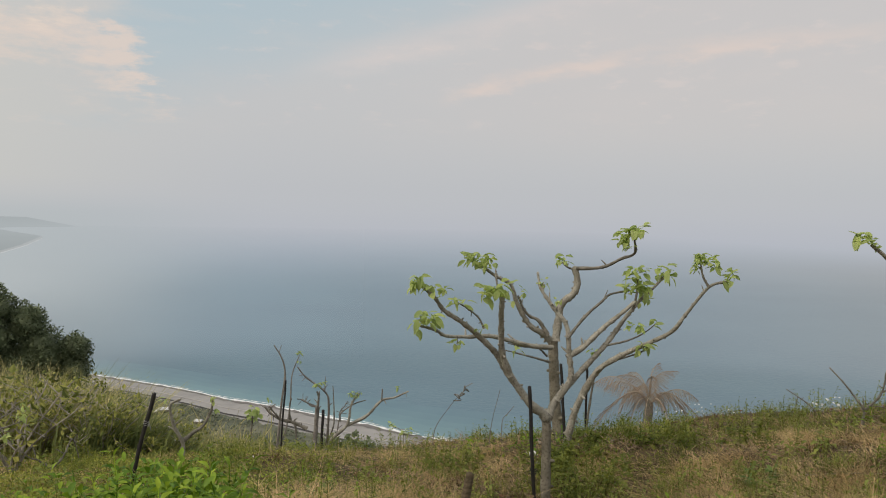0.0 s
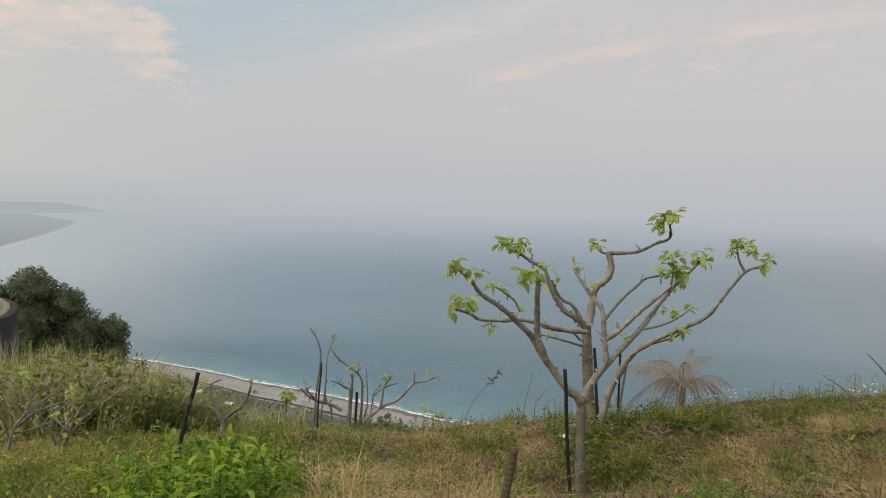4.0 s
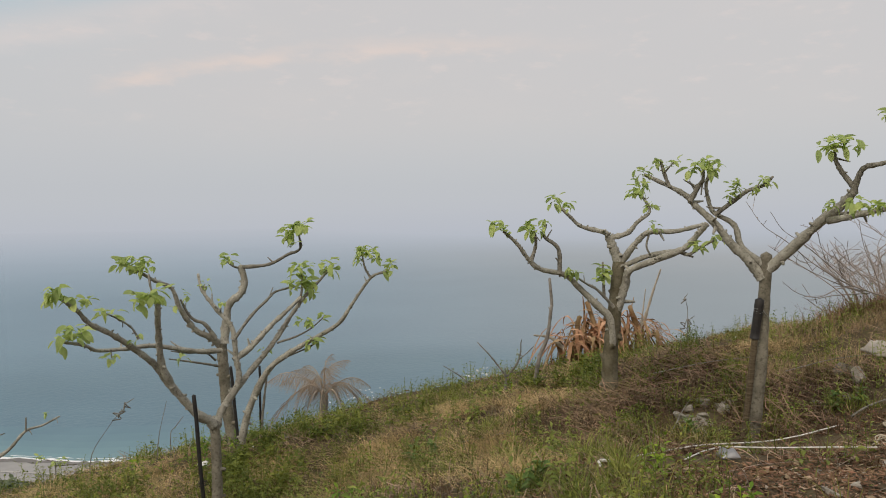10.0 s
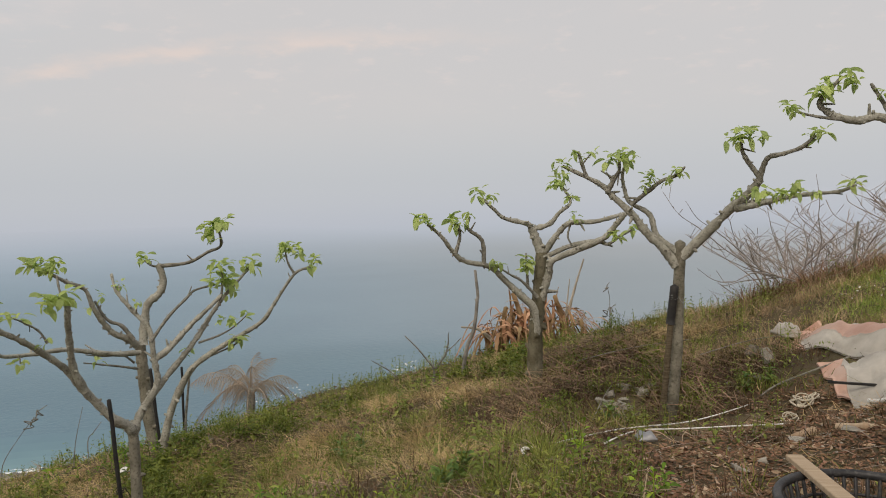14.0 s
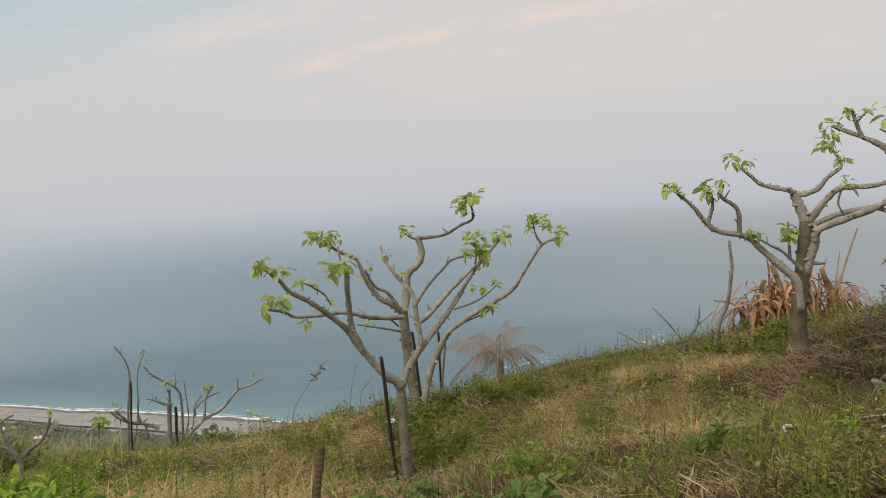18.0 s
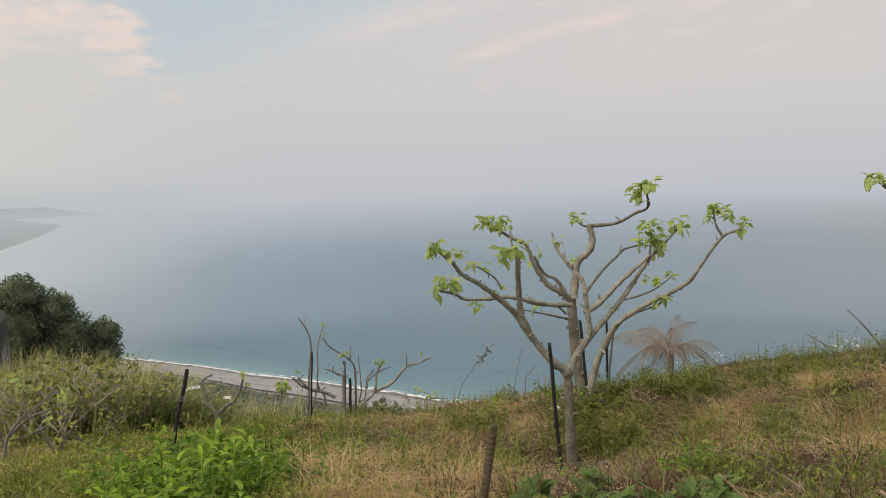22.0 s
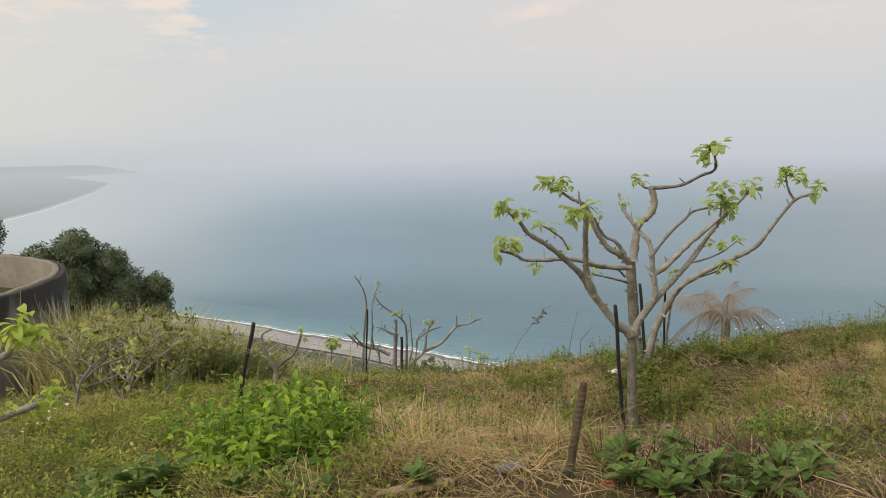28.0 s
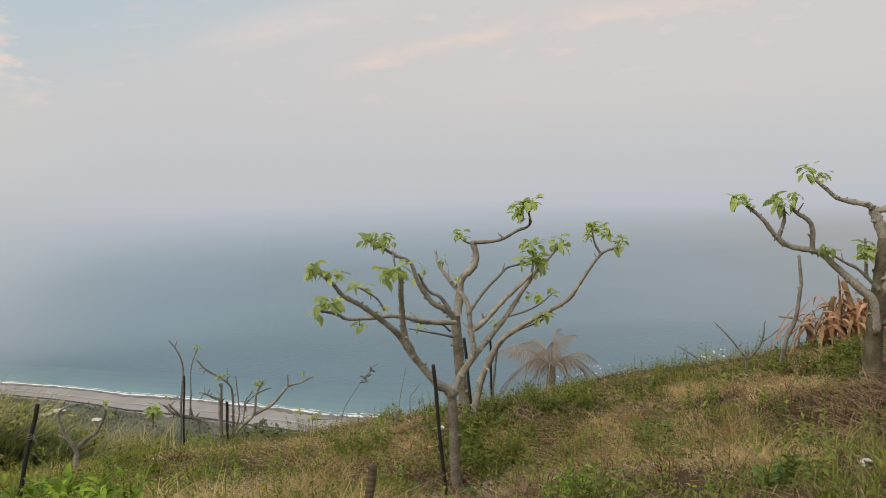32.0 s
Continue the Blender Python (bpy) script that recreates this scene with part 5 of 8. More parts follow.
def straws(name, x, y, z, long, wide, rng, material):
    """Dry straws lying every which way, each a bent strip."""
    n = len(x)
    half = rng.uniform(*long, n) * 0.5
    turn, bend, tilt = rng.uniform(0, 2 * np.pi, n), rng.normal(0, 0.35, n), rng.normal(0, 0.22, n)
    mid = np.stack([x, y, z], -1)
    rows = []
    for k, s in ((-1, 0.7), (0, 1.0), (1, 0.3)):
        way = turn + bend * k
        p = mid + np.stack([np.cos(way), np.sin(way), np.sin(tilt) - 0.25 * abs(k)], -1) * (half * k)[:, None] * np.array([1, 1, 1.0 if k else 0])
        side = np.stack([-np.sin(way), np.cos(way), 0.5 * np.ones(n)], -1) * (wide * s)
        rows += [p - side, p + side]
    verts = np.stack(rows, 1).reshape(-1, 3)
    base = (np.arange(n) * 6)[:, None]
    quads = np.concatenate([base + np.array([[2 * k, 2 * k + 1, 2 * k + 3, 2 * k + 2]]) for k in range(2)], 0)
    return raw_mesh(name, verts, quads, material)


def leaf_quads(name, centre, size, rng, material, flat=0.6, long=1.7, rise=-0.25):
    """Many small folded leaves round given places: two quads each."""
    n = len(centre)
    size = size * rng.uniform(0.6, 1.35, n)
    turn, tilt = rng.uniform(0, 2 * np.pi, n), rng.normal(0, flat, n) + rise
    ahead = np.stack([np.cos(turn) * np.cos(tilt), np.sin(turn) * np.cos(tilt), np.sin(tilt)], -1)
    side = np.stack([-np.sin(turn), np.cos(turn), 0 * turn], -1)
    up = np.cross(ahead, side) * -1
    roll = rng.normal(0, 0.5, n)[:, None]
    side, up = side * np.cos(roll) + up * np.sin(roll), up * np.cos(roll) - side * np.sin(roll)
    s = size[:, None]
    a, b = centre, centre + ahead * s * long - up * s * 0.25
    m = centre + ahead * s * long * 0.5 + up * s * 0.03
    l, r = m - side * s * 0.5 + up * s * 0.12, m + side * s * 0.5 + up * s * 0.12
    verts2 = np.stack([a, l, b, m, a, m, b, r], 1).reshape(-1, 3)
    base = (np.arange(n) * 8)[:, None]
    quads = np.concatenate([base + np.array([[0, 3, 2, 1]]), base + np.array([[4, 7, 6, 5]])], 0)
    return raw_mesh(name, verts2, quads, material)


rng = np.random.default_rng(11)
lumps = lambda x, y, s: 0.5 + 0.33 * wave(x, y, 0.45, s) * 0.7 + 0.2 * wave(x, y, 0.16, s + 3)  # noqa: E731



def tufts(x, y, each, spread):
    """Several roots round every place."""
    n = len(x) * each
    return np.repeat(x, each) + rng.normal(0, spread, n), np.repeat(y, each) + rng.normal(0, spread, n)


def fountains(x, y, each, spread):
    """Roots of tussocks with the way each blade falls, outward from its tussock's heart."""
    dx, dy = rng.normal(0, spread, len(x) * each), rng.normal(0, spread, len(x) * each)
    return np.repeat(x, each) + dx, np.repeat(y, each) + dy, np.arctan2(dy, dx)


open_soil = lambda x, y: (1 - 0.92 * field(x, y, MULCH_PATCHES)) * (1 - 0.95 * field(x, y, BARE_PATCHES))  # noqa: E731
calm = lambda x, y: 1 - 0.6 * field(x, y, BRUSH_PATCHES)  # noqa: E731
gx, gy = scatter(120000, 1.5, 15, -56, 70, rng, lambda x, y: np.clip(1.3 * lumps(x, y, 2.0) - 0.25, 0.0, 1) * (1 - 0.8 * field(x, y, STRAW_PATCHES)) * open_soil(x, y) * calm(x, y) * 0.6)
tagged(new("grass", blades("grass", gx, gy, height(gx, gy), (0.03, 0.13), 0.0026, 0.9, rng, GREEN)), "short green grass and fine weeds over the slope", "grass", kind="stuff")
gx, gy, gt = fountains(*scatter(3600, 1.7, 13, -54, 70, rng, lambda x, y: np.clip(0.22 - 0.2 * ((x > 0.4) & (x * x + y * y < 20)) + 0.6 * wave(x, y, 0.5, 5.5) + 0.3 * wave(x, y, 1.6, 2.5), 0, 1) * np.clip(1 - 0.95 * field(x, y, STRAW_PATCHES), 0, 1) * open_soil(x, y) * calm(x, y) * (1 - field(x, y, LUSH_PATCHES))), 34, 0.035)
tagged(new("grass_tufts", blades("grass_tufts", gx, gy, height(gx, gy), (0.08, 0.28), 0.0034, 1.0, rng, GREEN, gt)), "tussocks of coarse green grass", "grass", kind="stuff")
sx, sy = scatter(190000, 1.5, 12, -54, 70, rng, lambda x, y: np.clip(0.06 - 0.03 * (x > 0.9) + 0.08 * ((x > -0.7) & (x < 0.2)) + 0.22 * wave(x, y, 0.7, 6.0) + 0.2 * wave(x, y, 0.25, 1.0) + 1.0 * field(x, y, STRAW_PATCHES), 0, 1) * (1 - 0.75 * field(x, y, LUSH_PATCHES)) * (1 - 0.6 * field(x, y, MULCH_PATCHES)) * (1 - 0.5 * field(x, y, BARE_PATCHES)))
tagged(new("dry_grass", straws("dry_grass", sx, sy, height(sx, sy) + rng.random(len(sx)) ** 2 * 0.06 + 0.008, (0.05, 0.22), 0.0015, rng, STRAW)), "bleached dry grass lying in mats", "dry grass", kind="stuff")
sx, sy, st = fountains(*scatter(3600, 1.7, 12, -46, 66, rng, lambda x, y: np.clip(-0.05 + 0.13 * ((x > -0.8) & (x < 0.2)) - 0.3 * ((x > 0.4) & (x * x + y * y < 20)) + 0.25 * wave(x, y, 0.45, 16.0) + 0.9 * field(x, y, STRAW_PATCHES), 0, 1) * open_soil(x, y)), 44, 0.04)
tagged(new("straw_tufts", blades("straw_tufts", sx, sy, height(sx, sy), (0.06, 0.24), 0.0021, 1.8, rng, STRAW, st)), "tousled tussocks of bleached straw", "dry grass", kind="stuff")
# long combed-over straw in the heart of the pale patches
sx, sy, st = fountains(*scatter(4200, 2.0, 9.5, -42, 62, rng, lambda x, y: np.clip(1.4 * field(x, y, STRAW_PATCHES, 2.4) - 0.75 + 0.4 * wave(x, y, 0.2, 19.0), 0, 1) * np.clip(np.hypot(x, y) / 4 - 0.4, 0.15, 1)), 60, 0.06)
tagged(new("straw_sheaves", blades("straw_sheaves", sx, sy, height(sx, sy) + 0.02, (0.10, 0.30), 0.0021, 2.4, rng, STRAW, st)), "long straw combed over in thick pale sheaves", "dry grass", kind="stuff")
# single bushy tussocks and heaps of combed straw that stand out on the slope
TUSSOCKS = [(2.5, 5.8), (2.7, 6.3), (3.15, 5.2), (2.3, 3.7), (3.5, 6.2), (3.05, 4.1), (5.05, 4.4), (1.95, 6.4), (2.35, 3.05), (3.95, 8.0), (1.35, 3.75), (3.3, 6.1), (-2.5, 6.1), (0.05, 7.0), (-0.3, 8.6), (5.7, 8.0), (2.1, 6.0), (3.12, 3.62), (4.95, 4.28), (2.65, 3.5), (4.3, 5.8), (5.6, 4.1), (6.1, 5.9), (6.6, 5.45), (5.4, 6.4), (6.9, 5.9)]
HEAPS = [(2.15, 6.05), (2.33, 6.0), (2.2, 6.9), (2.9, 5.7), (3.2, 6.0), (3.95, 6.2), (4.25, 6.2), (4.1, 5.35), (3.9, 8.3), (2.3, 5.75), (2.35, 6.65), (3.35, 5.9), (3.75, 6.2), (-0.4, 5.8), (-0.8, 5.2)]
ax, ay, at_ = fountains(*tufts(*np.array(TUSSOCKS).T, 4, 0.08), 38, 0.03)
tagged(new("bushy_tussocks", blades("bushy_tussocks", ax, ay, height(ax, ay), (0.07, 0.27), 0.0034, 0.8, rng, FRESH_GRASS, at_)), "bushy tussocks of fresh green grass", "grass", kind="stuff")
ax, ay, at_ = fountains(*tufts(*np.array(HEAPS).T, 4, 0.10), 46, 0.045)
tagged(new("straw_heaps", blades("straw_heaps", ax, ay, height(ax, ay) + 0.02, (0.09, 0.27), 0.0021, 2.1, rng, PALE_STRAW, at_)), "heaps of pale combed straw on the slope", "dry grass", kind="stuff")
BROWN = shader("withered_herb", (0.06, 0.04, 0.024), (0.17, 0.11, 0.062), 2.5, 0.9, island=0.4)
bx, by, bt = fountains(*scatter(2600, 1.8, 11, -25, 66, rng, lambda x, y: np.clip(0.10 + 0.3 * (x > 0.9) + 0.35 * ((x > 0.1) & (x * x + y * y < 22)) + 0.5 * wave(x, y, 0.6, 26.0), 0, 1) * (1 - 0.85 * field(x, y, MULCH_PATCHES))), 30, 0.06)
tagged(new("withered_herbs", blades("withered_herbs", bx, by, height(bx, by), (0.05, 0.22), 0.003, 0.9, rng, BROWN, bt)), "withered brown herbs between the tussocks", "weeds", kind="stuff")
# taller growth on the crest
tx, ty = tufts(*scatter(3000, 6.5, 13, -48, 66, rng, lambda x, y: np.clip(0.1 + 0.7 * wave(x, y, 0.35, 9.0), 0, 1) * (1 - 0.75 * (np.abs(x / y + 0.2) < 0.2))), 20, 0.05)
tagged(new("tall_grass", blades("tall_grass", tx, ty, height(tx, ty), (0.06, 0.27), 0.0034, 1.0, rng, GREEN)), "taller tufts of grass along the crest", "grass", kind="stuff")
dx, dy = scatter(15000, 5.0, 12, -48, 66, rng, lambda x, y: np.clip(0.5 * wave(x, y, 0.4, 2.5), 0, 1) * (1 - 0.75 * (np.abs(x / y + 0.2) < 0.2)))
tagged(new("dry_stems", blades("dry_stems", dx, dy, height(dx, dy), (0.10, 0.34), 0.002, 0.7, rng, STRAW)), "dry upright grass stems along the crest", "dry grass", kind="stuff")


def herbs(name, x, y, tall, leaf, pairs, rng, material, wide=0.42, lift=0.0):
    """Leafy herbs: thin stems with pairs of rounded, folded leaves, drooping low down and rising at the top."""
    n, k = len(x), pairs * 2
    h = tall[0] + (tall[1] - tall[0]) * rng.random(n) ** 1.3
    level = (np.arange(k) // 2 + 0.7) / pairs
    bow, bend = rng.uniform(0, 2 * np.pi, n), rng.normal(0, 0.3, n) * h
    root = np.stack([x, y, height(x, y) + lift], -1)
    way = np.stack([np.cos(bow) * bend, np.sin(bow) * bend, h], -1)
    top = np.array([1.6, 1.6, 1.0])
    start = (root[:, None] + way[:, None] * level[None, :, None] ** top[None, None]).reshape(-1, 3)
    turn = (rng.uniform(0, 2 * np.pi, n)[:, None] + (np.arange(k) // 2) * 1.57 + (np.arange(k) % 2) * 3.14159).ravel() + rng.normal(0, 0.35, n * k)
    rise = np.tile(-0.25 + 0.95 * level ** 1.3, n) + rng.normal(0, 0.3, n * k)
    s = (leaf * np.tile(1.2 - 0.65 * level, n) * rng.uniform(0.65, 1.25, n * k) * np.repeat(0.6 + 0.4 * h / tall[1], k))[:, None]
    ahead = np.stack([np.cos(turn) * np.cos(rise), np.sin(turn) * np.cos(rise), np.sin(rise)], -1)
    up = np.stack([-np.cos(turn) * np.sin(rise), -np.sin(turn) * np.sin(rise), np.cos(rise)], -1)
    side = np.stack([-np.sin(turn), np.cos(turn), 0 * turn], -1) * wide * 0.5
    roll = rng.normal(0, 0.35, n * k)[:, None]
    side, up = side * np.cos(roll) + up * np.sin(roll) * wide * 0.5, up * np.cos(roll) - side * np.sin(roll)
    a = start + ahead * s * 0.12
    m, b = a + ahead * s * 0.5, a + ahead * s - up * s * 0.28
    rows = [a, m, b]
    for w in (-1, 1):
        rows += [a + ahead * s * 0.14 + side * s * 0.55 * w + up * s * 0.03, a + ahead * s * 0.48 + side * s * w + up * s * 0.09, a + ahead * s * 0.8 + side * s * 0.62 * w - up * s * 0.10]
    leafs = np.stack(rows, 1).reshape(-1, 3)
    base = (np.arange(n * k) * 9)[:, None]
    quads = [base + np.array([q]) for q in ([0, 1, 4, 3], [1, 2, 5, 4], [1, 0, 6, 7], [2, 1, 7, 8])]
    thin = np.stack([-np.sin(bow), np.cos(bow), 0 * bow], -1) * (0.03 * leaf + 0.0012)
    rows = []
    for f in (0.0, 0.5, 1.0):
        p = root + way * f ** top[None]
        rows += [p - thin * (1 - 0.5 * f), p + thin * (1 - 0.5 * f)]
    stems = np.stack(rows, 1).reshape(-1, 3)
    foot = (np.arange(n) * 6 + len(leafs))[:, None]
    quads += [foot + np.array([[2 * j, 2 * j + 1, 2 * j + 3, 2 * j + 2]]) for j in range(2)]
    return raw_mesh(name, np.concatenate([leafs, stems]), np.concatenate(quads), material)


# herb beds under the paired trees and along the crest
HERB = shader("dark_herb_leaf", (0.095, 0.135, 0.02), (0.23, 0.265, 0.052), 2.0, 0.6, 0, island=0.4, translucent=0.3)
ux, uy = tufts(*scatter(330, 5.9, 9.6, -4, 40, rng, lambda x, y: np.clip(1.25 * field(x, y, HERB_BEDS) - 0.2 + 0.2 * wave(x, y, 0.3, 14.0), 0, 1)), 7, 0.07)
tagged(new("herb_bed", herbs("herb_bed", ux, uy, (0.10, 0.27), 0.082, 6, rng, HERB, 0.46)), "dense bed of dark green pointed herbs under the trees", "weeds", kind="stuff")
lx, ly = tufts(*np.array([(2.6, 5.9), (2.7, 6.45), (1.6, 6.1), (2.5, 5.6), (2.15, 6.3), (3.2, 5.3), (3.4, 6.6), (1.35, 3.7), (2.45, 3.6), (4.0, 7.3), (-0.6, 6.6), (0.3, 6.3), (-2.9, 5.6), (3.0, 4.6)]).T, 9, 0.10)
tagged(new("slope_herbs", herbs("slope_herbs", lx, ly, (0.10, 0.30), 0.075, 6, rng, WEED, 0.45)), "clumps of light green leafy herbs in the grass", "weeds", kind="stuff")
ux, uy = tufts(*scatter(2300, 4.6, 12.5, -34, 62, rng, lambda x, y: np.clip(-0.12 + 0.75 * wave(x, y, 0.5, 21.0), 0, 1) * open_soil(x, y) * (1 - 0.6 * (np.abs(x / y + 0.2) < 0.2))), 5, 0.09)
tagged(new("leafy_herbs", herbs("leafy_herbs", ux, uy, (0.08, 0.36), 0.052, 5, rng, WEED, 0.45)), "leafy green herbs in clumps along the crest", "weeds", kind="stuff")

# creeping weeds with small leaves
cx, cy = scatter(125000, 1.7, 9.0, -54, -8, rng, lambda x, y: np.clip(0.55 + 0.5 * wave(x, y, 0.4, 7.0), 0, 1) * np.clip((-6 - np.degrees(np.arctan2(x, y))) / 14, 0, 1) * (1 - 0.7 * field(x, y, LUSH_PATCHES)))
cz = height(cx, cy) + rng.random(len(cx)) ** 0.7 * (0.12 + 0.05 * wave(cx, cy, 0.3, 3.0))
OLIVE = shader("olive_weed_leaf", (0.155, 0.21, 0.03), (0.38, 0.395, 0.08), 1.9, 0.75, island=0.4, translucent=0.25)
tagged(new("creeping_weeds", leaf_quads("creeping_weeds", np.stack([cx, cy, cz], -1), 0.0118, rng, OLIVE, 0.7, 1.8, 0.1)), "low olive-green creeping weeds with small leaves", "weeds", kind="stuff")
cx, cy = scatter(60000, 1.6, 4.6, -54, -14, rng, lambda x, y: np.clip(0.6 + 0.4 * wave(x, y, 0.3, 57.0), 0, 1) * (1 - 0.7 * field(x, y, LUSH_PATCHES)))
cz = height(cx, cy) + rng.random(len(cx)) * (0.10 + 0.05 * wave(cx, cy, 0.22, 5.0))
tagged(new("chickweed", leaf_quads("chickweed", np.stack([cx, cy, cz], -1), 0.0085, rng, WEED, 0.7, 1.9, 0.1)), "fine green chickweed filling the ground", "weeds", kind="stuff")
cx, cy = tufts(*scatter(1000, 1.9, 9, -54, -14, rng, lambda x, y: np.clip(0.25 + 0.6 * wave(x, y, 0.55, 37.0), 0, 1) * (1 - field(x, y, LUSH_PATCHES))), 4, 0.06)
tagged(new("clover_herbs", herbs("clover_herbs", cx, cy, (0.06, 0.22), 0.036, 5, rng, OLIVE, 0.6)), "yellow-green leafy herbs in the creeping weeds", "weeds", kind="stuff")
wx, wy = scatter(70000, 1.6, 13, -20, 66, rng, lambda x, y: np.clip(0.75 * wave(x, y, 0.3, 12.0) - 0.1 + 0.25 * wave(x, y, 1.1, 5.0), 0, 1) * (1 - 0.9 * field(x, y, MULCH_PATCHES)) * (1 - 0.7 * field(x, y, STRAW_PATCHES)) * open_soil(x, y))
wz = height(wx, wy) + rng.random(len(wx)) ** 0.8 * 0.12
tagged(new("herb_weeds", leaf_quads("herb_weeds", np.stack([wx, wy, wz], -1), 0.014, rng, WEED, 0.6, 2.4, 0.2)), "mixed green herbs among the grass", "weeds", kind="stuff")

# a lush stand of broad-leaved weeds
LUSH = shader("lush_weed_leaf", (0.09, 0.185, 0.012), (0.255, 0.395, 0.036), 3.0, 0.5, island=0.45, translucent=0.3)
lx, ly = tufts(*scatter(2600, 2.3, 7.5, -40, -5, rng, lambda x, y: np.clip(1.3 * field(x, y, LUSH_PATCHES, 1.1) - 0.3 + 0.15 * wave(x, y, 0.25, 3.0), 0, 1)), 2, 0.06)
tagged(new("broadleaf_weeds", herbs("broadleaf_weeds", lx, ly, (0.13, 0.40), 0.105, 7, rng, LUSH, 0.40)), "lush bright green broad-leaved weeds", "weeds", kind="stuff")
lx, ly = tufts(*scatter(1100, 1.9, 8.5, -50, 50, rng, lambda x, y: np.clip(-0.15 + 0.55 * wave(x, y, 0.62, 47.0), 0, 1) * open_soil(x, y) * (1 - field(x, y, STRAW_PATCHES)) * (1 - field(x, y, LUSH_PATCHES))), 5, 0.07)
tagged(new("bright_weeds", herbs("bright_weeds", lx, ly, (0.07, 0.24), 0.065, 5, rng, LUSH, 0.48)), "small bright green weeds dotted over the slope", "weeds", kind="stuff")

# thick mounds of straw
mx, my = scatter(200000, 2.2, 9.5, -40, 60, rng, lambda x, y: np.clip(1.3 * field(x, y, STRAW_PATCHES, 2.2) - 0.5 + 0.45 * wave(x, y, 0.17, 61.0), 0, 1) * (1 - field(x, y, LUSH_PATCHES)))
mz = height(mx, my) + rng.random(len(mx)) ** 0.8 * (0.02 + 0.09 * field(mx, my, STRAW_PATCHES, 2.2))
tagged(new("straw_mounds", straws("straw_mounds", mx, my, mz, (0.04, 0.19), 0.0015, rng, STRAW)), "thick tousled mounds of cream straw", "dry grass", kind="stuff")
# broad-leaved clumps dotted over the slope
qx, qy = tufts(*scatter(260, 2.4, 10, -20, 56, rng, lambda x, y: np.clip(0.45 + 0.5 * wave(x, y, 0.8, 31.0), 0, 1) * open_soil(x, y) * (1 - field(x, y, LUSH_PATCHES))), 16, 0.10)
tagged(new("leafy_clumps", herbs("leafy_clumps", qx, qy, (0.08, 0.30), 0.045, 6, rng, HERB, 0.36)), "clumps of broad-leaved weeds dotted over the grass", "weeds", kind="stuff")
# rounded mounds of feathery herbs, each of its own size, with gaps of straw between them
vx, vy = scatter(300, 3.4, 9.5, -30, 50, rng, lambda x, y: np.clip(0.25 + 0.6 * wave(x, y, 0.9, 71.0), 0, 1) * (1 - field(x, y, MULCH_PATCHES)) * (1 - field(x, y, LUSH_PATCHES)) * (1 - 0.8 * field(x, y, STRAW_PATCHES)) * open_soil(x, y))
vs = rng.uniform(0.06, 0.22, len(vx))
each = 330
ang, out = rng.uniform(0, 2 * np.pi, len(vx) * each), np.sqrt(rng.random(len(vx) * each))
vx, vy, vs = (np.repeat(v, each) for v in (vx, vy, vs))
vx, vy = vx + np.cos(ang) * out * vs * 1.25, vy + np.sin(ang) * out * vs * 1.25
vz = height(vx, vy) + (1 - out ** 2) * vs * 1.5 * rng.random(len(vx)) ** 0.5 + 0.01
tagged(new("herb_mounds", leaf_quads("herb_mounds", np.stack([vx, vy, vz], -1), 0.012, rng, HERB, 0.6, 2.8, 0.45)), "rounded mounds of feathery dark green herbs", "weeds", kind="stuff")
# broken dry stems and dead leaves trodden into the bare soil at the foot of the slope
tx, ty = scatter(26000, 2.2, 9.5, -14, 56, rng, lambda x, y: np.clip(0.12 + 0.9 * field(x, y, BARE_PATCHES) + 0.5 * field(x, y, HERB_BEDS) + 0.35 * wave(x, y, 0.5, 83.0), 0, 1))
STEM = shader("broken_dry_stem", (0.13, 0.095, 0.06), (0.36, 0.28, 0.185), 3.0, 0.9, island=0.5)
tagged(new("broken_stems", straws("broken_stems", tx, ty, height(tx, ty) + 0.012 + rng.random(len(tx)) ** 2 * 0.05, (0.06, 0.34), 0.0026, rng, STEM)), "broken brown stems trodden into the soil", "litter", kind="stuff")
# denser fine growth at the viewpoint's foot
nx_, ny_ = scatter(60000, 1.6, 4.6, -50, 40, rng, lambda x, y: np.clip(0.55 + 0.4 * wave(x, y, 0.3, 41.0), 0, 1) * (1 - 0.6 * field(x, y, LUSH_PATCHES)) * open_soil(x, y) * 0.7)
tagged(new("fine_grass", blades("fine_grass", nx_, ny_, height(nx_, ny_), (0.02, 0.10), 0.0013, 1.0, rng, GREEN)), "fine short grass", "grass", kind="stuff")

nx_, ny_ = scatter(52000, 1.6, 4.4, -50, 42, rng, lambda x, y: np.clip(0.35 + 0.4 * wave(x, y, 0.35, 44.0), 0, 1) * (1 - 0.8 * field(x, y, LUSH_PATCHES)) * open_soil(x, y) * (1 - 0.6 * (x > 0.15)))
tagged(new("straw_litter", straws("straw_litter", nx_, ny_, height(nx_, ny_) + 0.006 + rng.random(len(nx_)) ** 2 * 0.03, (0.04, 0.16), 0.0011, rng, STRAW)), "thin dry straw strewn on the soil", "dry grass", kind="stuff")

# white flowers on the crest
fx, fy = scatter(1500, 4.0, 12, -48, 66, rng, lambda x, y: np.clip(0.5 * wave(x, y, 0.5, 8.0) - 0.35, 0, 1))
fz = height(fx, fy) + rng.uniform(0.15, 0.32, len(fx))
PETAL = shader("white_petal", (0.72, 0.72, 0.70), (0.82, 0.82, 0.80), 20, 0.8)
tagged(new("wildflowers", leaf_quads("wildflowers", np.stack([fx, fy, fz], -1), 0.016, rng, PETAL, 0.2, 1.0)), "small white wildflowers", "flowers", kind="stuff")

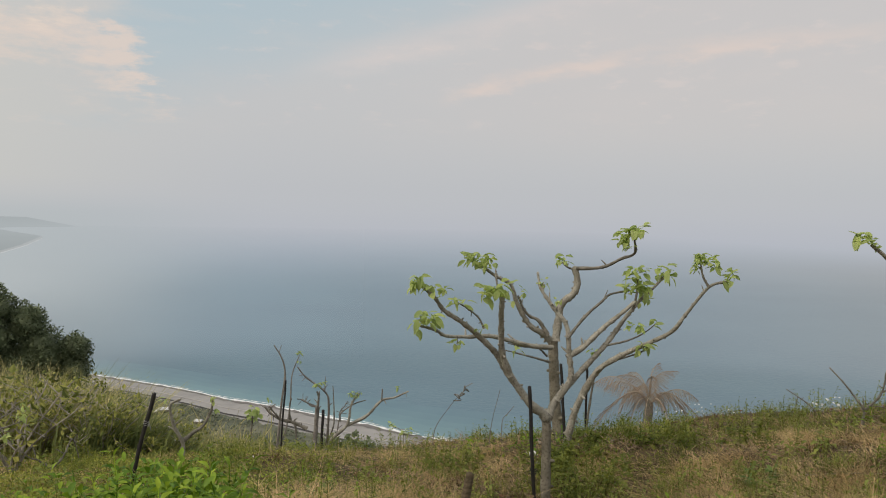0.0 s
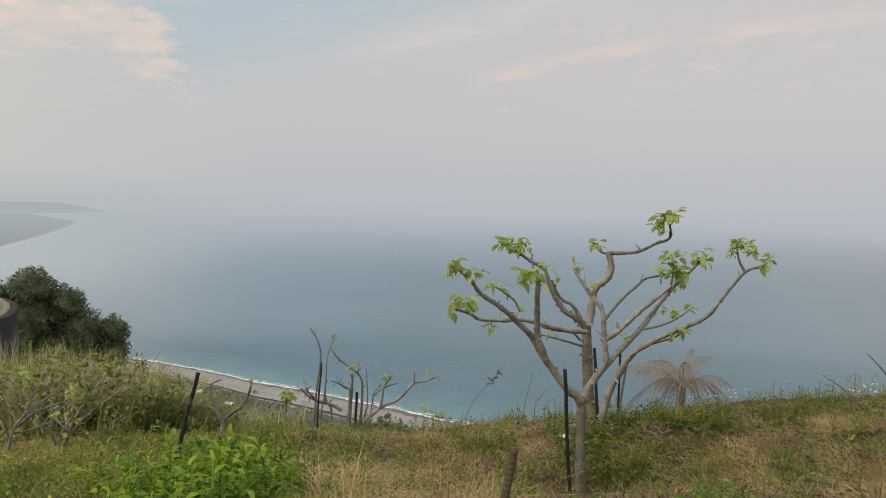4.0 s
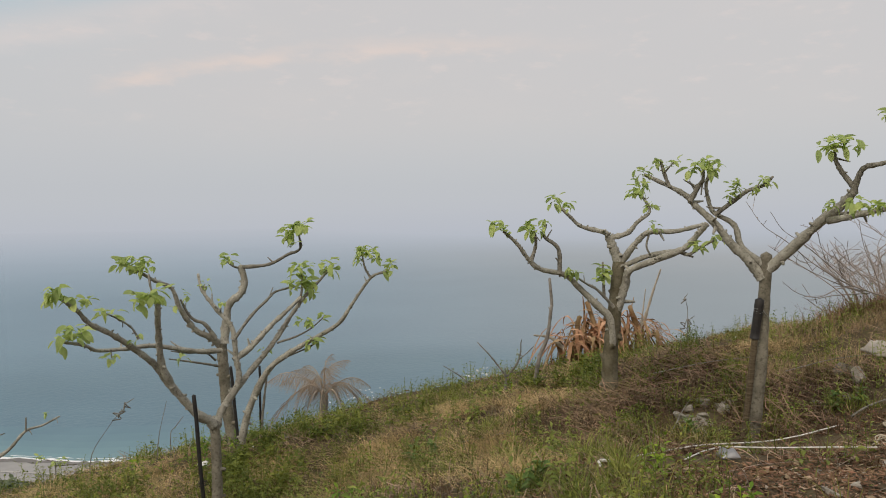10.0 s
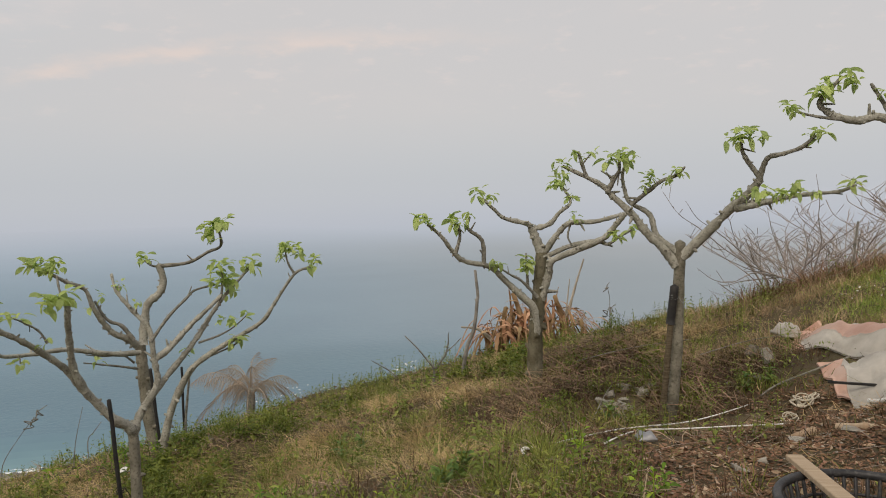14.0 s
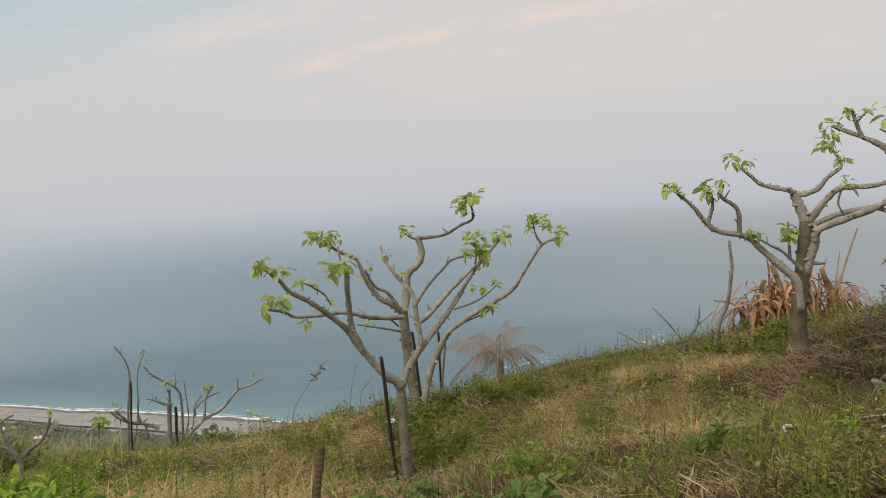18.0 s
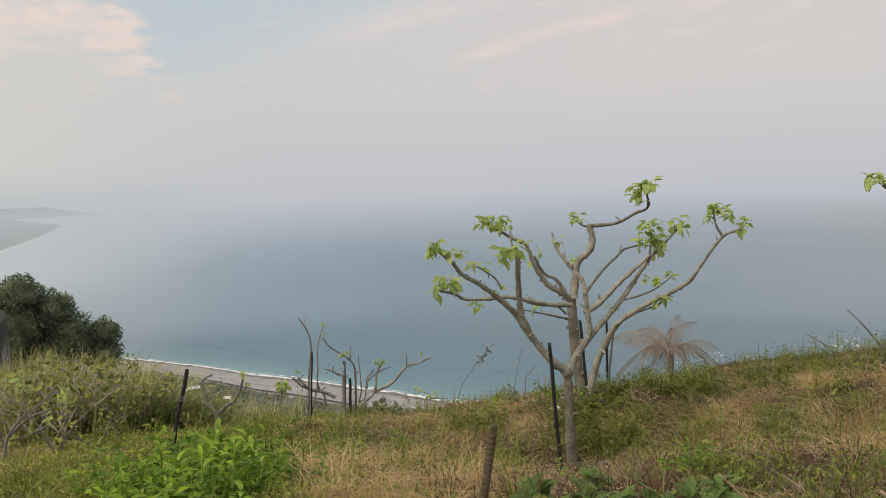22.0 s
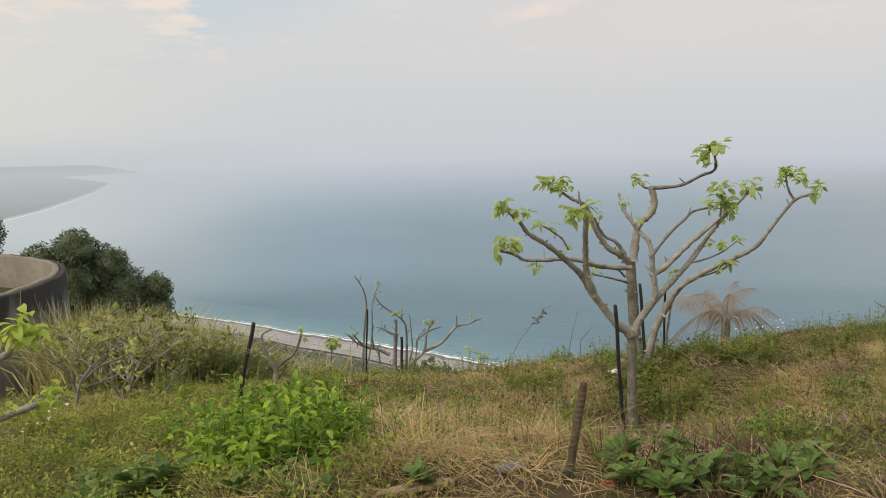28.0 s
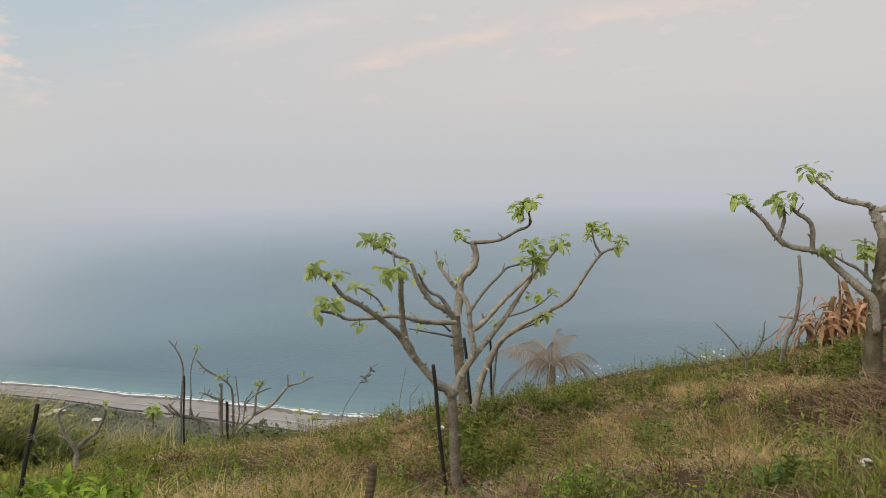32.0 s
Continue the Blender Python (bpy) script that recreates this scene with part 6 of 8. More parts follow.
spots = np.repeat(np.array([(4.45, 8.4), (4.25, 8.3), (3.1, 8.9), (3.35, 8.7), (2.75, 8.8), (-3.3, 4.6), (-3.5, 4.3)]), 9, 0)
spots = spots + rng.normal(0, 0.10, spots.shape)
fz = height(spots[:, 0], spots[:, 1]) + rng.uniform(0.12, 0.26, len(spots))
tagged(new("daisies", leaf_quads("daisies", np.stack([spots[:, 0], spots[:, 1], fz], -1), 0.028, rng, PETAL, 0.3, 1.0)), "clusters of white daisies on thin stems", "flowers", kind="stuff")
tagged(new("daisy_stems", blades("daisy_stems", spots[:, 0], spots[:, 1], fz - 0.34, (0.34, 0.36), 0.003, 0.05, rng, GREEN)), "thin green daisy stems", "flowers", kind="stuff")

# the same rough sward goes on round the standpoint and behind it
back = np.random.default_rng(77)
for name, count, tall, thick, lean, material, label in (("grass", 620, (0.05, 0.18), 0.006, 0.9, GREEN, "rough green grass round the standpoint"), ("dry_grass", 420, (0.06, 0.22), 0.005, 1.8, STRAW, "bleached dry grass round the standpoint")):
    ox, oy = scatter(count * 2, 0.6, 9.5, 66, 306, back, lambda x, y: np.clip(0.5 + 0.4 * wave(x, y, 0.9, 7.0 if name == "grass" else 2.0), 0, 1))
    ex, ey = scatter(count // 6, 0.7, 2.2, -56, 70, back, lambda x, y: np.clip(1.6 - np.hypot(x, y) * 0.6, 0, 1) * open_soil(x, y) * (y < 1.6))
    ox, oy, ot = fountains(np.concatenate([ox, ex]), np.concatenate([oy, ey]), 26, 0.09)
    tagged(new(name, blades(name, ox, oy, height(ox, oy), tall, thick, lean, back, material, ot)), label, name.replace("_", " "), kind="stuff")

# wood chips, twigs and pale scraps on the worn ground
MULCH = shader("bark_litter", (0.095, 0.053, 0.029), (0.25, 0.155, 0.09), 4.0, 0.95, island=0.45)
mx, my = scatter(44000, 2.0, 7, 28, 68, rng, lambda x, y: np.clip(0.12 + field(x, y, MULCH_PATCHES), 0, 1))
mz = height(mx, my) + rng.uniform(0.0, 0.025, len(mx))
tagged(new("bark_litter", leaf_quads("bark_litter", np.stack([mx, my, mz], -1), 0.013, rng, MULCH, 0.22, 3.2)), "brown bark chips and dead leaves on bare ground", "litter", kind="stuff")
mx, my = scatter(26000, 2.4, 11, -30, 66, rng, lambda x, y: np.clip(0.3 * wave(x, y, 0.6, 15.0), 0, 1))
mz = height(mx, my) + rng.uniform(0.0, 0.05, len(mx))
tagged(new("dead_leaf_litter", leaf_quads("dead_leaf_litter", np.stack([mx, my, mz], -1), 0.03, rng, MULCH, 0.4, 2.0)), "curled dead leaves among the grass", "litter", kind="stuff")
tx, ty = scatter(5000, 2.2, 11, -25, 66, rng, lambda x, y: np.clip(0.25 + 0.5 * field(x, y, MULCH_PATCHES) + 0.3 * wave(x, y, 0.8, 1.5), 0, 1))
TWIG = shader("dead_twig", (0.12, 0.10, 0.08), (0.26, 0.21, 0.16), 5.0, 0.9, island=0.4)
tagged(new("twig_litter", blades("twig_litter", tx, ty, height(tx, ty) + 0.02, (0.015, 0.10), 0.0045, 5.0, rng, TWIG)), "thin dead twigs lying on the ground", "twigs", kind="stuff")


hx, hy = scatter(2600, 1.9, 6.5, 34, 68, rng, lambda x, y: np.clip(field(x, y, MULCH_PATCHES) - 0.1, 0, 1))
CHIP = shader("pale_wood_chip", (0.26, 0.18, 0.11), (0.46, 0.36, 0.25), 6.0, 0.9, island=0.3)
tagged(new("wood_chips", leaf_quads("wood_chips", np.stack([hx, hy, height(hx, hy) + 0.012], -1), 0.027, rng, CHIP, 0.2, 2.2)), "pale wood chips strewn on brown litter", "litter", kind="stuff")
# tangled brown brush under the eastern trees
kx, ky = scatter(90000, 3.5, 9, 22, 62, rng, lambda x, y: np.clip(field(x, y, BRUSH_PATCHES) - 0.1, 0, 1))
BRUSH = shader("brown_brush", (0.05, 0.035, 0.02), (0.15, 0.10, 0.06), 2.0, 0.9, island=0.45)
tagged(new("brush", blades("brush", kx, ky, height(kx, ky) + 0.01, (0.05, 0.24), 0.0028, 1.6, rng, BRUSH)), "tangled brown brush under the trees", "brush", kind="stuff")


kx, ky = scatter(19000, 3.3, 9, 18, 64, rng, lambda x, y: np.clip(1.1 * field(x, y, BRUSH_PATCHES) - 0.2 + 0.2 * wave(x, y, 0.4, 91.0), 0, 1))
kz = height(kx, ky) + rng.random(len(kx)) ** 1.3 * (0.05 + 0.16 * field(kx, ky, BRUSH_PATCHES))
BRUSH_TWIG = shader("dead_brush_twig", (0.085, 0.055, 0.032), (0.27, 0.19, 0.12), 2.0, 0.9, island=0.5)
tagged(new("brush_twigs", straws("brush_twigs", kx, ky, kz, (0.10, 0.50), 0.003, rng, BRUSH_TWIG)), "heaped dead stems and twigs under the trees", "brush", kind="stuff")


# ---- single weeds ----
def weed_plant(at, tall, count, size, label):
    """An upright herb: a stem with its leaves in pairs."""
    x, y = at
    t = thing("weed_plant", (x, y, float(height(x, y))), label, "weed", "broad-leaved weeds")
    stem = part("stem", mesh_from("stem", *tube([(0, 0, -0.03), (0.01, 0.01, tall * 0.5), (0.03, 0, tall)], 0.008, 0.004, 5, 3), GREEN), parent=t)
    for k in range(count):
        z = tall * (0.15 + 0.85 * k / count)
        ob = part("leaf", leaf_rng.choice(WEED_LEAVES), parent=stem)
        ob.matrix_basis = pose(leaf_rng.uniform(-0.03, 0.03), leaf_rng.uniform(-0.03, 0.03), z * leaf_rng.uniform(0.4, 1.0), leaf_rng.uniform(0, 65), leaf_rng.uniform(-30, 30), k * 97 + leaf_rng.uniform(-20, 20)) @ Matrix.Scale(size * (1.25 - 0.7 * k / count), 4)


WEED_LEAVES = []
BROAD = shader("dark_weed_leaf", (0.09, 0.165, 0.035), (0.19, 0.28, 0.075), 8.0, 0.55, 0.2, 60, objects=0.3, translucent=0.3)
for k, (d, w) in enumerate(((0.35, 0.23), (0.5, 0.2), (0.2, 0.26))):
    me = leaf_mesh(40 + k, d, w)
    me.materials.clear()
    me.materials.append(BROAD)
    WEED_LEAVES.append(me)
for spot in ((0.42, 2.72), (0.66, 2.9), (0.5, 2.95), (0.85, 2.78), (0.3, 3.0), (1.0, 3.05), (0.72, 2.7), (0.30, 2.78), (0.55, 2.82), (0.80, 2.95), (1.15, 3.15), (0.62, 3.4), (1.05, 2.9), (0.7, 3.7), (0.95, 3.9)):
    weed_plant(spot, 0.11, 18, 0.10, "low broad-leaved green weed on trodden soil")
for spot in ((-1.9, 3.05), (-1.75, 2.9), (-2.05, 2.95), (-1.0, 2.55), (-1.1, 2.7), (-0.9, 2.62), (-1.25, 2.6), (-1.6, 4.15), (-1.95, 4.0), (-1.35, 4.2), (-1.1, 3.9), (-0.55, 2.75), (-0.9, 5.2), (-0.95, 6.2), (0.9, 5.2), (1.45, 4.6)):
    weed_plant(spot, 0.13, 20, 0.09, "upright bright green weed with pointed leaves")
for spot in ((2.62, 6.2), (2.75, 6.05), (2.55, 6.0), (2.36, 3.7), (2.5, 3.85), (2.2, 3.6), (5.66, 4.05), (5.5, 4.15), (4.1, 4.3)):
    weed_plant(spot, 0.20, 22, 0.075, "bushy green weed among dry grass")

for spot in ((-1.74, 2.72), (-1.92, 2.74), (-1.61, 2.73), (-3.02, 2.90), (-2.99, 3.03)):
    weed_plant(spot, 0.16, 16, 0.15, "large-leaved bright green weed in the grass")


# ---- shrubs and evergreen trees ----
def skyline(x, y, tall, over=0.0):
    """Keeps growth on the western crest below the line over which the beach is seen."""
    line = np.interp(np.degrees(np.arctan2(x, y)), [-40, -32.6, -32.0, -28.5, -26, -24, -22, -19.5, -17, 0], [-18.5, -17.5, -11.3, -11.3, -12.4, -13.7, -15.0, -16.2, -16.8, -16.9]) + over
    return float(np.clip(1.45 + np.tan(np.radians(line)) * np.hypot(x, y) - height(x, y), 0.12, tall))


PALE_WOOD = shader("pale_shrub_wood", (0.27, 0.25, 0.215), (0.46, 0.43, 0.385), 9.0, 0.95, 0.6, 60)


def shrub(at, tall, spread, stems, amount, leaf, material, label, name="shrub", wood=None, seed=0, ground=None):
    """Many thin stems from one foot, with leaves along their upper parts."""
    x, y = at
    r = random.Random(seed)
    if x < 0:
        tall = skyline(x, y, tall * 1.2) * 0.95
        amount = int(amount * min(1, 0.3 + tall))
    t = thing(name, (x, y, float(height(x, y)) if ground is None else ground), label, "shrub", "shrubs on the slope")
    spots = []
    for k in range(stems):
        a, out = r.uniform(0, 6.28), spread * r.uniform(0.3, 1.0)
        h = tall * r.uniform(0.6, 1.0)
        p = [(0, 0, -0.05)]
        for f in (0.3, 0.6, 0.85, 1.0):
            p.append((out * math.cos(a) * f ** 1.2 + r.uniform(-0.06, 0.06) * tall, out * math.sin(a) * f ** 1.2 + r.uniform(-0.06, 0.06) * tall, h * f))
        part("stem", mesh_from("stem", *tube(p, (0.016 if amount else 0.010) * tall ** 0.5, 0.004, 5, 3, 0.2, seed * 100 + k), wood or PALE_WOOD), parent=t)
        for side in range(3 if amount else 7):
            f = r.uniform(0.4, 0.95)
            s = [out * math.cos(a) * f ** 1.2, out * math.sin(a) * f ** 1.2, h * f]
            b = r.uniform(0, 6.28)
            e = [s[0] + 0.28 * tall * math.cos(b), s[1] + 0.28 * tall * math.sin(b), s[2] + 0.2 * tall]
            part("twig", mesh_from("twig", *tube([s, [(s[i] + e[i]) / 2 + r.uniform(-0.03, 0.03) for i in range(3)], e], (0.007 if amount else 0.005) * tall ** 0.5, 0.0025, 4, 3, 0.2, k), wood or PALE_WOOD), parent=t)
            spots.append(e)
        spots += [p[-1], p[-2], p[-1], p[2], p[1], p[-3]]
    if amount:
        g = np.random.default_rng(seed)
        mid = np.array(spots)[g.integers(0, len(spots), amount)]
        part("foliage", leaf_quads("foliage", mid + g.normal(0, 0.05 * tall, (amount, 3)), leaf, g, material), parent=t)
    return t


YELLOWGREEN = shader("yellow_green_leaf", (0.15, 0.19, 0.04), (0.39, 0.40, 0.11), 1.5, 0.7, island=0.55, translucent=0.3)
for k, (spot, h, w, n, amount) in enumerate((((-6.6, 10.6), 1.2, 1.0, 9, 420), ((-5.3, 10.9), 1.0, 0.9, 8, 380), ((-7.3, 12.6), 1.3, 1.0, 9, 600), ((-5.9, 12.6), 1.2, 1.1, 9, 650), ((-4.6, 11.8), 1.1, 0.9, 8, 520), ((-3.7, 11.2), 0.9, 0.8, 7, 460), ((-4.2, 9.6), 0.7, 0.7, 7, 260), ((-6.9, 9.4), 0.9, 0.9, 8, 260), ((-3.0, 12.6), 1.0, 0.8, 6, 500), ((-8.1, 14.6), 1.5, 1.0, 8, 800), ((-6.8, 15.0), 1.4, 1.1, 8, 800))):
    shrub(spot, h, w, n, int(amount * 1.9), 0.038, YELLOWGREEN, "tangled shrub with yellow-green leaves and bare grey twigs", seed=k + 1)

for k, (spot, h, w) in enumerate((((-6.2, 9.6), 1.35, 0.9), ((-5.6, 10.2), 1.4, 1.0), ((-4.9, 9.9), 1.1, 0.9), ((-7.0, 11.4), 1.6, 1.0), ((-6.2, 11.4), 1.5, 1.0), ((-5.2, 11.6), 1.2, 0.9), ((-4.0, 10.3), 0.8, 0.8), ((-7.6, 10.4), 1.2, 0.8), ((-6.4, 13.6), 1.8, 1.0), ((-3.4, 9.9), 0.6, 0.6), ((-4.3, 9.2), 0.9, 0.7), ((-4.6, 10.4), 1.0, 0.8), ((-3.9, 9.6), 0.8, 0.7), ((-5.2, 9.4), 1.0, 0.8), ((-5.6, 9.0), 0.9, 0.7))):
    shrub(spot, h, w, 15, 560, 0.045, YELLOWGREEN, "dense twiggy shrub with yellow-green leaves", seed=k + 31)

for k, spot in enumerate(((-4.89, 7.43), (-4.20, 7.21), (-5.98, 8.25))):
    shrub(spot, 0.85, 0.7, 8, 170, 0.06, YELLOWGREEN, "open shrub of pale bare branches with tufts of leaves", "bare_shrub", seed=k + 71)

# reeds by the tank
REED = shader("reed_blade", (0.25, 0.28, 0.085), (0.54, 0.49, 0.24), 1.0, 0.8, island=0.35, translucent=0.2)
for k, (mid, w, count, h) in enumerate((((-8.1, 13.2), 0.6, 1500, 2.0), ((-7.4, 12.0), 0.6, 1500, 1.9), ((-6.9, 13.2), 0.8, 1300, 1.9), ((-6.2, 12.2), 0.9, 1500, 1.8), ((-7.0, 11.2), 0.5, 900, 1.6), ((-4.4, 12.4), 1.0, 1200, 1.3), ((-5.4, 13.2), 1.0, 1100, 1.5), ((-5.4, 11.4), 0.8, 700, 1.3), ((-3.4, 11.6), 0.9, 700, 1.0), ((-6.2, 10.3), 0.7, 1000, 1.1), ((-4.9, 10.3), 0.7, 900, 0.9), ((-5.5, 9.5), 0.6, 700, 0.8), ((-7.2, 10.6), 0.5, 700, 1.2))):
    g = np.random.default_rng(50 + k)
    x, y = mid[0] + g.normal(0, w * 0.5, count), mid[1] + g.normal(0, w * 0.5, count)
    h = skyline(mid[0], mid[1], h * 1.35, 0.9)
    tagged(new("reeds", blades("reeds", x, y, height(x, y), (h * 0.4, h * 1.12), 0.011, 0.6, g, REED)), "tall yellow-green reeds beside the water tank", "reeds", kind="stuff")

# greener cane down the end of the bank
CANE = shader("cane_leaf", (0.13, 0.175, 0.055), (0.31, 0.335, 0.13), 1.0, 0.75, island=0.4, translucent=0.25)
for k, mid in enumerate(((-4.55, 9.5), (-4.3, 9.6), (-4.1, 9.66), (-3.9, 9.73), (-3.72, 9.8), (-4.85, 10.4), (-4.55, 10.6), (-4.3, 10.66), (-4.1, 10.75), (-4.9, 11.3))):
    g = np.random.default_rng(150 + k)
    x, y = mid[0] + g.normal(0, 0.22, 420), mid[1] + g.normal(0, 0.28, 420)
    h = skyline(mid[0], mid[1], 1.5, 0.2)
    tagged(new("cane", blades("cane", x, y, height(x, y), (h * 0.45, h * 1.1), 0.010, 0.75, g, CANE, g.normal(0.2, 0.5, 420))), "green arching cane leaves at the end of the bank", "reeds", kind="stuff")


def evergreen(at, ground, tall, clumps, amount, label, seed, leaf=0.16):
    """A broad tree: trunk, limbs to every clump, and a crown of small leaves in uneven clumps."""
    t = thing("evergreen_tree", (*at, ground), label, "tree", "evergreen trees")
    r = random.Random(seed)
    part("trunk", mesh_from("trunk", *tube([(0, 0, -0.3), (0.1, 0, tall * 0.25), (0, 0.1, tall * 0.5)], tall * 0.05, tall * 0.03, 8, 4, 0.2, seed), BARK_DARK), parent=t)
    g = np.random.default_rng(seed)
    spots = []
    for cx_, cy_, cz_, cr in clumps:
        part("limb", mesh_from("limb", *tube([(0, 0.05, tall * 0.3), (cx_ * 0.5, cy_ * 0.5, cz_ * 0.6), (cx_, cy_, cz_)], tall * 0.02, tall * 0.008, 6, 4, 0.2, seed), BARK_DARK), parent=t)
        bm = bmesh.new()
        bmesh.ops.create_icosphere(bm, subdivisions=3, radius=cr * 0.78)
        for v in bm.verts:
            v.co += v.co.normalized() * cr * 0.25 * noise.noise(v.co * (2.2 / cr) + Vector((cx_, cy_, cz_)))
        part("inner_foliage", bm, LEAF_FAR, t).location = (cx_, cy_, cz_)
        n = int(amount * cr * cr)
        way = g.normal(0, 1, (n, 3))
        way /= np.linalg.norm(way, axis=1)[:, None]
        sub = 1 + 0.16 * np.sin(way[:, 0] * 5 + cx_ * 7) * np.cos(way[:, 2] * 6 + cy_ * 5) + 0.10 * np.sin(way[:, 1] * 11 + cz_)
        far = cr * sub * g.uniform(0.7, 1.0, n) ** 0.5
        spots.append(np.array([cx_, cy_, cz_]) + way * far[:, None])
    part("crown", leaf_quads("crown", np.concatenate(spots), leaf, g, LEAF_FAR, 0.7, 1.5), parent=t)


lobes = [((lx_ - 370) * 0.019, 5.7 - (lz_ - 390) * 0.0195, lr_ * 0.0195) for lx_, lz_, lr_ in ((350, 427, 34), (298, 442, 28), (398, 455, 32), (335, 485, 50), (415, 500, 40), (380, 535, 50), (300, 515, 40), (468, 500, 25), (462, 535, 30), (430, 555, 34))]
evergreen((-12.95, 21.9), -6.4, 5.6, [(u_ * 0.87, u_ * 0.5, z_, r_) for u_, z_, r_ in lobes], 6000, "dark evergreen tree with a dense lobed crown", 21, 0.055)
evergreen((-24.9, 31.6), -8.5, 8.4, [(-1.5, 0, 7.0, 1.5), (0.1, 0, 7.2, 1.3), (1.3, 0, 6.6, 0.95), (0.5, 0, 5.6, 1.3), (-1.2, 0, 5.4, 1.6), (1.2, 0.2, 5.2, 0.8)], 4000, "dark evergreen tree standing beyond the tank", 22, 0.065)


# ---- dry palm, banana clump, bare shrub ----
PALM = shader("dry_palm_frond", (0.28, 0.225, 0.17), (0.47, 0.395, 0.31), 3.0, 0.9, objects=0.2, translucent=0.15)
HUSK = shader("dry_banana_leaf", (0.29, 0.165, 0.085), (0.52, 0.36, 0.21), 3.0, 0.85, objects=0.35, translucent=0.2)


def frond_mesh(seed, long, droop, leaflets, leaflet_long):
    """An arching rib with a comb of hanging leaflets on either side."""
    r = random.Random(seed)
    verts, faces = [], []
    for k in range(leaflets):
        t = 0.12 + 0.88 * k / leaflets
        y, z = long * (t - 0.2 * t * t), long * (0.95 * t - droop * t * t)
        half = leaflet_long * math.sin(math.pi * min(1, 0.2 + 0.75 * t)) * r.uniform(0.8, 1.1)
        for s in (-1, 1):
            n = len(verts)
            tip = (s * half * r.uniform(0.25, 0.55), y + half * r.uniform(0.05, 0.3), z - half * r.uniform(0.7, 1.15))
            verts += [(0, y - 0.002, z), (0, y + 0.002, z), (tip[0] * 0.6, tip[1] * 0.4 + y * 0.6 + 0.0018, z - half * 0.3), (tip[0] * 0.6, tip[1] * 0.4 + y * 0.6 - 0.0018, z - half * 0.32), tip]
            faces += [(n, n + 1, n + 2, n + 3), (n + 3, n + 2, n + 4)]
    rib_v, rib_f = tube([(0, long * (t - 0.2 * t * t), long * (0.95 * t - droop * t * t)) for t in (0, 0.25, 0.5, 0.75, 1)], 0.009, 0.003, 5, 3, 0.05, seed)
    n = len(verts)
    return mesh_from("frond", [*verts, *rib_v], [*faces, *[tuple(i + n for i in f) for f in rib_f]], PALM)


palm = thing("palm", (2.98, 10.55, float(height(2.98, 10.55))), "small dried palm with drooping brown fronds", "palm")
part("trunk", mesh_from("trunk", *tube([(0, 0, -0.1), (0.0, 0, 0.15), (0.02, 0, 0.54)], 0.075, 0.06, 9, 4, 0.3, 3), BARK_DARK), parent=palm)
fronds = [frond_mesh(60 + k, 0.85, d, 38, 0.31) for k, d in enumerate((1.5, 1.8, 2.1, 0.9))]
for k in range(12):
    ob = part("frond", fronds[k % 4], parent=palm)
    ob.matrix_basis = pose(0.02, 0, 0.44, random.Random(k).uniform(0, 26), 0, k * 137.5) @ Matrix.Scale(random.Random(k + 9).uniform(0.85, 1.3), 4)
for k in range(5):
    ob = part("frond", fronds[3], parent=palm)
    ob.matrix_basis = pose(0.02, 0, 0.44, 30 + 7 * k, 0, k * 75 + 20) @ Matrix.Scale(0.95, 4)


def strip_mesh(seed, long, wide, droop, rise):
    """A split, curled dead banana leaf that rises and folds over."""
    r = random.Random(seed)
    verts, faces = [], []
    for i in range(10):
        t = i / 9
        y, z = long * (0.55 * math.sin(t * 1.5)), long * (rise * t - droop * t * t)
        w = wide * math.sin(math.pi * (0.12 + 0.8 * t)) * r.uniform(0.7, 1.2)
        c = 0.5 * w * math.sin(t * 7 + seed)
        verts += [(-w, y, z + c), (0, y, z), (w, y, z - c * 0.6)]
    for i in range(9):
        faces += [(3 * i, 3 * i + 1, 3 * i + 4, 3 * i + 3), (3 * i + 1, 3 * i + 2, 3 * i + 5, 3 * i + 4)]
    return mesh_from("dry_leaf", verts, faces, HUSK)


banana = thing("banana_clump", (6.26, 8.13, float(height(6.26, 8.13)) - 0.05), "clump of dead brown banana leaves", "banana plant")
for k, (bx, by, h) in enumerate(((-0.25, 0, 0.8), (0.2, 0.1, 0.95), (0.45, 0, 0.7), (-0.5, 0.1, 0.6))):
    part("stalk", mesh_from("stalk", *tube([(bx, by, -0.1), (bx + 0.03, by, h * 0.5), (bx + 0.1 * (1 if k % 2 else -1), by, h)], 0.045, 0.03, 8, 4, 0.25, 70 + k), HUSK), parent=banana)
strips = [strip_mesh(80 + k, lo, w, d, u) for k, (lo, w, d, u) in enumerate(((0.75, 0.016, 1.25, 0.35), (0.6, 0.026, 1.4, 0.45), (0.85, 0.010, 1.15, 0.3), (0.5, 0.034, 1.5, 0.25), (0.7, 0.020, 0.9, 0.7)))]
br = random.Random(8)
for k in range(300):
    across = br.uniform(-0.75, 0.75)
    peak = 0.62 - 0.42 * across * across
    ob = part("dry_leaf", strips[k % 5], parent=banana)
    ob.matrix_basis = pose(across, br.uniform(-0.25, 0.3), peak * br.uniform(0.45, 1.0), br.uniform(-25, 25), br.uniform(-25, 25), br.uniform(0, 360)) @ Matrix.Scale(br.uniform(0.55, 1.0), 4)
PALE_HUSK = shader("bleached_banana_leaf", (0.38, 0.34, 0.27), (0.55, 0.49, 0.40), 4.0, 0.85, translucent=0.2)
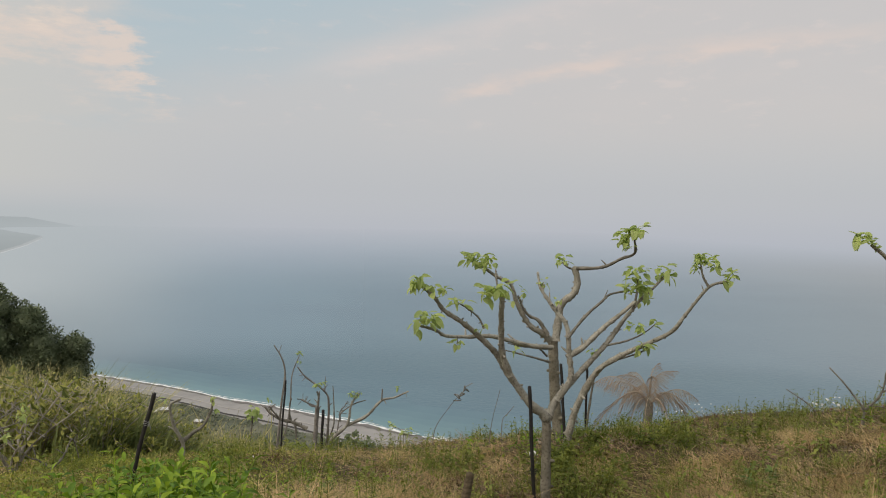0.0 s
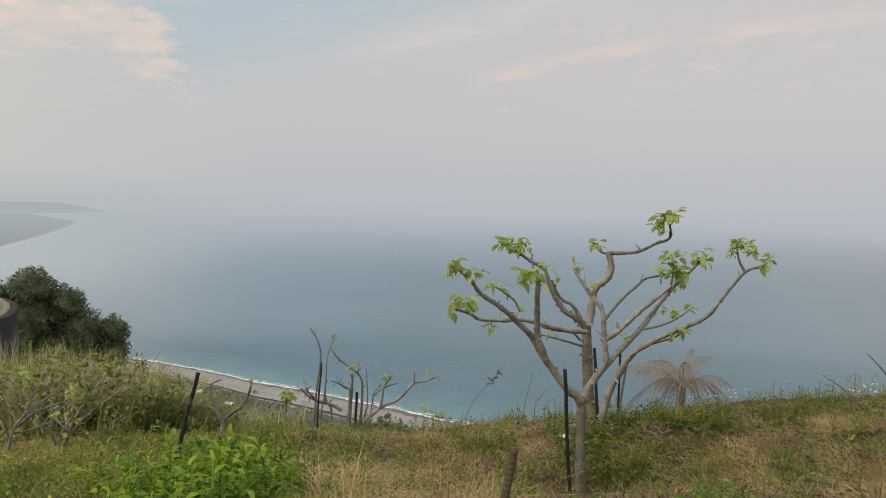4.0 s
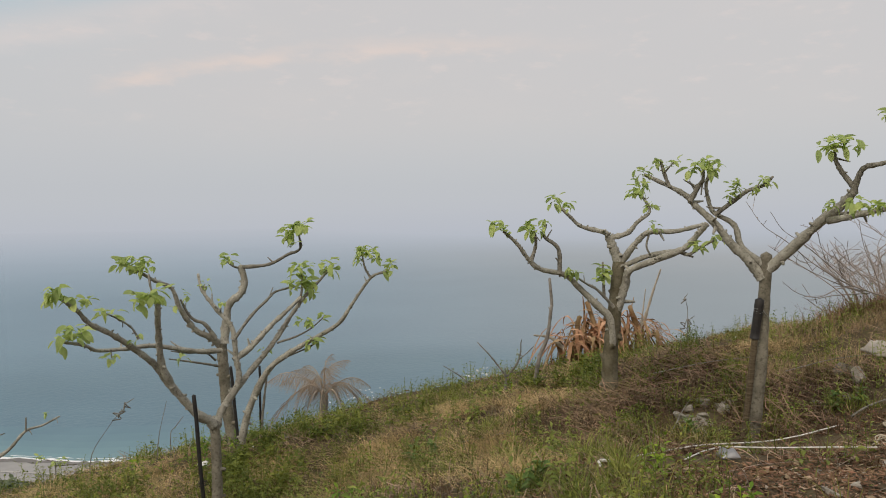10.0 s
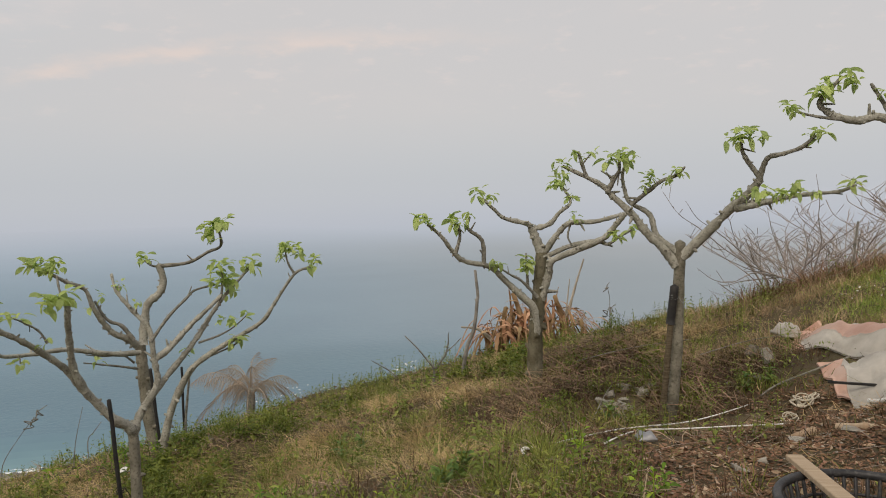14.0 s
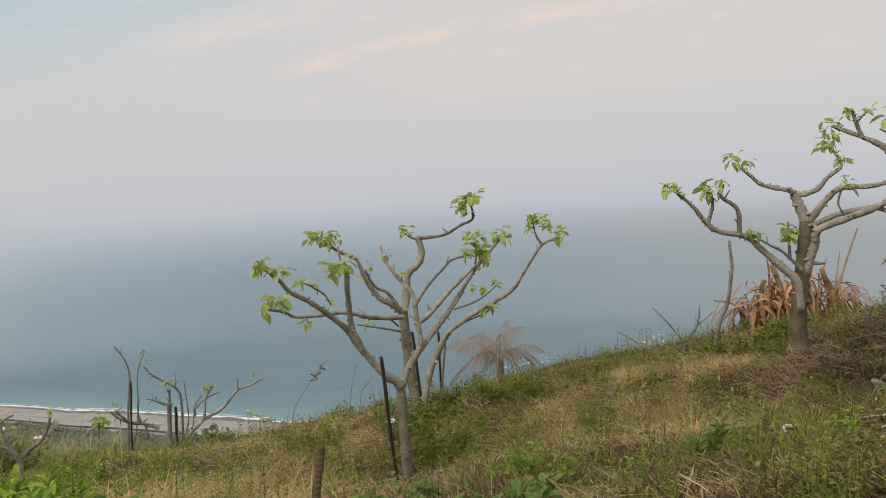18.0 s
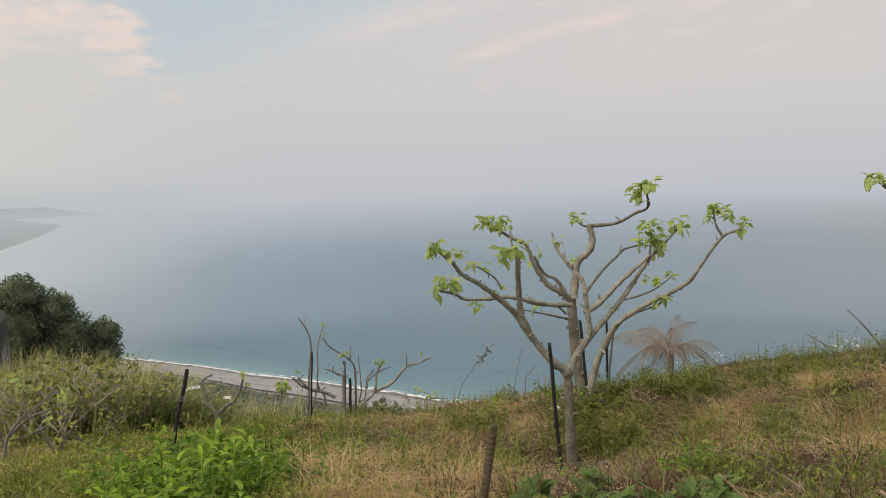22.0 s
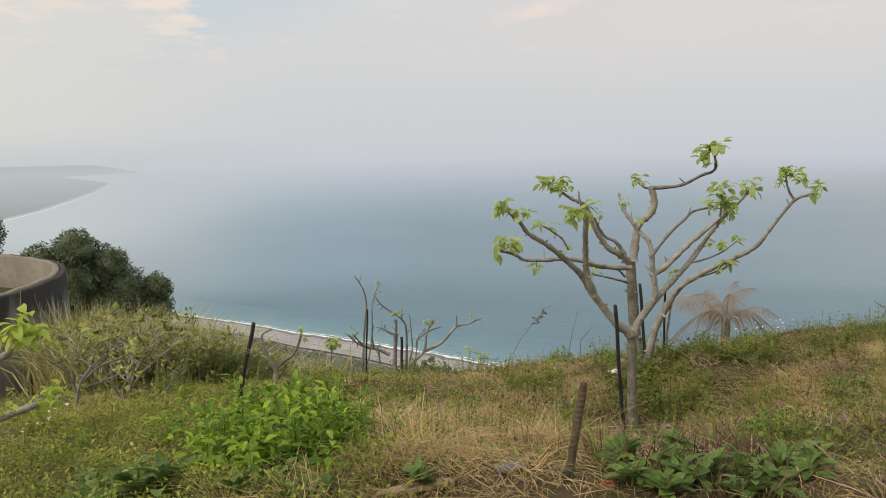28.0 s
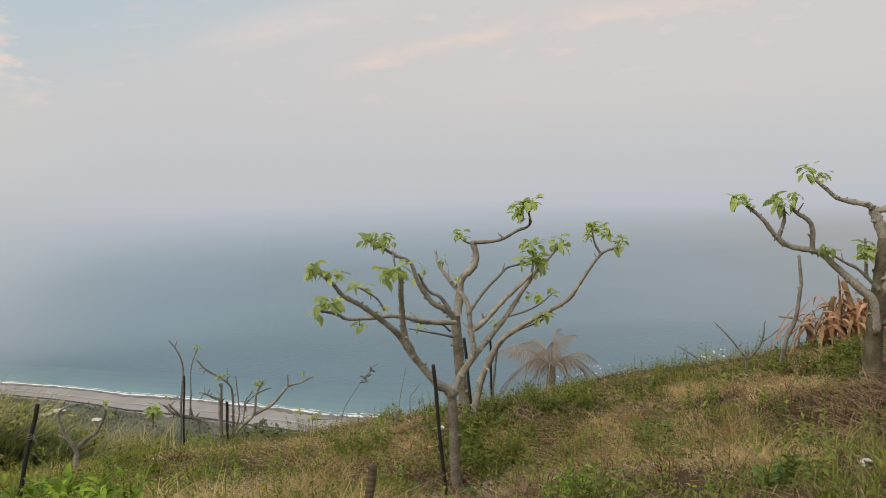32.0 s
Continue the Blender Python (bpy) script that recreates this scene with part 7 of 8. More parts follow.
for k, (foot, tip, w) in enumerate((((0.55, 0.0, 0.35), (0.90, 0.05, 1.18), 0.03), ((0.52, 0.0, 0.3), (0.62, 0.0, 0.92), 0.018), ((-0.4, 0.0, 0.4), (-0.42, 0.0, 0.88), 0.022), ((-0.7, 0.0, 0.2), (-1.15, 0.1, 0.42), 0.03), ((0.3, 0, 0.4), (0.42, 0, 0.82), 0.015), ((-0.5, 0.0, 0.15), (-0.35, 0.0, 0.65), 0.03))):
    mid = [(foot[i] + tip[i]) / 2 + (0.06 if i == 2 else 0.02) for i in range(3)]
    verts, faces = tube([foot, mid, tip], w, w * 0.35, 7, 5, 0.5, 90 + k)
    part("broken_leaf_stalk", mesh_from("broken_leaf_stalk", [(q[0], q[1] * 0.4 + 0.3 * foot[1], q[2]) for q in verts], faces, PALE_HUSK if k in (0, 1, 3) else HUSK), parent=banana)

# the bare thicket at the east end
THICKET = shader("pale_brown_twig", (0.27, 0.225, 0.195), (0.40, 0.35, 0.31), 6.0, 0.9)
for k, (spot, h, w, n) in enumerate((((11.2, 7.8), 0.9, 1.5, 9), ((12.0, 7.0), 1.2, 1.6, 9), ((9.2, 6.3), 0.9, 1.1, 13), ((10.0, 6.0), 1.0, 1.2, 13), ((9.7, 7.0), 1.0, 1.3, 12), ((10.6, 5.2), 1.0, 1.2, 12))):
    shrub(spot, h, w, n, 0, 0.05, HUSK, "leafless thicket of thin brown branches in mist", "bare_shrub", THICKET, 200 + k)
ROSY = shader("dry_rosy_weed", (0.27, 0.20, 0.11), (0.42, 0.33, 0.19), 1.0, 0.9, island=0.35)
bx, by = scatter(80000, 7.6, 13, 47, 66, rng, lambda x, y: np.clip(1 - 1.6 * field(x, y, [(7.5, 3.9, 0.6), (8.5, 4.1, 0.9), (8.0, 3.2, 0.9)]), 0, 1) * np.clip(0.5 + 0.5 * wave(x, y, 0.5, 3.3), 0, 1) * 0.6)
tagged(new("dry_weeds", blades("dry_weeds", bx, by, height(bx, by), (0.10, 0.36), 0.003, 0.7, rng, ROSY)), "brown dry weeds below the bare thicket", "weeds", kind="stuff")

bx, by = scatter(30000, 7.6, 12, 50, 68, rng, lambda x, y: np.clip(1.2 * field(x, y, [(8.7, 5.6, 0.55), (9.4, 5.2, 0.6), (9.9, 4.6, 0.6), (8.2, 6.0, 0.4)]) - 0.15, 0, 1))
RUSSET = shader("russet_dry_grass", (0.15, 0.085, 0.05), (0.33, 0.22, 0.13), 1.0, 0.9, island=0.4)
tagged(new("russet_grass", blades("russet_grass", bx, by, height(bx, by), (0.14, 0.45), 0.003, 1.0, rng, RUSSET)), "tall russet dry grass below the thicket", "dry grass", kind="stuff")

# bright turf with white flowers beyond the sacks
vx, vy = scatter(50000, 7.2, 11, 56, 70, rng, lambda x, y: np.clip(field(x, y, [(7.5, 3.9, 0.6), (8.5, 4.1, 0.9), (8.0, 3.2, 0.9)]) - 0.1, 0, 1))
TURF = shader("bright_turf", (0.20, 0.29, 0.05), (0.33, 0.40, 0.10), 1.0, 0.75, island=0.35, translucent=0.25)
tagged(new("turf", blades("turf", vx, vy, height(vx, vy), (0.05, 0.18), 0.003, 0.7, rng, TURF)), "bright green turf beyond the sacks", "grass", kind="stuff")
fx, fy = scatter(1800, 7.4, 10, 52, 68, rng, lambda x, y: np.clip(field(x, y, [(7.9, 4.1, 0.6)]) - 0.2, 0, 1) * 0.6)
tagged(new("turf_flowers", leaf_quads("turf_flowers", np.stack([fx, fy, height(fx, fy) + 0.16], -1), 0.018, rng, PETAL, 0.2, 1.0)), "small white flowers in the turf", "flowers", kind="stuff")
# ---- stakes ----
def ring_wrap(at, r, tall, sides=10, seed=0):
    """A band of cord round a post: three thin coils and two loose ends."""
    rr = random.Random(seed)
    pts = []
    for k in range(22):
        a = k * 0.9
        pts.append((at[0] + r * math.cos(a), at[1] + r * math.sin(a), at[2] + tall * (k / 21 - 0.5) + rr.uniform(-0.004, 0.004)))
    pts.append((at[0] + r * 2.5, at[1] - r, at[2] - tall))
    return tube(pts, 0.003, 0.0025, 5, 2, 0.1, seed)


def stake(top, foot, r, material, label, name="stake", cord=None, cord_label="", ridges=0):
    """A post driven into the slope, blunt on top, with a cord where it has one."""
    base = Vector(foot)
    t = thing(name, foot, label, "stake", "stakes")
    tip = Vector(top) - base
    pts = [tip * f + Vector((0.004 * math.sin(9 * f), 0.004 * math.cos(7 * f), 0)) for f in (-0.12, 0.15, 0.4, 0.65, 0.85, 1.0)]
    part("post", mesh_from("post", *tube(pts, r * 1.05, r, 10, 5, 0.12, int(top[1] * 10)), material), parent=t)
    for k in range(ridges):
        f = 0.2 + 0.78 * k / ridges
        bm = bmesh.new()
        bmesh.ops.create_cone(bm, cap_ends=True, segments=10, radius1=r * 1.18, radius2=r * 1.02, depth=tip.length / ridges * 0.8)
        ob = part("ridge", bm, material, t)
        ob.matrix_basis = Matrix.Translation(tip * f) @ tip.to_track_quat("Z", "Y").to_matrix().to_4x4()
    if cord:
        f, mat, size = cord
        part("cord", mesh_from("cord", *ring_wrap(tip * f, r * size, 0.05), mat), parent=t, label=cord_label)
    return t


WHITE_CORD = shader("white_plastic_cord", (0.24, 0.25, 0.25), (0.36, 0.37, 0.37), 30, 0.6)
BLACK_CORD = shader("black_cord", (0.015, 0.015, 0.016), (0.03, 0.03, 0.03), 30, 0.7)
stake((-2.265, 5.814, 0.007), (-2.434, 5.752, -0.73), 0.016, STAKE, "leaning black garden stake with a white cord", cord=(0.68, WHITE_CORD, 1.12), cord_label="white knotted cord")
stake((0.70, 5.82, 0.11), (0.78, 5.80, -1.14), 0.015, STAKE, "black stake tied to a tree trunk", cord=(0.46, BLACK_CORD, 1.8), cord_label="black tie")
s2 = stake((0.12, 2.87, 0.44), (0.04, 2.80, 0.0), 0.0155, BAMBOO, "short ridged brown stake with a black foot", ridges=16)
part("foot_sleeve", mesh_from("foot_sleeve", *tube([(-0.004, 0, -0.02), (0.0, 0, 0.03), (0.008, 0, 0.085)], 0.034, 0.026, 9, 3, 0.15, 5), STAKE), parent=s2, label="torn black sleeve")
s3 = stake((4.65, 4.16, 0.75), (4.58, 4.24, -0.34), 0.024, BAMBOO, "brown stake with a black cap tied to the pale tree", cord=(0.93, WHITE_CORD, 1.25), cord_label="pale cord")
part("cap", mesh_from("cap", *tube([(0.048, -0.056, 0.80), (0.06, -0.07, 0.95), (0.072, -0.082, 1.10)], 0.034, 0.033, 8, 3, 0.05, 6), STAKE), parent=s3, label="black plastic cap")
stake((1.76, 8.88, -0.34), (1.76, 8.88, -1.36), 0.014, STAKE, "thin black stake behind the old tree")
stake((1.29, 7.95, -0.13), (1.38, 7.93, -1.30), 0.017, STAKE, "slanting black stake by a ringed trunk")
stake((-1.88, 8.92, -0.58), (-1.94, 8.91, -1.60), 0.011, STAKE, "dark stake beside a dead sapling")
stake((-1.72, 10.78, -1.43), (-1.74, 10.78, -2.2), 0.02, STAKE, "short black stake among saplings")
stake((9.19, 5.40, 1.10), (9.13, 5.45, 0.38), 0.013, BARK_DARK, "brown stake in the bare thicket")

stake((-7.38, 9.03, -0.86), (-7.43, 8.99, -2.00), 0.02, BARK_DARK, "dark dead stick standing before the water tank")
stake((-3.72, 4.57, -0.06), (-3.71, 4.58, -0.55), 0.02, BARK_DARK, "dark dead stick standing before the water tank")


# ---- dry stalks on the crest ----
def stalk(points, r, label, heads=()):
    foot = Vector(points[0])
    t = thing("dry_stalk", foot, label, "stalk", "dry stalks")
    part("stem", mesh_from("stem", *tube([Vector(p) - foot for p in points], r, r * 0.5, 5, 4, 0.2, int(points[0][1] * 7)), DEAD), parent=t)
    for k, h in enumerate(heads):
        p = Vector(h) - foot
        rr = random.Random(k)
        bits = [p + Vector((rr.uniform(-0.05, 0.05), 0.02 * rr.uniform(-1, 1), rr.uniform(-0.05, 0.05))) for _ in range(4)]
        part("seed_head", mesh_from("seed_head", *tube([p - Vector((0.05, 0, 0.05)), *bits, p + Vector((0.05, 0, 0.06))], 0.007, 0.004, 5, 3, 0.5, k), BARK_DARK), parent=t)


stalk([(-0.09, 9.0, -1.50), (-0.06, 8.95, -1.15), (0.1, 8.8, -0.85), (0.23, 8.6, -0.63)], 0.005, "long thin stalk ending in a dark seed head", [(0.25, 8.6, -0.62), (0.32, 8.6, -0.56), (0.2, 8.6, -0.66)])
stalk([(0.58, 8.8, -1.42), (0.62, 8.78, -1.0), (0.71, 8.77, -0.61)], 0.006, "bare thin twig on the crest")
stalk([(0.75, 8.78, -1.40), (0.74, 8.77, -1.0), (0.80, 8.76, -0.9), (0.88, 8.76, -0.80)], 0.007, "crooked bare twig on the crest")
stalk([(6.6, 7.0, -0.28), (6.58, 7.0, 0.0), (6.60, 7.02, 0.22), (6.56, 7.02, 0.38)], 0.006, "lone dry stalk with small seed heads", [(6.55, 7.02, 0.36), (6.66, 7.02, 0.08), (6.52, 7.0, 0.05)])
for k, (a, b) in enumerate((((2.59, 8.0, -0.93), (2.25, 7.9, -0.72)), ((3.0, 6.0, -0.62), (3.9, 5.6, -0.50)), ((5.2, 6.0, -0.22), (6.2, 5.4, -0.02)), ((4.0, 4.4, -0.26), (4.9, 5.1, -0.2)), ((5.9, 5.0, -0.08), (6.6, 4.5, 0.12)))):
    stalk([a, [(a[i] + b[i]) / 2 + (0.03 if i == 2 else 0) for i in range(3)], b], 0.005, "grey fallen branch lying in the grass")


# ---- water tank, pier and mast ----
tank = thing("water_tank", (-14.3, 12.3, -5.0), "round open concrete water tank, black-stained and weathered", "water tank")


def ring_wall(r_out, r_in, low, high, seg=120):
    verts, faces = [], []
    for k in range(seg):
        c, s = math.cos(2 * math.pi * k / seg), math.sin(2 * math.pi * k / seg)
        w = 0.012 * math.sin(k * 1.7) + 0.01 * math.sin(k * 0.6)
        for r, z in ((r_out, low), (r_out, high - 0.02), (r_out - 0.02, high + w), (r_in + 0.02, high + w), (r_in, high - 0.02), (r_in, low)):
            verts.append((r * c, r * s, z))
    for k in range(seg):
        n, m = k * 6, ((k + 1) % seg) * 6
        faces += [(n + i, m + i, m + i + 1, n + i + 1) for i in range(5)]
    return verts, faces


def run_stained(m):
    """Black algae running down in tongues from the rim over pale weathered concrete."""
    nodes, links = m.node_tree.nodes, m.node_tree.links
    bsdf = nodes["Principled BSDF"]
    base = bsdf.inputs["Base Color"].links[0].from_socket
    at, cut, tongue, grain = (nodes.new(k) for k in ("ShaderNodeTexCoord", "ShaderNodeMapping", "ShaderNodeTexNoise", "ShaderNodeTexNoise"))
    split = nodes.new("ShaderNodeSeparateXYZ")
    links.new(at.outputs["Object"], split.inputs[0])
    links.new(at.outputs["Object"], cut.inputs[0])
    cut.inputs["Scale"].default_value = (1.0, 1.0, 0.10)
    for n, size in ((tongue, 1.7), (grain, 9.0)):
        n.inputs["Scale"].default_value, n.inputs["Detail"].default_value = size, 6.0
        links.new(cut.outputs[0], n.inputs["Vector"])
    low, high, both = (nodes.new("ShaderNodeMapRange") for _ in range(3))
    low.inputs[1].default_value, low.inputs[2].default_value, low.inputs[4].default_value = 2.9, 4.05, 0.52
    links.new(split.outputs[2], low.inputs[0])
    add, more = nodes.new("ShaderNodeMath"), nodes.new("ShaderNodeMath")
    links.new(low.outputs[0], add.inputs[0])
    links.new(tongue.outputs[0], add.inputs[1])
    more.operation = "MULTIPLY_ADD"
    links.new(grain.outputs[0], more.inputs[0])
    more.inputs[1].default_value = 0.5
    links.new(add.outputs[0], more.inputs[2])
    both.inputs[1].default_value, both.inputs[2].default_value, both.inputs[4].default_value = 0.83, 1.16, 0.95
    links.new(more.outputs[0], both.inputs[0])
    mix = nodes.new("ShaderNodeMix")
    mix.data_type = "RGBA"
    links.new(both.outputs[0], mix.inputs[0])
    links.new(base, mix.inputs[6])
    mix.inputs[7].default_value = (0.028, 0.027, 0.024, 1)
    links.new(mix.outputs[2], bsdf.inputs["Base Color"])
    return m


wall_out = part("outer_wall", mesh_from("outer_wall", *ring_wall(5.51, 5.38, 0.0, 4.05), run_stained(CONCRETE)), parent=tank, label="black-streaked outer wall")
part("lining", mesh_from("lining", *ring_wall(5.376, 5.24, 2.6, 4.07), CONCRETE_IN), parent=tank, label="pale concrete lining and rim")
bm = bmesh.new()
bmesh.ops.create_circle(bm, cap_ends=True, segments=120, radius=5.30)
floor = part("tank_floor", bm, shader("wet_silt", (0.05, 0.045, 0.028), (0.085, 0.075, 0.045), 0.9, 0.85, 0.3, 12, spec=0.1), tank, "dark wet silt")
floor.location = (0, 0, 3.27)
part("inlet_pipe", mesh_from("inlet_pipe", *tube([(0.72, 5.22, 3.93), (0.82, 5.10, 3.94), (0.92, 5.0, 3.92)], 0.06, 0.065, 9, 4, 0.05, 2), ROOF), parent=tank, label="white inlet pipe")
part("overflow_hose", mesh_from("overflow_hose", *tube([(4.2, -2.6, 4.1), (4.75, -2.45, 4.16), (5.0, -2.4, 4.12), (5.05, -2.35, 3.95)], 0.035, 0.03, 8, 5, 0.05, 3), CONCRETE_IN), parent=tank, label="pale bent hose")

pier = thing("concrete_pier", (-17.2, 19.6, -7.3), "tapered concrete pier on a square block", "pier")
for name, (w0, w1, low, high), dx in (("block", (0.95, 0.92, 0.0, 6.98), 0.0), ("pier_top", (0.42, 0.24, 6.98, 7.85), -0.08)):
    bm = bmesh.new()
    bmesh.ops.create_cone(bm, cap_ends=True, segments=4, radius1=w0 * 1.15, radius2=w1 * 1.15, depth=high - low)
    bmesh.ops.rotate(bm, verts=bm.verts, matrix=Matrix.Rotation(radians(45), 3, "Z"))
    bmesh.ops.bevel(bm, geom=bm.edges[:], offset=0.02, segments=1, affect="EDGES")
    ob = part(name, bm, CONCRETE_IN, pier)
    ob.matrix_basis = pose(dx, 0, (low + high) / 2, 0, 0, -40)
STEEL = shader("galvanised_steel", (0.35, 0.36, 0.38), (0.48, 0.49, 0.50), 8, 0.45, metal=0.8)
mast = thing("guyed_mast", (-17.28, 19.5, 0.53), "leaning galvanised pole with struts and a red sign", "mast")
for k, (a, b) in enumerate((((0, 0, 0), (-0.6, -0.3, 4.4)), ((-0.12, 0.0, 0), (-0.75, -0.35, 4.4)), ((0.0, 0, 0.02), (-1.3, -0.6, 1.4)), ((-0.05, 0, 0.4), (-0.9, -0.4, 1.0)))):
    part("pole" if k < 2 else "strut", mesh_from("pole", *tube([a, [(a[i] + b[i]) / 2 for i in range(3)], b], 0.035 if k < 2 else 0.022, 0.03 if k < 2 else 0.02, 8, 3, 0.02, k), STEEL), parent=mast)
bm = bmesh.new()
bmesh.ops.create_cube(bm, size=1.0)
bmesh.ops.scale(bm, verts=bm.verts, vec=(0.26, 0.03, 0.16))
bmesh.ops.bevel(bm, geom=bm.edges[:], offset=0.008, segments=1, affect="EDGES")
sign = part("sign", bm, shader("red_sign_paint", (0.42, 0.05, 0.05), (0.5, 0.08, 0.07), 9, 0.5), mast, "small red sign with pale bars")
sign.matrix_basis = pose(-0.33, -0.2, 0.76, 0, 0, 38)
for k in (-1, 1):
    bm = bmesh.new()
    bmesh.ops.create_cube(bm, size=1.0)
    bmesh.ops.scale(bm, verts=bm.verts, vec=(0.18, 0.004, 0.022))
    part("sign_bar", bm, ROOF, sign).location = (0, -0.018, 0.03 * k)
lamp_post = thing("street_lamp", (-17.7, 24.25, -9.3), "thin pale street lamp below the trees", "street lamp")
part("pole", mesh_from("pole", *tube([(0, 0, 0), (0, 0, 4), (0, 0, 8.3)], 0.035, 0.025, 8, 3, 0.02, 1), STEEL), parent=lamp_post)
part("lamp_head", mesh_from("lamp_head", *tube([(0.0, 0, 8.3), (-0.1, 0, 8.38), (-0.32, 0, 8.40)], 0.035, 0.05, 8, 3, 0.02, 1), ROOF), parent=lamp_post)


# ---- litter on the worn ground ----
PIPE = shader("white_plastic_pipe", (0.74, 0.74, 0.72), (0.84, 0.84, 0.82), 14, 0.5, fine=(0.45, 0.41, 0.36))


def laid(points, lift):
    return [(x, y, float(height(x, y)) + lift) for x, y in points]


def lying(name, points, r, material, label, category, lift=0.02, sides=8):
    line = laid(points, lift)
    ob = tagged(new(name, mesh_from(name, *tube(line, r, r * 0.95, sides, 6, 0.0, int(line[0][0] * 50)), material)), label, category, "pipes and cords on the ground")
    return ob


def pipe(points, r, label):
    """A stiff pipe that bridges the dips between the humps it rests on."""
    line = [(x, y, max(z, float(height(x, y)) + 0.014)) for x, y, z in points]
    tagged(new("irrigation_pipe", mesh_from("irrigation_pipe", *tube(line, r, r * 0.95, 8, 6, 0.0, int(r * 1e4)), PIPE)), label, "pipe", "pipes and cords on the ground")


pipe([(3.0, 3.60, -0.035), (3.6, 3.68, -0.09), (4.3, 3.8, -0.185), (4.7, 3.84, -0.21), (5.2, 3.9, -0.215)], 0.0052, "long white irrigation pipe lying on litter")
pipe([(3.22, 3.40, -0.025), (3.5, 3.54, -0.06), (3.75, 3.65, -0.10)], 0.0052, "second white pipe crossing the first")
pipe([(3.75, 3.60, -0.085), (4.0, 3.42, -0.075), (4.25, 3.25, -0.06), (4.45, 3.06, -0.035)], 0.0048, "third white pipe on the brown litter")
lying("fallen_branch", [(5.35, 3.9), (5.55, 3.9), (5.75, 3.8), (6.1, 3.62)], 0.008, BARK_DARK, "brown fallen branch with a bent end", "branch", 0.05)
lying("white_hose_end", [(2.83, 3.70), (2.87, 3.76), (2.90, 3.70)], 0.011, PIPE, "torn white end of a pipe", "pipe", 0.03)
lying("white_pipe", [(5.30, 3.02), (5.17, 2.86), (5.05, 2.68)], 0.018, PIPE, "short white pipe beside the sacks", "pipe", 0.05)
bm = bmesh.new()
bmesh.ops.create_cube(bm, size=1.0)
bmesh.ops.scale(bm, verts=bm.verts, vec=(0.62, 0.022, 0.018))
bmesh.ops.bevel(bm, geom=bm.edges[:], offset=0.004, segments=2, affect="EDGES")
me = bpy.data.meshes.new("metal_bar")
bm.to_mesh(me)
bm.free()
me.materials.append(STAKE)
bar = tagged(new("metal_bar", me), "dark metal bar lying across a sack", "bar")
bar.matrix_world = pose(5.36, 2.98, float(height(5.36, 2.98)) + 0.13, 0, -4, -72)

ROPE = shader("cream_rope", (0.42, 0.38, 0.30), (0.55, 0.50, 0.40), 30, 0.9, 0.4, 160)
rr = random.Random(4)
for (mx_, my_), size, turns, label in (((5.27, 3.47), 0.11, 40, "tangled heap of cream rope"), ((5.0, 3.40), 0.065, 14, "small tangle of cream rope")):
    pts = []
    for k in range(turns):
        a = k * 1.1 + rr.uniform(-0.4, 0.4)
        q = size * rr.uniform(0.35, 1.0)
        x, y = mx_ + q * math.cos(a), my_ + q * math.sin(a)
        pts.append((x, y, float(height(x, y)) + 0.012 + rr.uniform(0, 0.05)))
    tagged(new("rope", mesh_from("rope", *tube(pts, 0.005, 0.005, 6, 5, 0.05, 3), ROPE)), label, "rope")

STONE = shader("pale_stone", (0.24, 0.225, 0.19), (0.40, 0.38, 0.335), 7.0, 0.95, 0.7, 30, (0.14, 0.13, 0.10), objects=0.25)


def stone(at, size, seed, label, sink=0.25):
    """A broken lump: a ball pressed by random planes."""
    x, y = at
    bm = bmesh.new()
    bmesh.ops.create_icosphere(bm, subdivisions=3, radius=1.0)
    r = random.Random(seed)
    planes = [(Vector((r.gauss(0, 1), r.gauss(0, 1), r.gauss(0, 1))).normalized(), r.uniform(0.28, 0.56)) for _ in range(13)]
    for v in bm.verts:
        for n, d in planes:
            over = v.co.dot(n) - d
            if over > 0:
                v.co -= n * over
        v.co += v.co.normalized() * 0.04 * noise.noise(v.co * 3 + Vector((seed, 0, 0)))
        v.co = Vector((v.co.x * size[0], v.co.y * size[1], v.co.z * size[2]))
    me = bpy.data.meshes.new("stone")
    bm.to_mesh(me)
    bm.free()
    me.materials.append(STONE)
    ob = tagged(new("stone", me), label, "stone", "stones on the slope")
    ob.matrix_world = pose(x, y, float(height(x, y)) + size[2] * (0.7 - sink), 0, 0, r.uniform(0, 360))


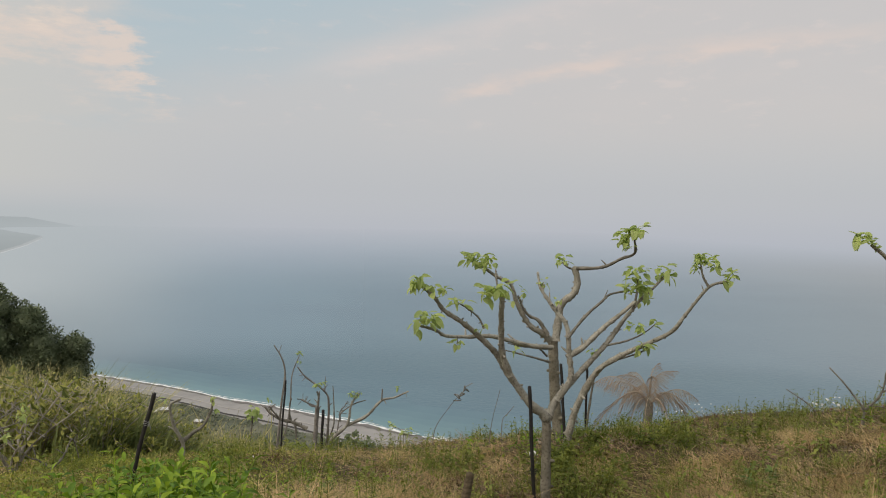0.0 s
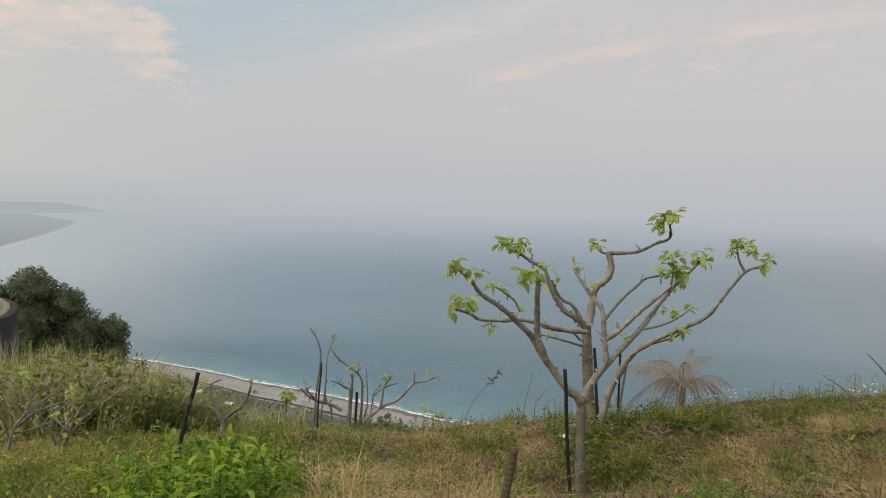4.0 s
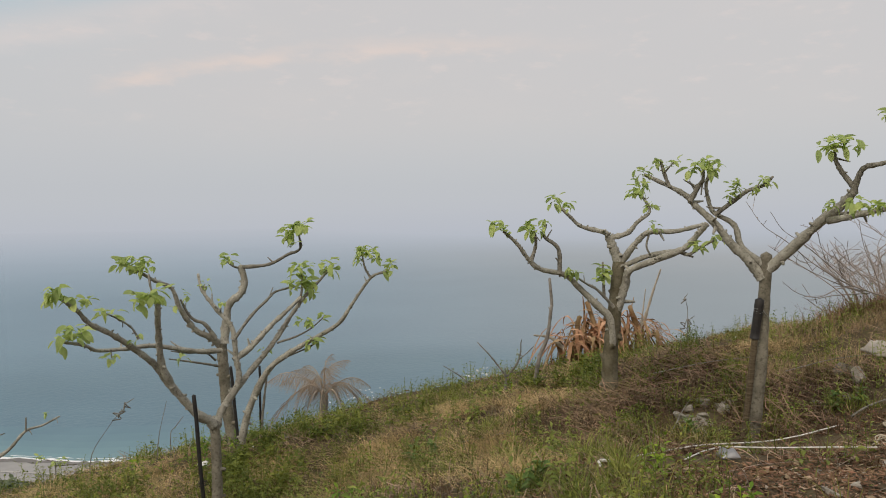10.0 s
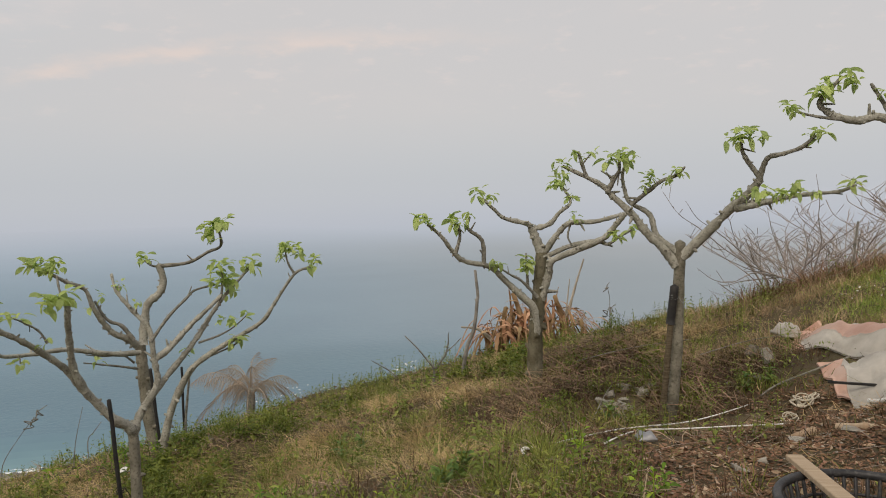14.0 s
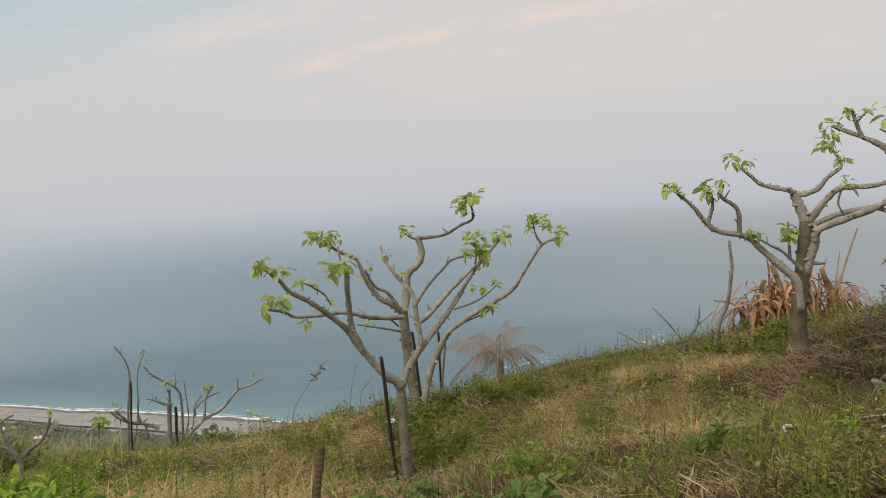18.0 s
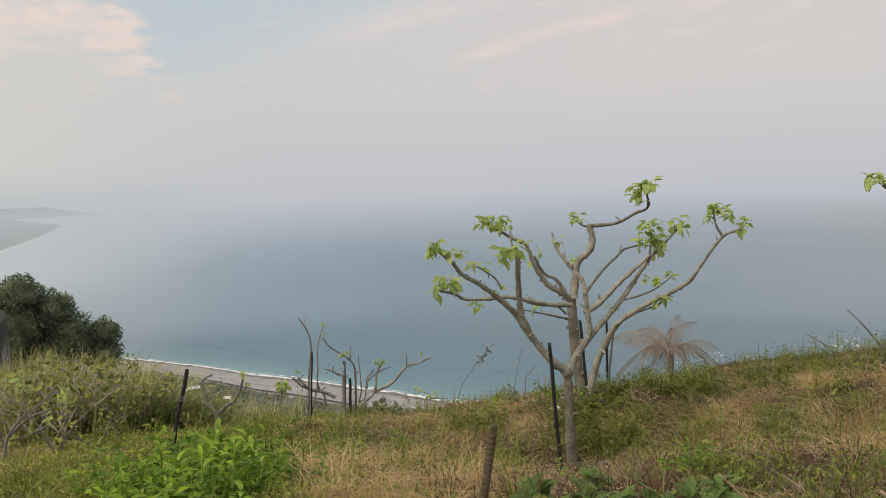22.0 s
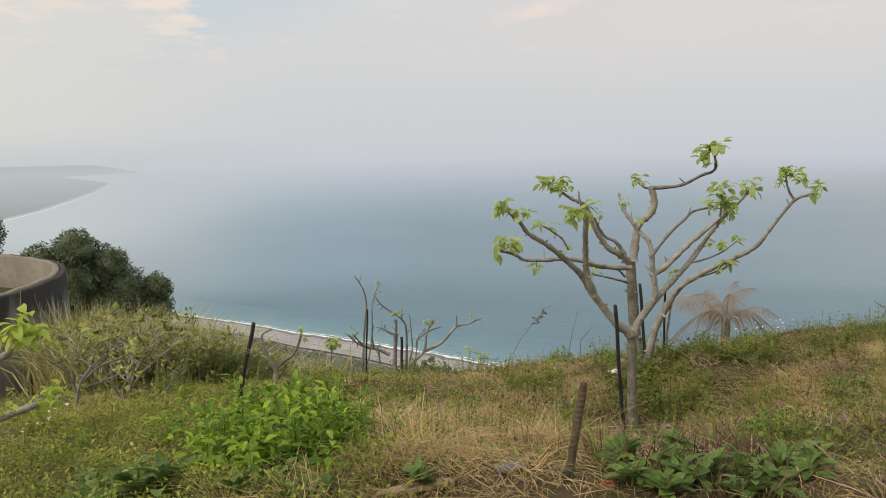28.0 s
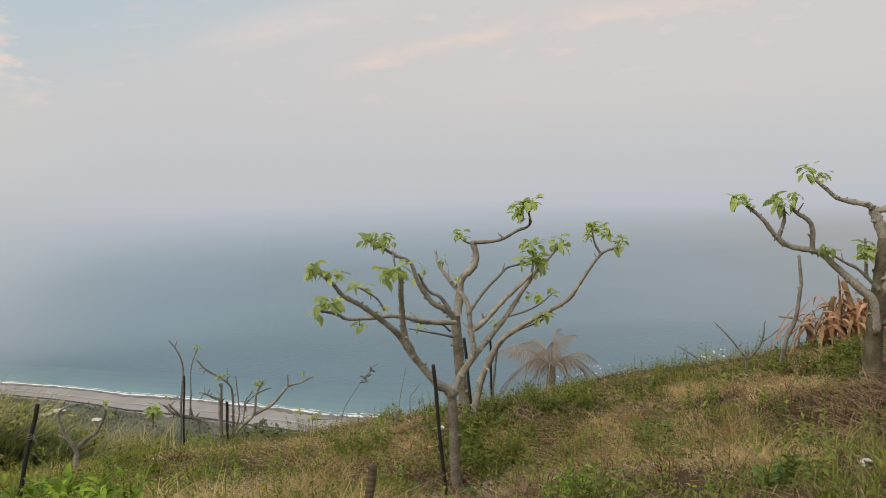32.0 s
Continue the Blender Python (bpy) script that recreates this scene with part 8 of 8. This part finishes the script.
for k, (at, size) in enumerate((((6.33, 4.62), (0.17, 0.11, 0.09)), ((6.03, 4.33), (0.11, 0.09, 0.12)), ((4.5, 4.68), (0.11, 0.08, 0.06)))):
    stone(at, size, k + 1, "pale broken stone half sunk in weeds")
heap = random.Random(3)
for k in range(24):
    stone((4.60 + heap.gauss(0, 0.22), 4.70 + heap.gauss(0, 0.13)), (heap.uniform(0.05, 0.12), heap.uniform(0.04, 0.09), heap.uniform(0.035, 0.065)), k + 100, "small pale rubble lump in weeds", 0.2)
for k, (at, size) in enumerate((((4.18, 2.74), (0.13, 0.07, 0.05)), ((4.31, 2.48), (0.12, 0.06, 0.04)), ((2.93, 2.22), (0.085, 0.055, 0.03)), ((3.60, 2.58), (0.055, 0.04, 0.03)), ((3.42, 2.56), (0.10, 0.045, 0.03)), ((4.30, 2.66), (0.08, 0.05, 0.03)), ((2.75, 2.12), (0.04, 0.03, 0.025)), ((5.7, 4.2), (0.09, 0.06, 0.05)), ((5.55, 4.35), (0.07, 0.06, 0.04)), ((3.75, 2.9), (0.05, 0.04, 0.03)))):
    stone(at, size, k + 30, "grey stone lying on bark litter", 0.4)
for k, (at, size) in enumerate((((1.16, 8.3), (0.14, 0.1, 0.09)), ((1.05, 7.4), (0.11, 0.08, 0.07)), ((1.8, 7.9), (0.16, 0.1, 0.07)), ((0.95, 6.6), (0.10, 0.07, 0.06)), ((0.55, 2.95), (0.09, 0.05, 0.04)), ((0.75, 3.15), (0.10, 0.06, 0.04)), ((1.2, 6.1), (0.09, 0.07, 0.05)), ((1.55, 6.9), (0.08, 0.06, 0.05)))):
    stone(at, size, k + 60, "grey stone among weeds under the trees", 0.35)
px_, py_ = scatter(2200, 2.0, 6.5, 34, 68, rng, lambda x, y: np.clip(field(x, y, MULCH_PATCHES) * 0.7, 0, 1))
pz_ = height(px_, py_) + 0.008
GRIT = shader("pale_grit", (0.22, 0.19, 0.15), (0.42, 0.39, 0.33), 6, 0.95, island=0.35)
tagged(new("gravel", leaf_quads("gravel", np.stack([px_, py_, pz_], -1), 0.018, rng, GRIT, 0.25, 1.2)), "pale grit and wood scraps on bare soil", "gravel", kind="stuff")


def crumple(name, nx, ny, w, h, bulge, fold, seed, material):
    """A crumpled sheet with thickness: folds by noise, edges turned down."""
    verts, faces = [], []
    for sheet in (0, 1):
        for i in range(nx):
            for j in range(ny):
                u, v = i / (nx - 1), j / (ny - 1)
                e = min(1, 5 * min(u, 1 - u)) * min(1, 5 * min(v, 1 - v))
                q = Vector((u * w, v * h, seed))
                z = bulge * e ** 0.6 * (0.6 + 0.4 * math.sin(u * 3 + seed)) + fold * (noise.noise(q * 5) + 0.6 * abs(noise.noise(q * 11))) * (0.3 + e)
                verts.append(((u - 0.5) * w + 0.05 * noise.noise(q * 4 + Vector((9, 0, 0))), (v - 0.5) * h + 0.05 * noise.noise(q * 4 + Vector((0, 9, 0))), (z + 0.01) if sheet == 0 else min(z * 0.2, 0.0)))
    n = nx * ny
    for i in range(nx - 1):
        for j in range(ny - 1):
            a = i * ny + j
            faces += [(a, a + ny, a + ny + 1, a + 1), (n + a, n + a + 1, n + a + ny + 1, n + a + ny)]
    edge = [(i, 0) for i in range(nx)] + [(nx - 1, j) for j in range(1, ny)] + [(i, ny - 1) for i in range(nx - 2, -1, -1)] + [(0, j) for j in range(ny - 2, 0, -1)]
    ids = [i * ny + j for i, j in edge]
    faces += [(ids[k], n + ids[k], n + ids[(k + 1) % len(ids)], ids[(k + 1) % len(ids)]) for k in range(len(ids))]
    return mesh_from(name, verts, faces, material)


SACK_W = shader("white_woven_sack", (0.36, 0.335, 0.295), (0.50, 0.47, 0.42), 4.0, 0.75, 0.6, 90)
SACK_O = shader("orange_woven_sack", (0.58, 0.33, 0.24), (0.64, 0.46, 0.38), 3.0, 0.75, 0.6, 90)
SACK_B = shader("pinkish_beige_sack", (0.42, 0.26, 0.21), (0.50, 0.36, 0.30), 3.0, 0.75, 0.6, 90)
SACK_R = shader("orange_red_sack", (0.60, 0.22, 0.12), (0.66, 0.34, 0.24), 3.0, 0.75, 0.6, 90, (0.5, 0.3, 0.24))


def draped(name, quad, span, bulge, fold, seed, material, parent, lift=0.0, label=""):
    """One panel of a sack lying on the slope: a stretch (u0, u1, v0, v1) of the sack's puffed outline, with thickness."""
    (ax, ay), (bx_, by_), (cx_, cy_), (dx_, dy_) = quad
    u0, u1, v0, v1 = span
    base = parent.location
    nx, ny = max(6, int(44 * (u1 - u0))), max(6, int(26 * (v1 - v0)))
    verts, faces = [], []
    for sheet in (0.0, 0.012):
        for i in range(nx):
            for j in range(ny):
                u, v = u0 + (u1 - u0) * i / (nx - 1), v0 + (v1 - v0) * j / (ny - 1)
                wob = 0.09 * noise.noise(Vector((u * 5, v * 3, seed)))
                uu, vv = u + wob, v + wob * 0.8
                x = ax * (1 - uu) * (1 - vv) + bx_ * uu * (1 - vv) + cx_ * uu * vv + dx_ * (1 - uu) * vv
                y = ay * (1 - uu) * (1 - vv) + by_ * uu * (1 - vv) + cy_ * uu * vv + dy_ * (1 - uu) * vv
                e = max(0.0, math.sin(math.pi * min(max(v, 0.0), 1.0))) ** 0.7 * min(1.0, 0.1 + 5 * u) * min(1.0, 0.1 + 6 * (1 - u))
                q = Vector((u * 6, v * 3, seed))
                z = float(height(x, y)) + 0.02 + lift + bulge * e * (0.85 + 0.3 * noise.noise(q * 0.5)) + fold * (noise.noise(q) + 0.5 * abs(noise.noise(q * 2.7))) * (0.3 + e)
                verts.append((x - base[0], y - base[1], z - base[2] - sheet))
    n = nx * ny
    for i in range(nx - 1):
        for j in range(ny - 1):
            k = i * ny + j
            faces += [(k, k + 1, k + ny + 1, k + ny), (n + k, n + k + ny, n + k + ny + 1, n + k + 1)]
    edge = [i * ny for i in range(nx)] + [(nx - 1) * ny + j for j in range(1, ny)] + [i * ny + ny - 1 for i in range(nx - 2, -1, -1)] + [j for j in range(ny - 2, 0, -1)]
    faces += [(edge[k], n + edge[k], n + edge[(k + 1) % len(edge)], edge[(k + 1) % len(edge)]) for k in range(len(edge))]
    return part(name, mesh_from(name, verts, faces, material), parent=parent, label=label)


long_sack = thing("feed_sack", (6.4, 3.8, 0.05), "long crumpled sack, striped white, pink and orange, on grass", "sack", "empty sacks")
quad = [(6.40, 4.30), (5.80, 2.55), (6.40, 2.75), (6.86, 4.62)]
for name, span, material in (("pale_panel", (0.06, 0.72, 0.0, 0.34), SACK_W), ("pink_stripe", (0.0, 0.62, 0.33, 0.64), SACK_B), ("white_panel", (0.24, 0.72, 0.63, 1.0), SACK_W), ("orange_panel", (0.0, 0.25, 0.63, 1.0), SACK_O), ("orange_end", (0.61, 0.9, 0.35, 1.0), SACK_R), ("orange_foot", (0.0, 0.07, 0.0, 0.40), SACK_O)):
    draped(name, quad, span, 0.15, 0.05, 1.3, material, long_sack, 0.003 * len(name) % 0.01)
part("torn_corner", mesh_from("torn_corner", [(0.43, 0.74, 0.06), (0.48, 0.50, 0.06), (0.45, 0.58, 0.19), (0.41, 0.75, 0.05), (0.46, 0.51, 0.05), (0.43, 0.59, 0.18)], [(0, 1, 2), (5, 4, 3), (0, 3, 4, 1), (1, 4, 5, 2), (2, 5, 3, 0)], SACK_O, False), parent=long_sack, label="orange corner sticking up")
part("mouth", crumple("mouth", 16, 12, 0.34, 0.20, 0.07, 0.09, 6.6, SACK_W), parent=long_sack, label="cream crumpled mouth of the sack").matrix_basis = pose(0.30, 0.82, 0.03, 0, 0, 60)
short_sack = thing("feed_sack", (5.5, 3.1, 0.0), "puffed white sack with an orange end", "sack", "empty sacks")
quad = [(5.30, 3.20), (4.95, 2.35), (6.05, 2.75), (6.03, 3.85)]
for name, span, material in (("orange_end", (0.0, 0.17, 0.1, 1.0), SACK_O), ("white_panel", (0.16, 1.0, 0.0, 1.0), SACK_W)):
    draped(name, quad, span, 0.15, 0.05, 5.2, material, short_sack, 0.003 if name == "white_panel" else 0.0)
lying("bamboo_piece", [(4.16, 2.82), (4.27, 2.81), (4.37, 2.79)], 0.025, CHIP, "short weathered tan tube on the litter", "tube", 0.03, 10)
lying("bamboo_piece", [(4.46, 2.69), (4.41, 2.58), (4.36, 2.46)], 0.025, CHIP, "short weathered tan tube on the litter", "tube", 0.03, 10)
FOIL = shader("silver_foil", (0.25, 0.26, 0.27), (0.38, 0.38, 0.39), 10, 0.35, metal=0.6)
scrap = tagged(new("foil_scrap", crumple("foil_scrap", 12, 10, 0.12, 0.08, 0.03, 0.04, 8.8, FOIL)), "crumpled silver foil scrap by the pipes", "litter")
scrap.matrix_world = pose(3.58, 3.38, float(height(3.58, 3.38)) + 0.02, 0, 0, -30)
rag = tagged(new("plastic_scrap", crumple("plastic_scrap", 12, 10, 0.11, 0.06, 0.03, 0.03, 4.4, PIPE)), "crumpled white plastic scrap behind a tree trunk", "litter")
rag.matrix_world = pose(0.97, 7.45, float(height(0.97, 7.45)) + 0.12, 20, 0, 30)
BRICK = shader("broken_red_brick", (0.24, 0.09, 0.055), (0.34, 0.15, 0.095), 12, 0.9, 0.6, 60)
bm = bmesh.new()
bmesh.ops.create_cube(bm, size=1.0)
bmesh.ops.scale(bm, verts=bm.verts, vec=(0.06, 0.045, 0.035))
bmesh.ops.bevel(bm, geom=bm.edges[:], offset=0.012, segments=2, affect="EDGES")
for v in bm.verts:
    v.co += v.co * 0.25 * noise.noise(v.co * 30)
me = bpy.data.meshes.new("brick_fragment")
bm.to_mesh(me)
bm.free()
me.materials.append(BRICK)
shard = tagged(new("brick_fragment", me), "broken red brick fragment lying on straw", "brick")
shard.matrix_world = pose(0.20, 2.74, float(height(0.20, 2.74)) + 0.02, 8, 6, 25)
DULL = shader("dull_blue_plastic", (0.12, 0.14, 0.17), (0.2, 0.22, 0.25), 12, 0.6)
bag = tagged(new("plastic_scrap", crumple("plastic_scrap", 12, 10, 0.12, 0.06, 0.015, 0.03, 9.9, DULL)), "grey-blue plastic scrap in the grass", "litter")
bag.matrix_world = pose(-0.18, 2.87, float(height(-0.18, 2.87)) + 0.01, 0, 0, 20)
PLANK = shader("raw_plank", (0.36, 0.27, 0.18), (0.47, 0.37, 0.26), 3.0, 0.85, 0.4, 40, stretch=(1, 12, 1))
for (a, b), w, h, label in ((((2.80, 1.84, 0.42), (2.30, 1.20, 0.475)), 0.062, 0.022, "raw wooden lath laid across the basket"), (((-0.72, 2.68, 0.05), (-0.42, 2.80, 0.05)), 0.05, 0.02, "grey weathered lath lying on the soil")):
    a, b = Vector(a), Vector(b)
    bm = bmesh.new()
    bmesh.ops.create_cube(bm, size=1.0)
    bmesh.ops.scale(bm, verts=bm.verts, vec=(w, (b - a).length, h))
    bmesh.ops.bevel(bm, geom=bm.edges[:], offset=0.003, segments=1, affect="EDGES")
    me = bpy.data.meshes.new("plank")
    bm.to_mesh(me)
    bm.free()
    me.materials.append(PLANK)
    ob = tagged(new("plank", me), label, "plank")
    d = b - a
    ob.matrix_world = Matrix.Translation((a + b) / 2) @ pose(0, 0, 0, math.degrees(math.asin(d.z / d.length)), 0, -math.degrees(math.atan2(d.x, d.y)))

# ---- black plastic basket ----
BASKET = shader("black_plastic", (0.022, 0.022, 0.024), (0.045, 0.045, 0.047), 8, 0.45, 0.2, 80, (0.08, 0.075, 0.07))
basket = thing("plastic_basket", (2.625, 1.43, 0.22), "round black plastic basket of slats on bark litter", "basket")


def hoop(r, z, thick):
    pts = [(r * math.cos(a), r * math.sin(a), z) for a in np.linspace(0, 2 * math.pi, 33)]
    return tube(pts, thick, thick, 8, 2, 0.0, 1)


part("rim", mesh_from("rim", *hoop(0.29, 0.19, 0.017), BASKET), parent=basket)
part("hoop", mesh_from("hoop", *hoop(0.27, 0.12, 0.006), BASKET), parent=basket)
part("hoop", mesh_from("hoop", *hoop(0.255, 0.05, 0.006), BASKET), parent=basket)
slat = mesh_from("slat", *tube([(0.22, 0, -0.03), (0.25, 0, 0.05), (0.28, 0, 0.18)], 0.0075, 0.0075, 5, 2, 0.0, 1), BASKET)
for k in range(44):
    part("slat", slat, parent=basket).matrix_basis = pose(0, 0, 0, 0, 0, k * 360 / 44)
bm = bmesh.new()
bmesh.ops.create_circle(bm, cap_ends=True, segments=40, radius=0.235)
part("bottom", bm, BASKET, basket).location = (0, 0, -0.02)

# ---- far coast ----


def headland(name, outline, lift, material, label):
    """A low far land on the sea: its seaward edge by bearing and distance, closed far to the west."""
    n = len(outline)
    verts = []
    for back in (0.0, 0.12, 1.0):
        for a, r in outline:
            aa, rr_ = radians(a - 26 * back), r * (1 + 0.25 * back)
            rr_ = min(rr_, 4900)
            verts.append((rr_ * math.sin(aa), rr_ * math.cos(aa), SEA + (0.7 if back == 0 else lift * (0.6 + 0.4 * back))))
    faces = [(k * n + j, k * n + j + 1, (k + 1) * n + j + 1, (k + 1) * n + j) for k in range(2) for j in range(n - 1)]
    tagged(new(name, mesh_from(name, verts, faces, material)), label, "land", kind="structure")


FAR_LAND = shader("far_fields", (0.03, 0.05, 0.035), (0.07, 0.085, 0.06), 0.004, 0.95)
SHORE_LINE = [(-46, 1100), (-40, 1270), (-34.9, 1449), (-32.7, 1635), (-30.8, 1954), (-29.3, 2360), (-28.35, 2919), (-28.6, 3150), (-29.7, 3521), (-31.2, 4250)]
headland("headland", SHORE_LINE, 8, FAR_LAND, "low green headland across the bay in haze")
headland("headland", [(-46, 3000), (-36, 3700), (-31.4, 4280), (-30.2, 4500), (-28.2, 4600), (-26.6, 4700), (-26.2, 4850)], 80, FAR_LAND, "farther headland almost lost in haze")
for name, inner, outer, material, lift, label, category in (("far_beach", 0.975, 1.06, SAND, 1.0, "pale beach along the far shore", "beach"), ("far_surf", 0.963, 0.978, FOAM, 1.3, "white surf along the far shore", "surf")):
    line = SHORE_LINE[:7]
    verts = [(r * k * math.sin(radians(a)), r * k * math.cos(radians(a)), SEA + lift) for k in (outer, inner) for a, r in line]
    tagged(new(name, mesh_from(name, verts, [(j, j + 1, 8 + j, 7 + j) for j in range(6)], material)), label, category, kind="structure")


def house(bearing, inland, turn, size, label):
    r = float(shore(bearing)) - inland
    t = thing("house", (r * math.sin(radians(bearing)), r * math.cos(radians(bearing)), SEA + 1.0), label, "house", "houses by the coast road")
    t.rotation_euler = (0, 0, radians(turn))
    w, d, h = size
    for name, verts, faces, mat_ in (
        ("wall", [(-w, -d, 0), (w, -d, 0), (w, d, 0), (-w, d, 0), (-w, -d, h), (w, -d, h), (w, d, h), (-w, d, h)], [(0, 1, 5, 4), (1, 2, 6, 5), (2, 3, 7, 6), (3, 0, 4, 7)], CONCRETE_IN),
        ("roof", [(-w * 1.1, -d * 1.15, h), (w * 1.1, -d * 1.15, h), (w * 1.1, d * 1.15, h), (-w * 1.1, d * 1.15, h), (-w * 1.1, 0, h * 1.45), (w * 1.1, 0, h * 1.45)], [(0, 1, 5, 4), (2, 3, 4, 5), (0, 4, 3), (1, 2, 5), (0, 3, 2, 1)], ROOF)):
        part(name, mesh_from(name, verts, faces, mat_, False), parent=t)
    bm = bmesh.new()
    bmesh.ops.create_cube(bm, size=1.0)
    bmesh.ops.scale(bm, verts=bm.verts, vec=(w * 0.4, 0.1, h * 0.6))
    part("door", bm, STAKE, t).location = (0, -d - 0.02, h * 0.32)


house(-20.6, 58, 20, (2.6, 2.0, 2.0), "white-roofed house among scrub")
house(-18.2, 62, -15, (1.8, 1.5, 1.8), "small white-roofed house among scrub")
house(-21.4, 68, 40, (2.0, 1.6, 1.8), "grey-roofed house under trees")

# far scrub and trees of the plain
FAR_SCRUB = shader("grey_green_scrub", (0.10, 0.125, 0.085), (0.18, 0.20, 0.14), 0.05, 0.9, island=0.25)
g = np.random.default_rng(77)
bear, inl = g.uniform(-40, 10, 1700), 37 + 78 * g.random(1700) ** 1.2
rad = shore(bear) - inl
keep = 0.5 + 0.5 * np.sin(bear * 3.1) * np.cos(inl * 0.2) > 0.25
bear, rad = bear[keep], rad[keep]
mid = np.stack([rad * np.sin(np.radians(bear)), rad * np.cos(np.radians(bear)), np.full(len(rad), SEA + 1.2)], -1)
cloud = np.repeat(mid, 16, 0) + g.normal(0, 1, (len(mid) * 16, 3)) * np.array([1.8, 1.8, 0.5]) + np.array([0, 0, 0.6])
tagged(new("coastal_scrub", leaf_quads("coastal_scrub", cloud, 0.7, g, FAR_SCRUB)), "dark green scrub and trees on the plain", "scrub", kind="stuff")
for k, (bx_, by_, w_, h_) in enumerate(((-4.6, 14.2, 1.2, 0.6), (-3.4, 13.2, 1.0, 0.5), (-6.2, 16.0, 1.4, 0.9), (-2.6, 14.6, 1.3, 0.5), (-1.6, 12.6, 0.7, 0.35), (-7.6, 17.5, 1.3, 1.3))):
    g = np.random.default_rng(300 + k)
    n, h_ = 2600, skyline(bx_, by_, h_ * 1.8) / 1.8
    q = g.normal(0, 1, (n, 3))
    q /= np.linalg.norm(q, axis=1)[:, None]
    q *= (g.uniform(0.5, 1, n) ** 0.5 * (1 + 0.25 * np.sin(q[:, 0] * 6 + k) * np.cos(q[:, 1] * 5)))[:, None]
    t = thing("bush", (bx_, by_, float(height(bx_, by_))), "low dark green bush below the crest", "bush", "bushes below the crest")
    part("foliage", leaf_quads("foliage", q * np.array([w_, w_, h_ * 1.2]) + np.array([0, 0, h_ * 0.6]), 0.06, g, WEED if k % 2 else LEAF_FAR), parent=t)
    for j in range(5):
        part("stem", mesh_from("stem", *tube([(0, 0, -0.1), (0.2 * w_ * math.cos(j * 1.3), 0.2 * w_ * math.sin(j * 1.3), h_ * 0.5), (0.5 * w_ * math.cos(j * 1.3), 0.5 * w_ * math.sin(j * 1.3), h_)], 0.02, 0.008, 5, 3, 0.2, j), BARK_DARK), parent=t)
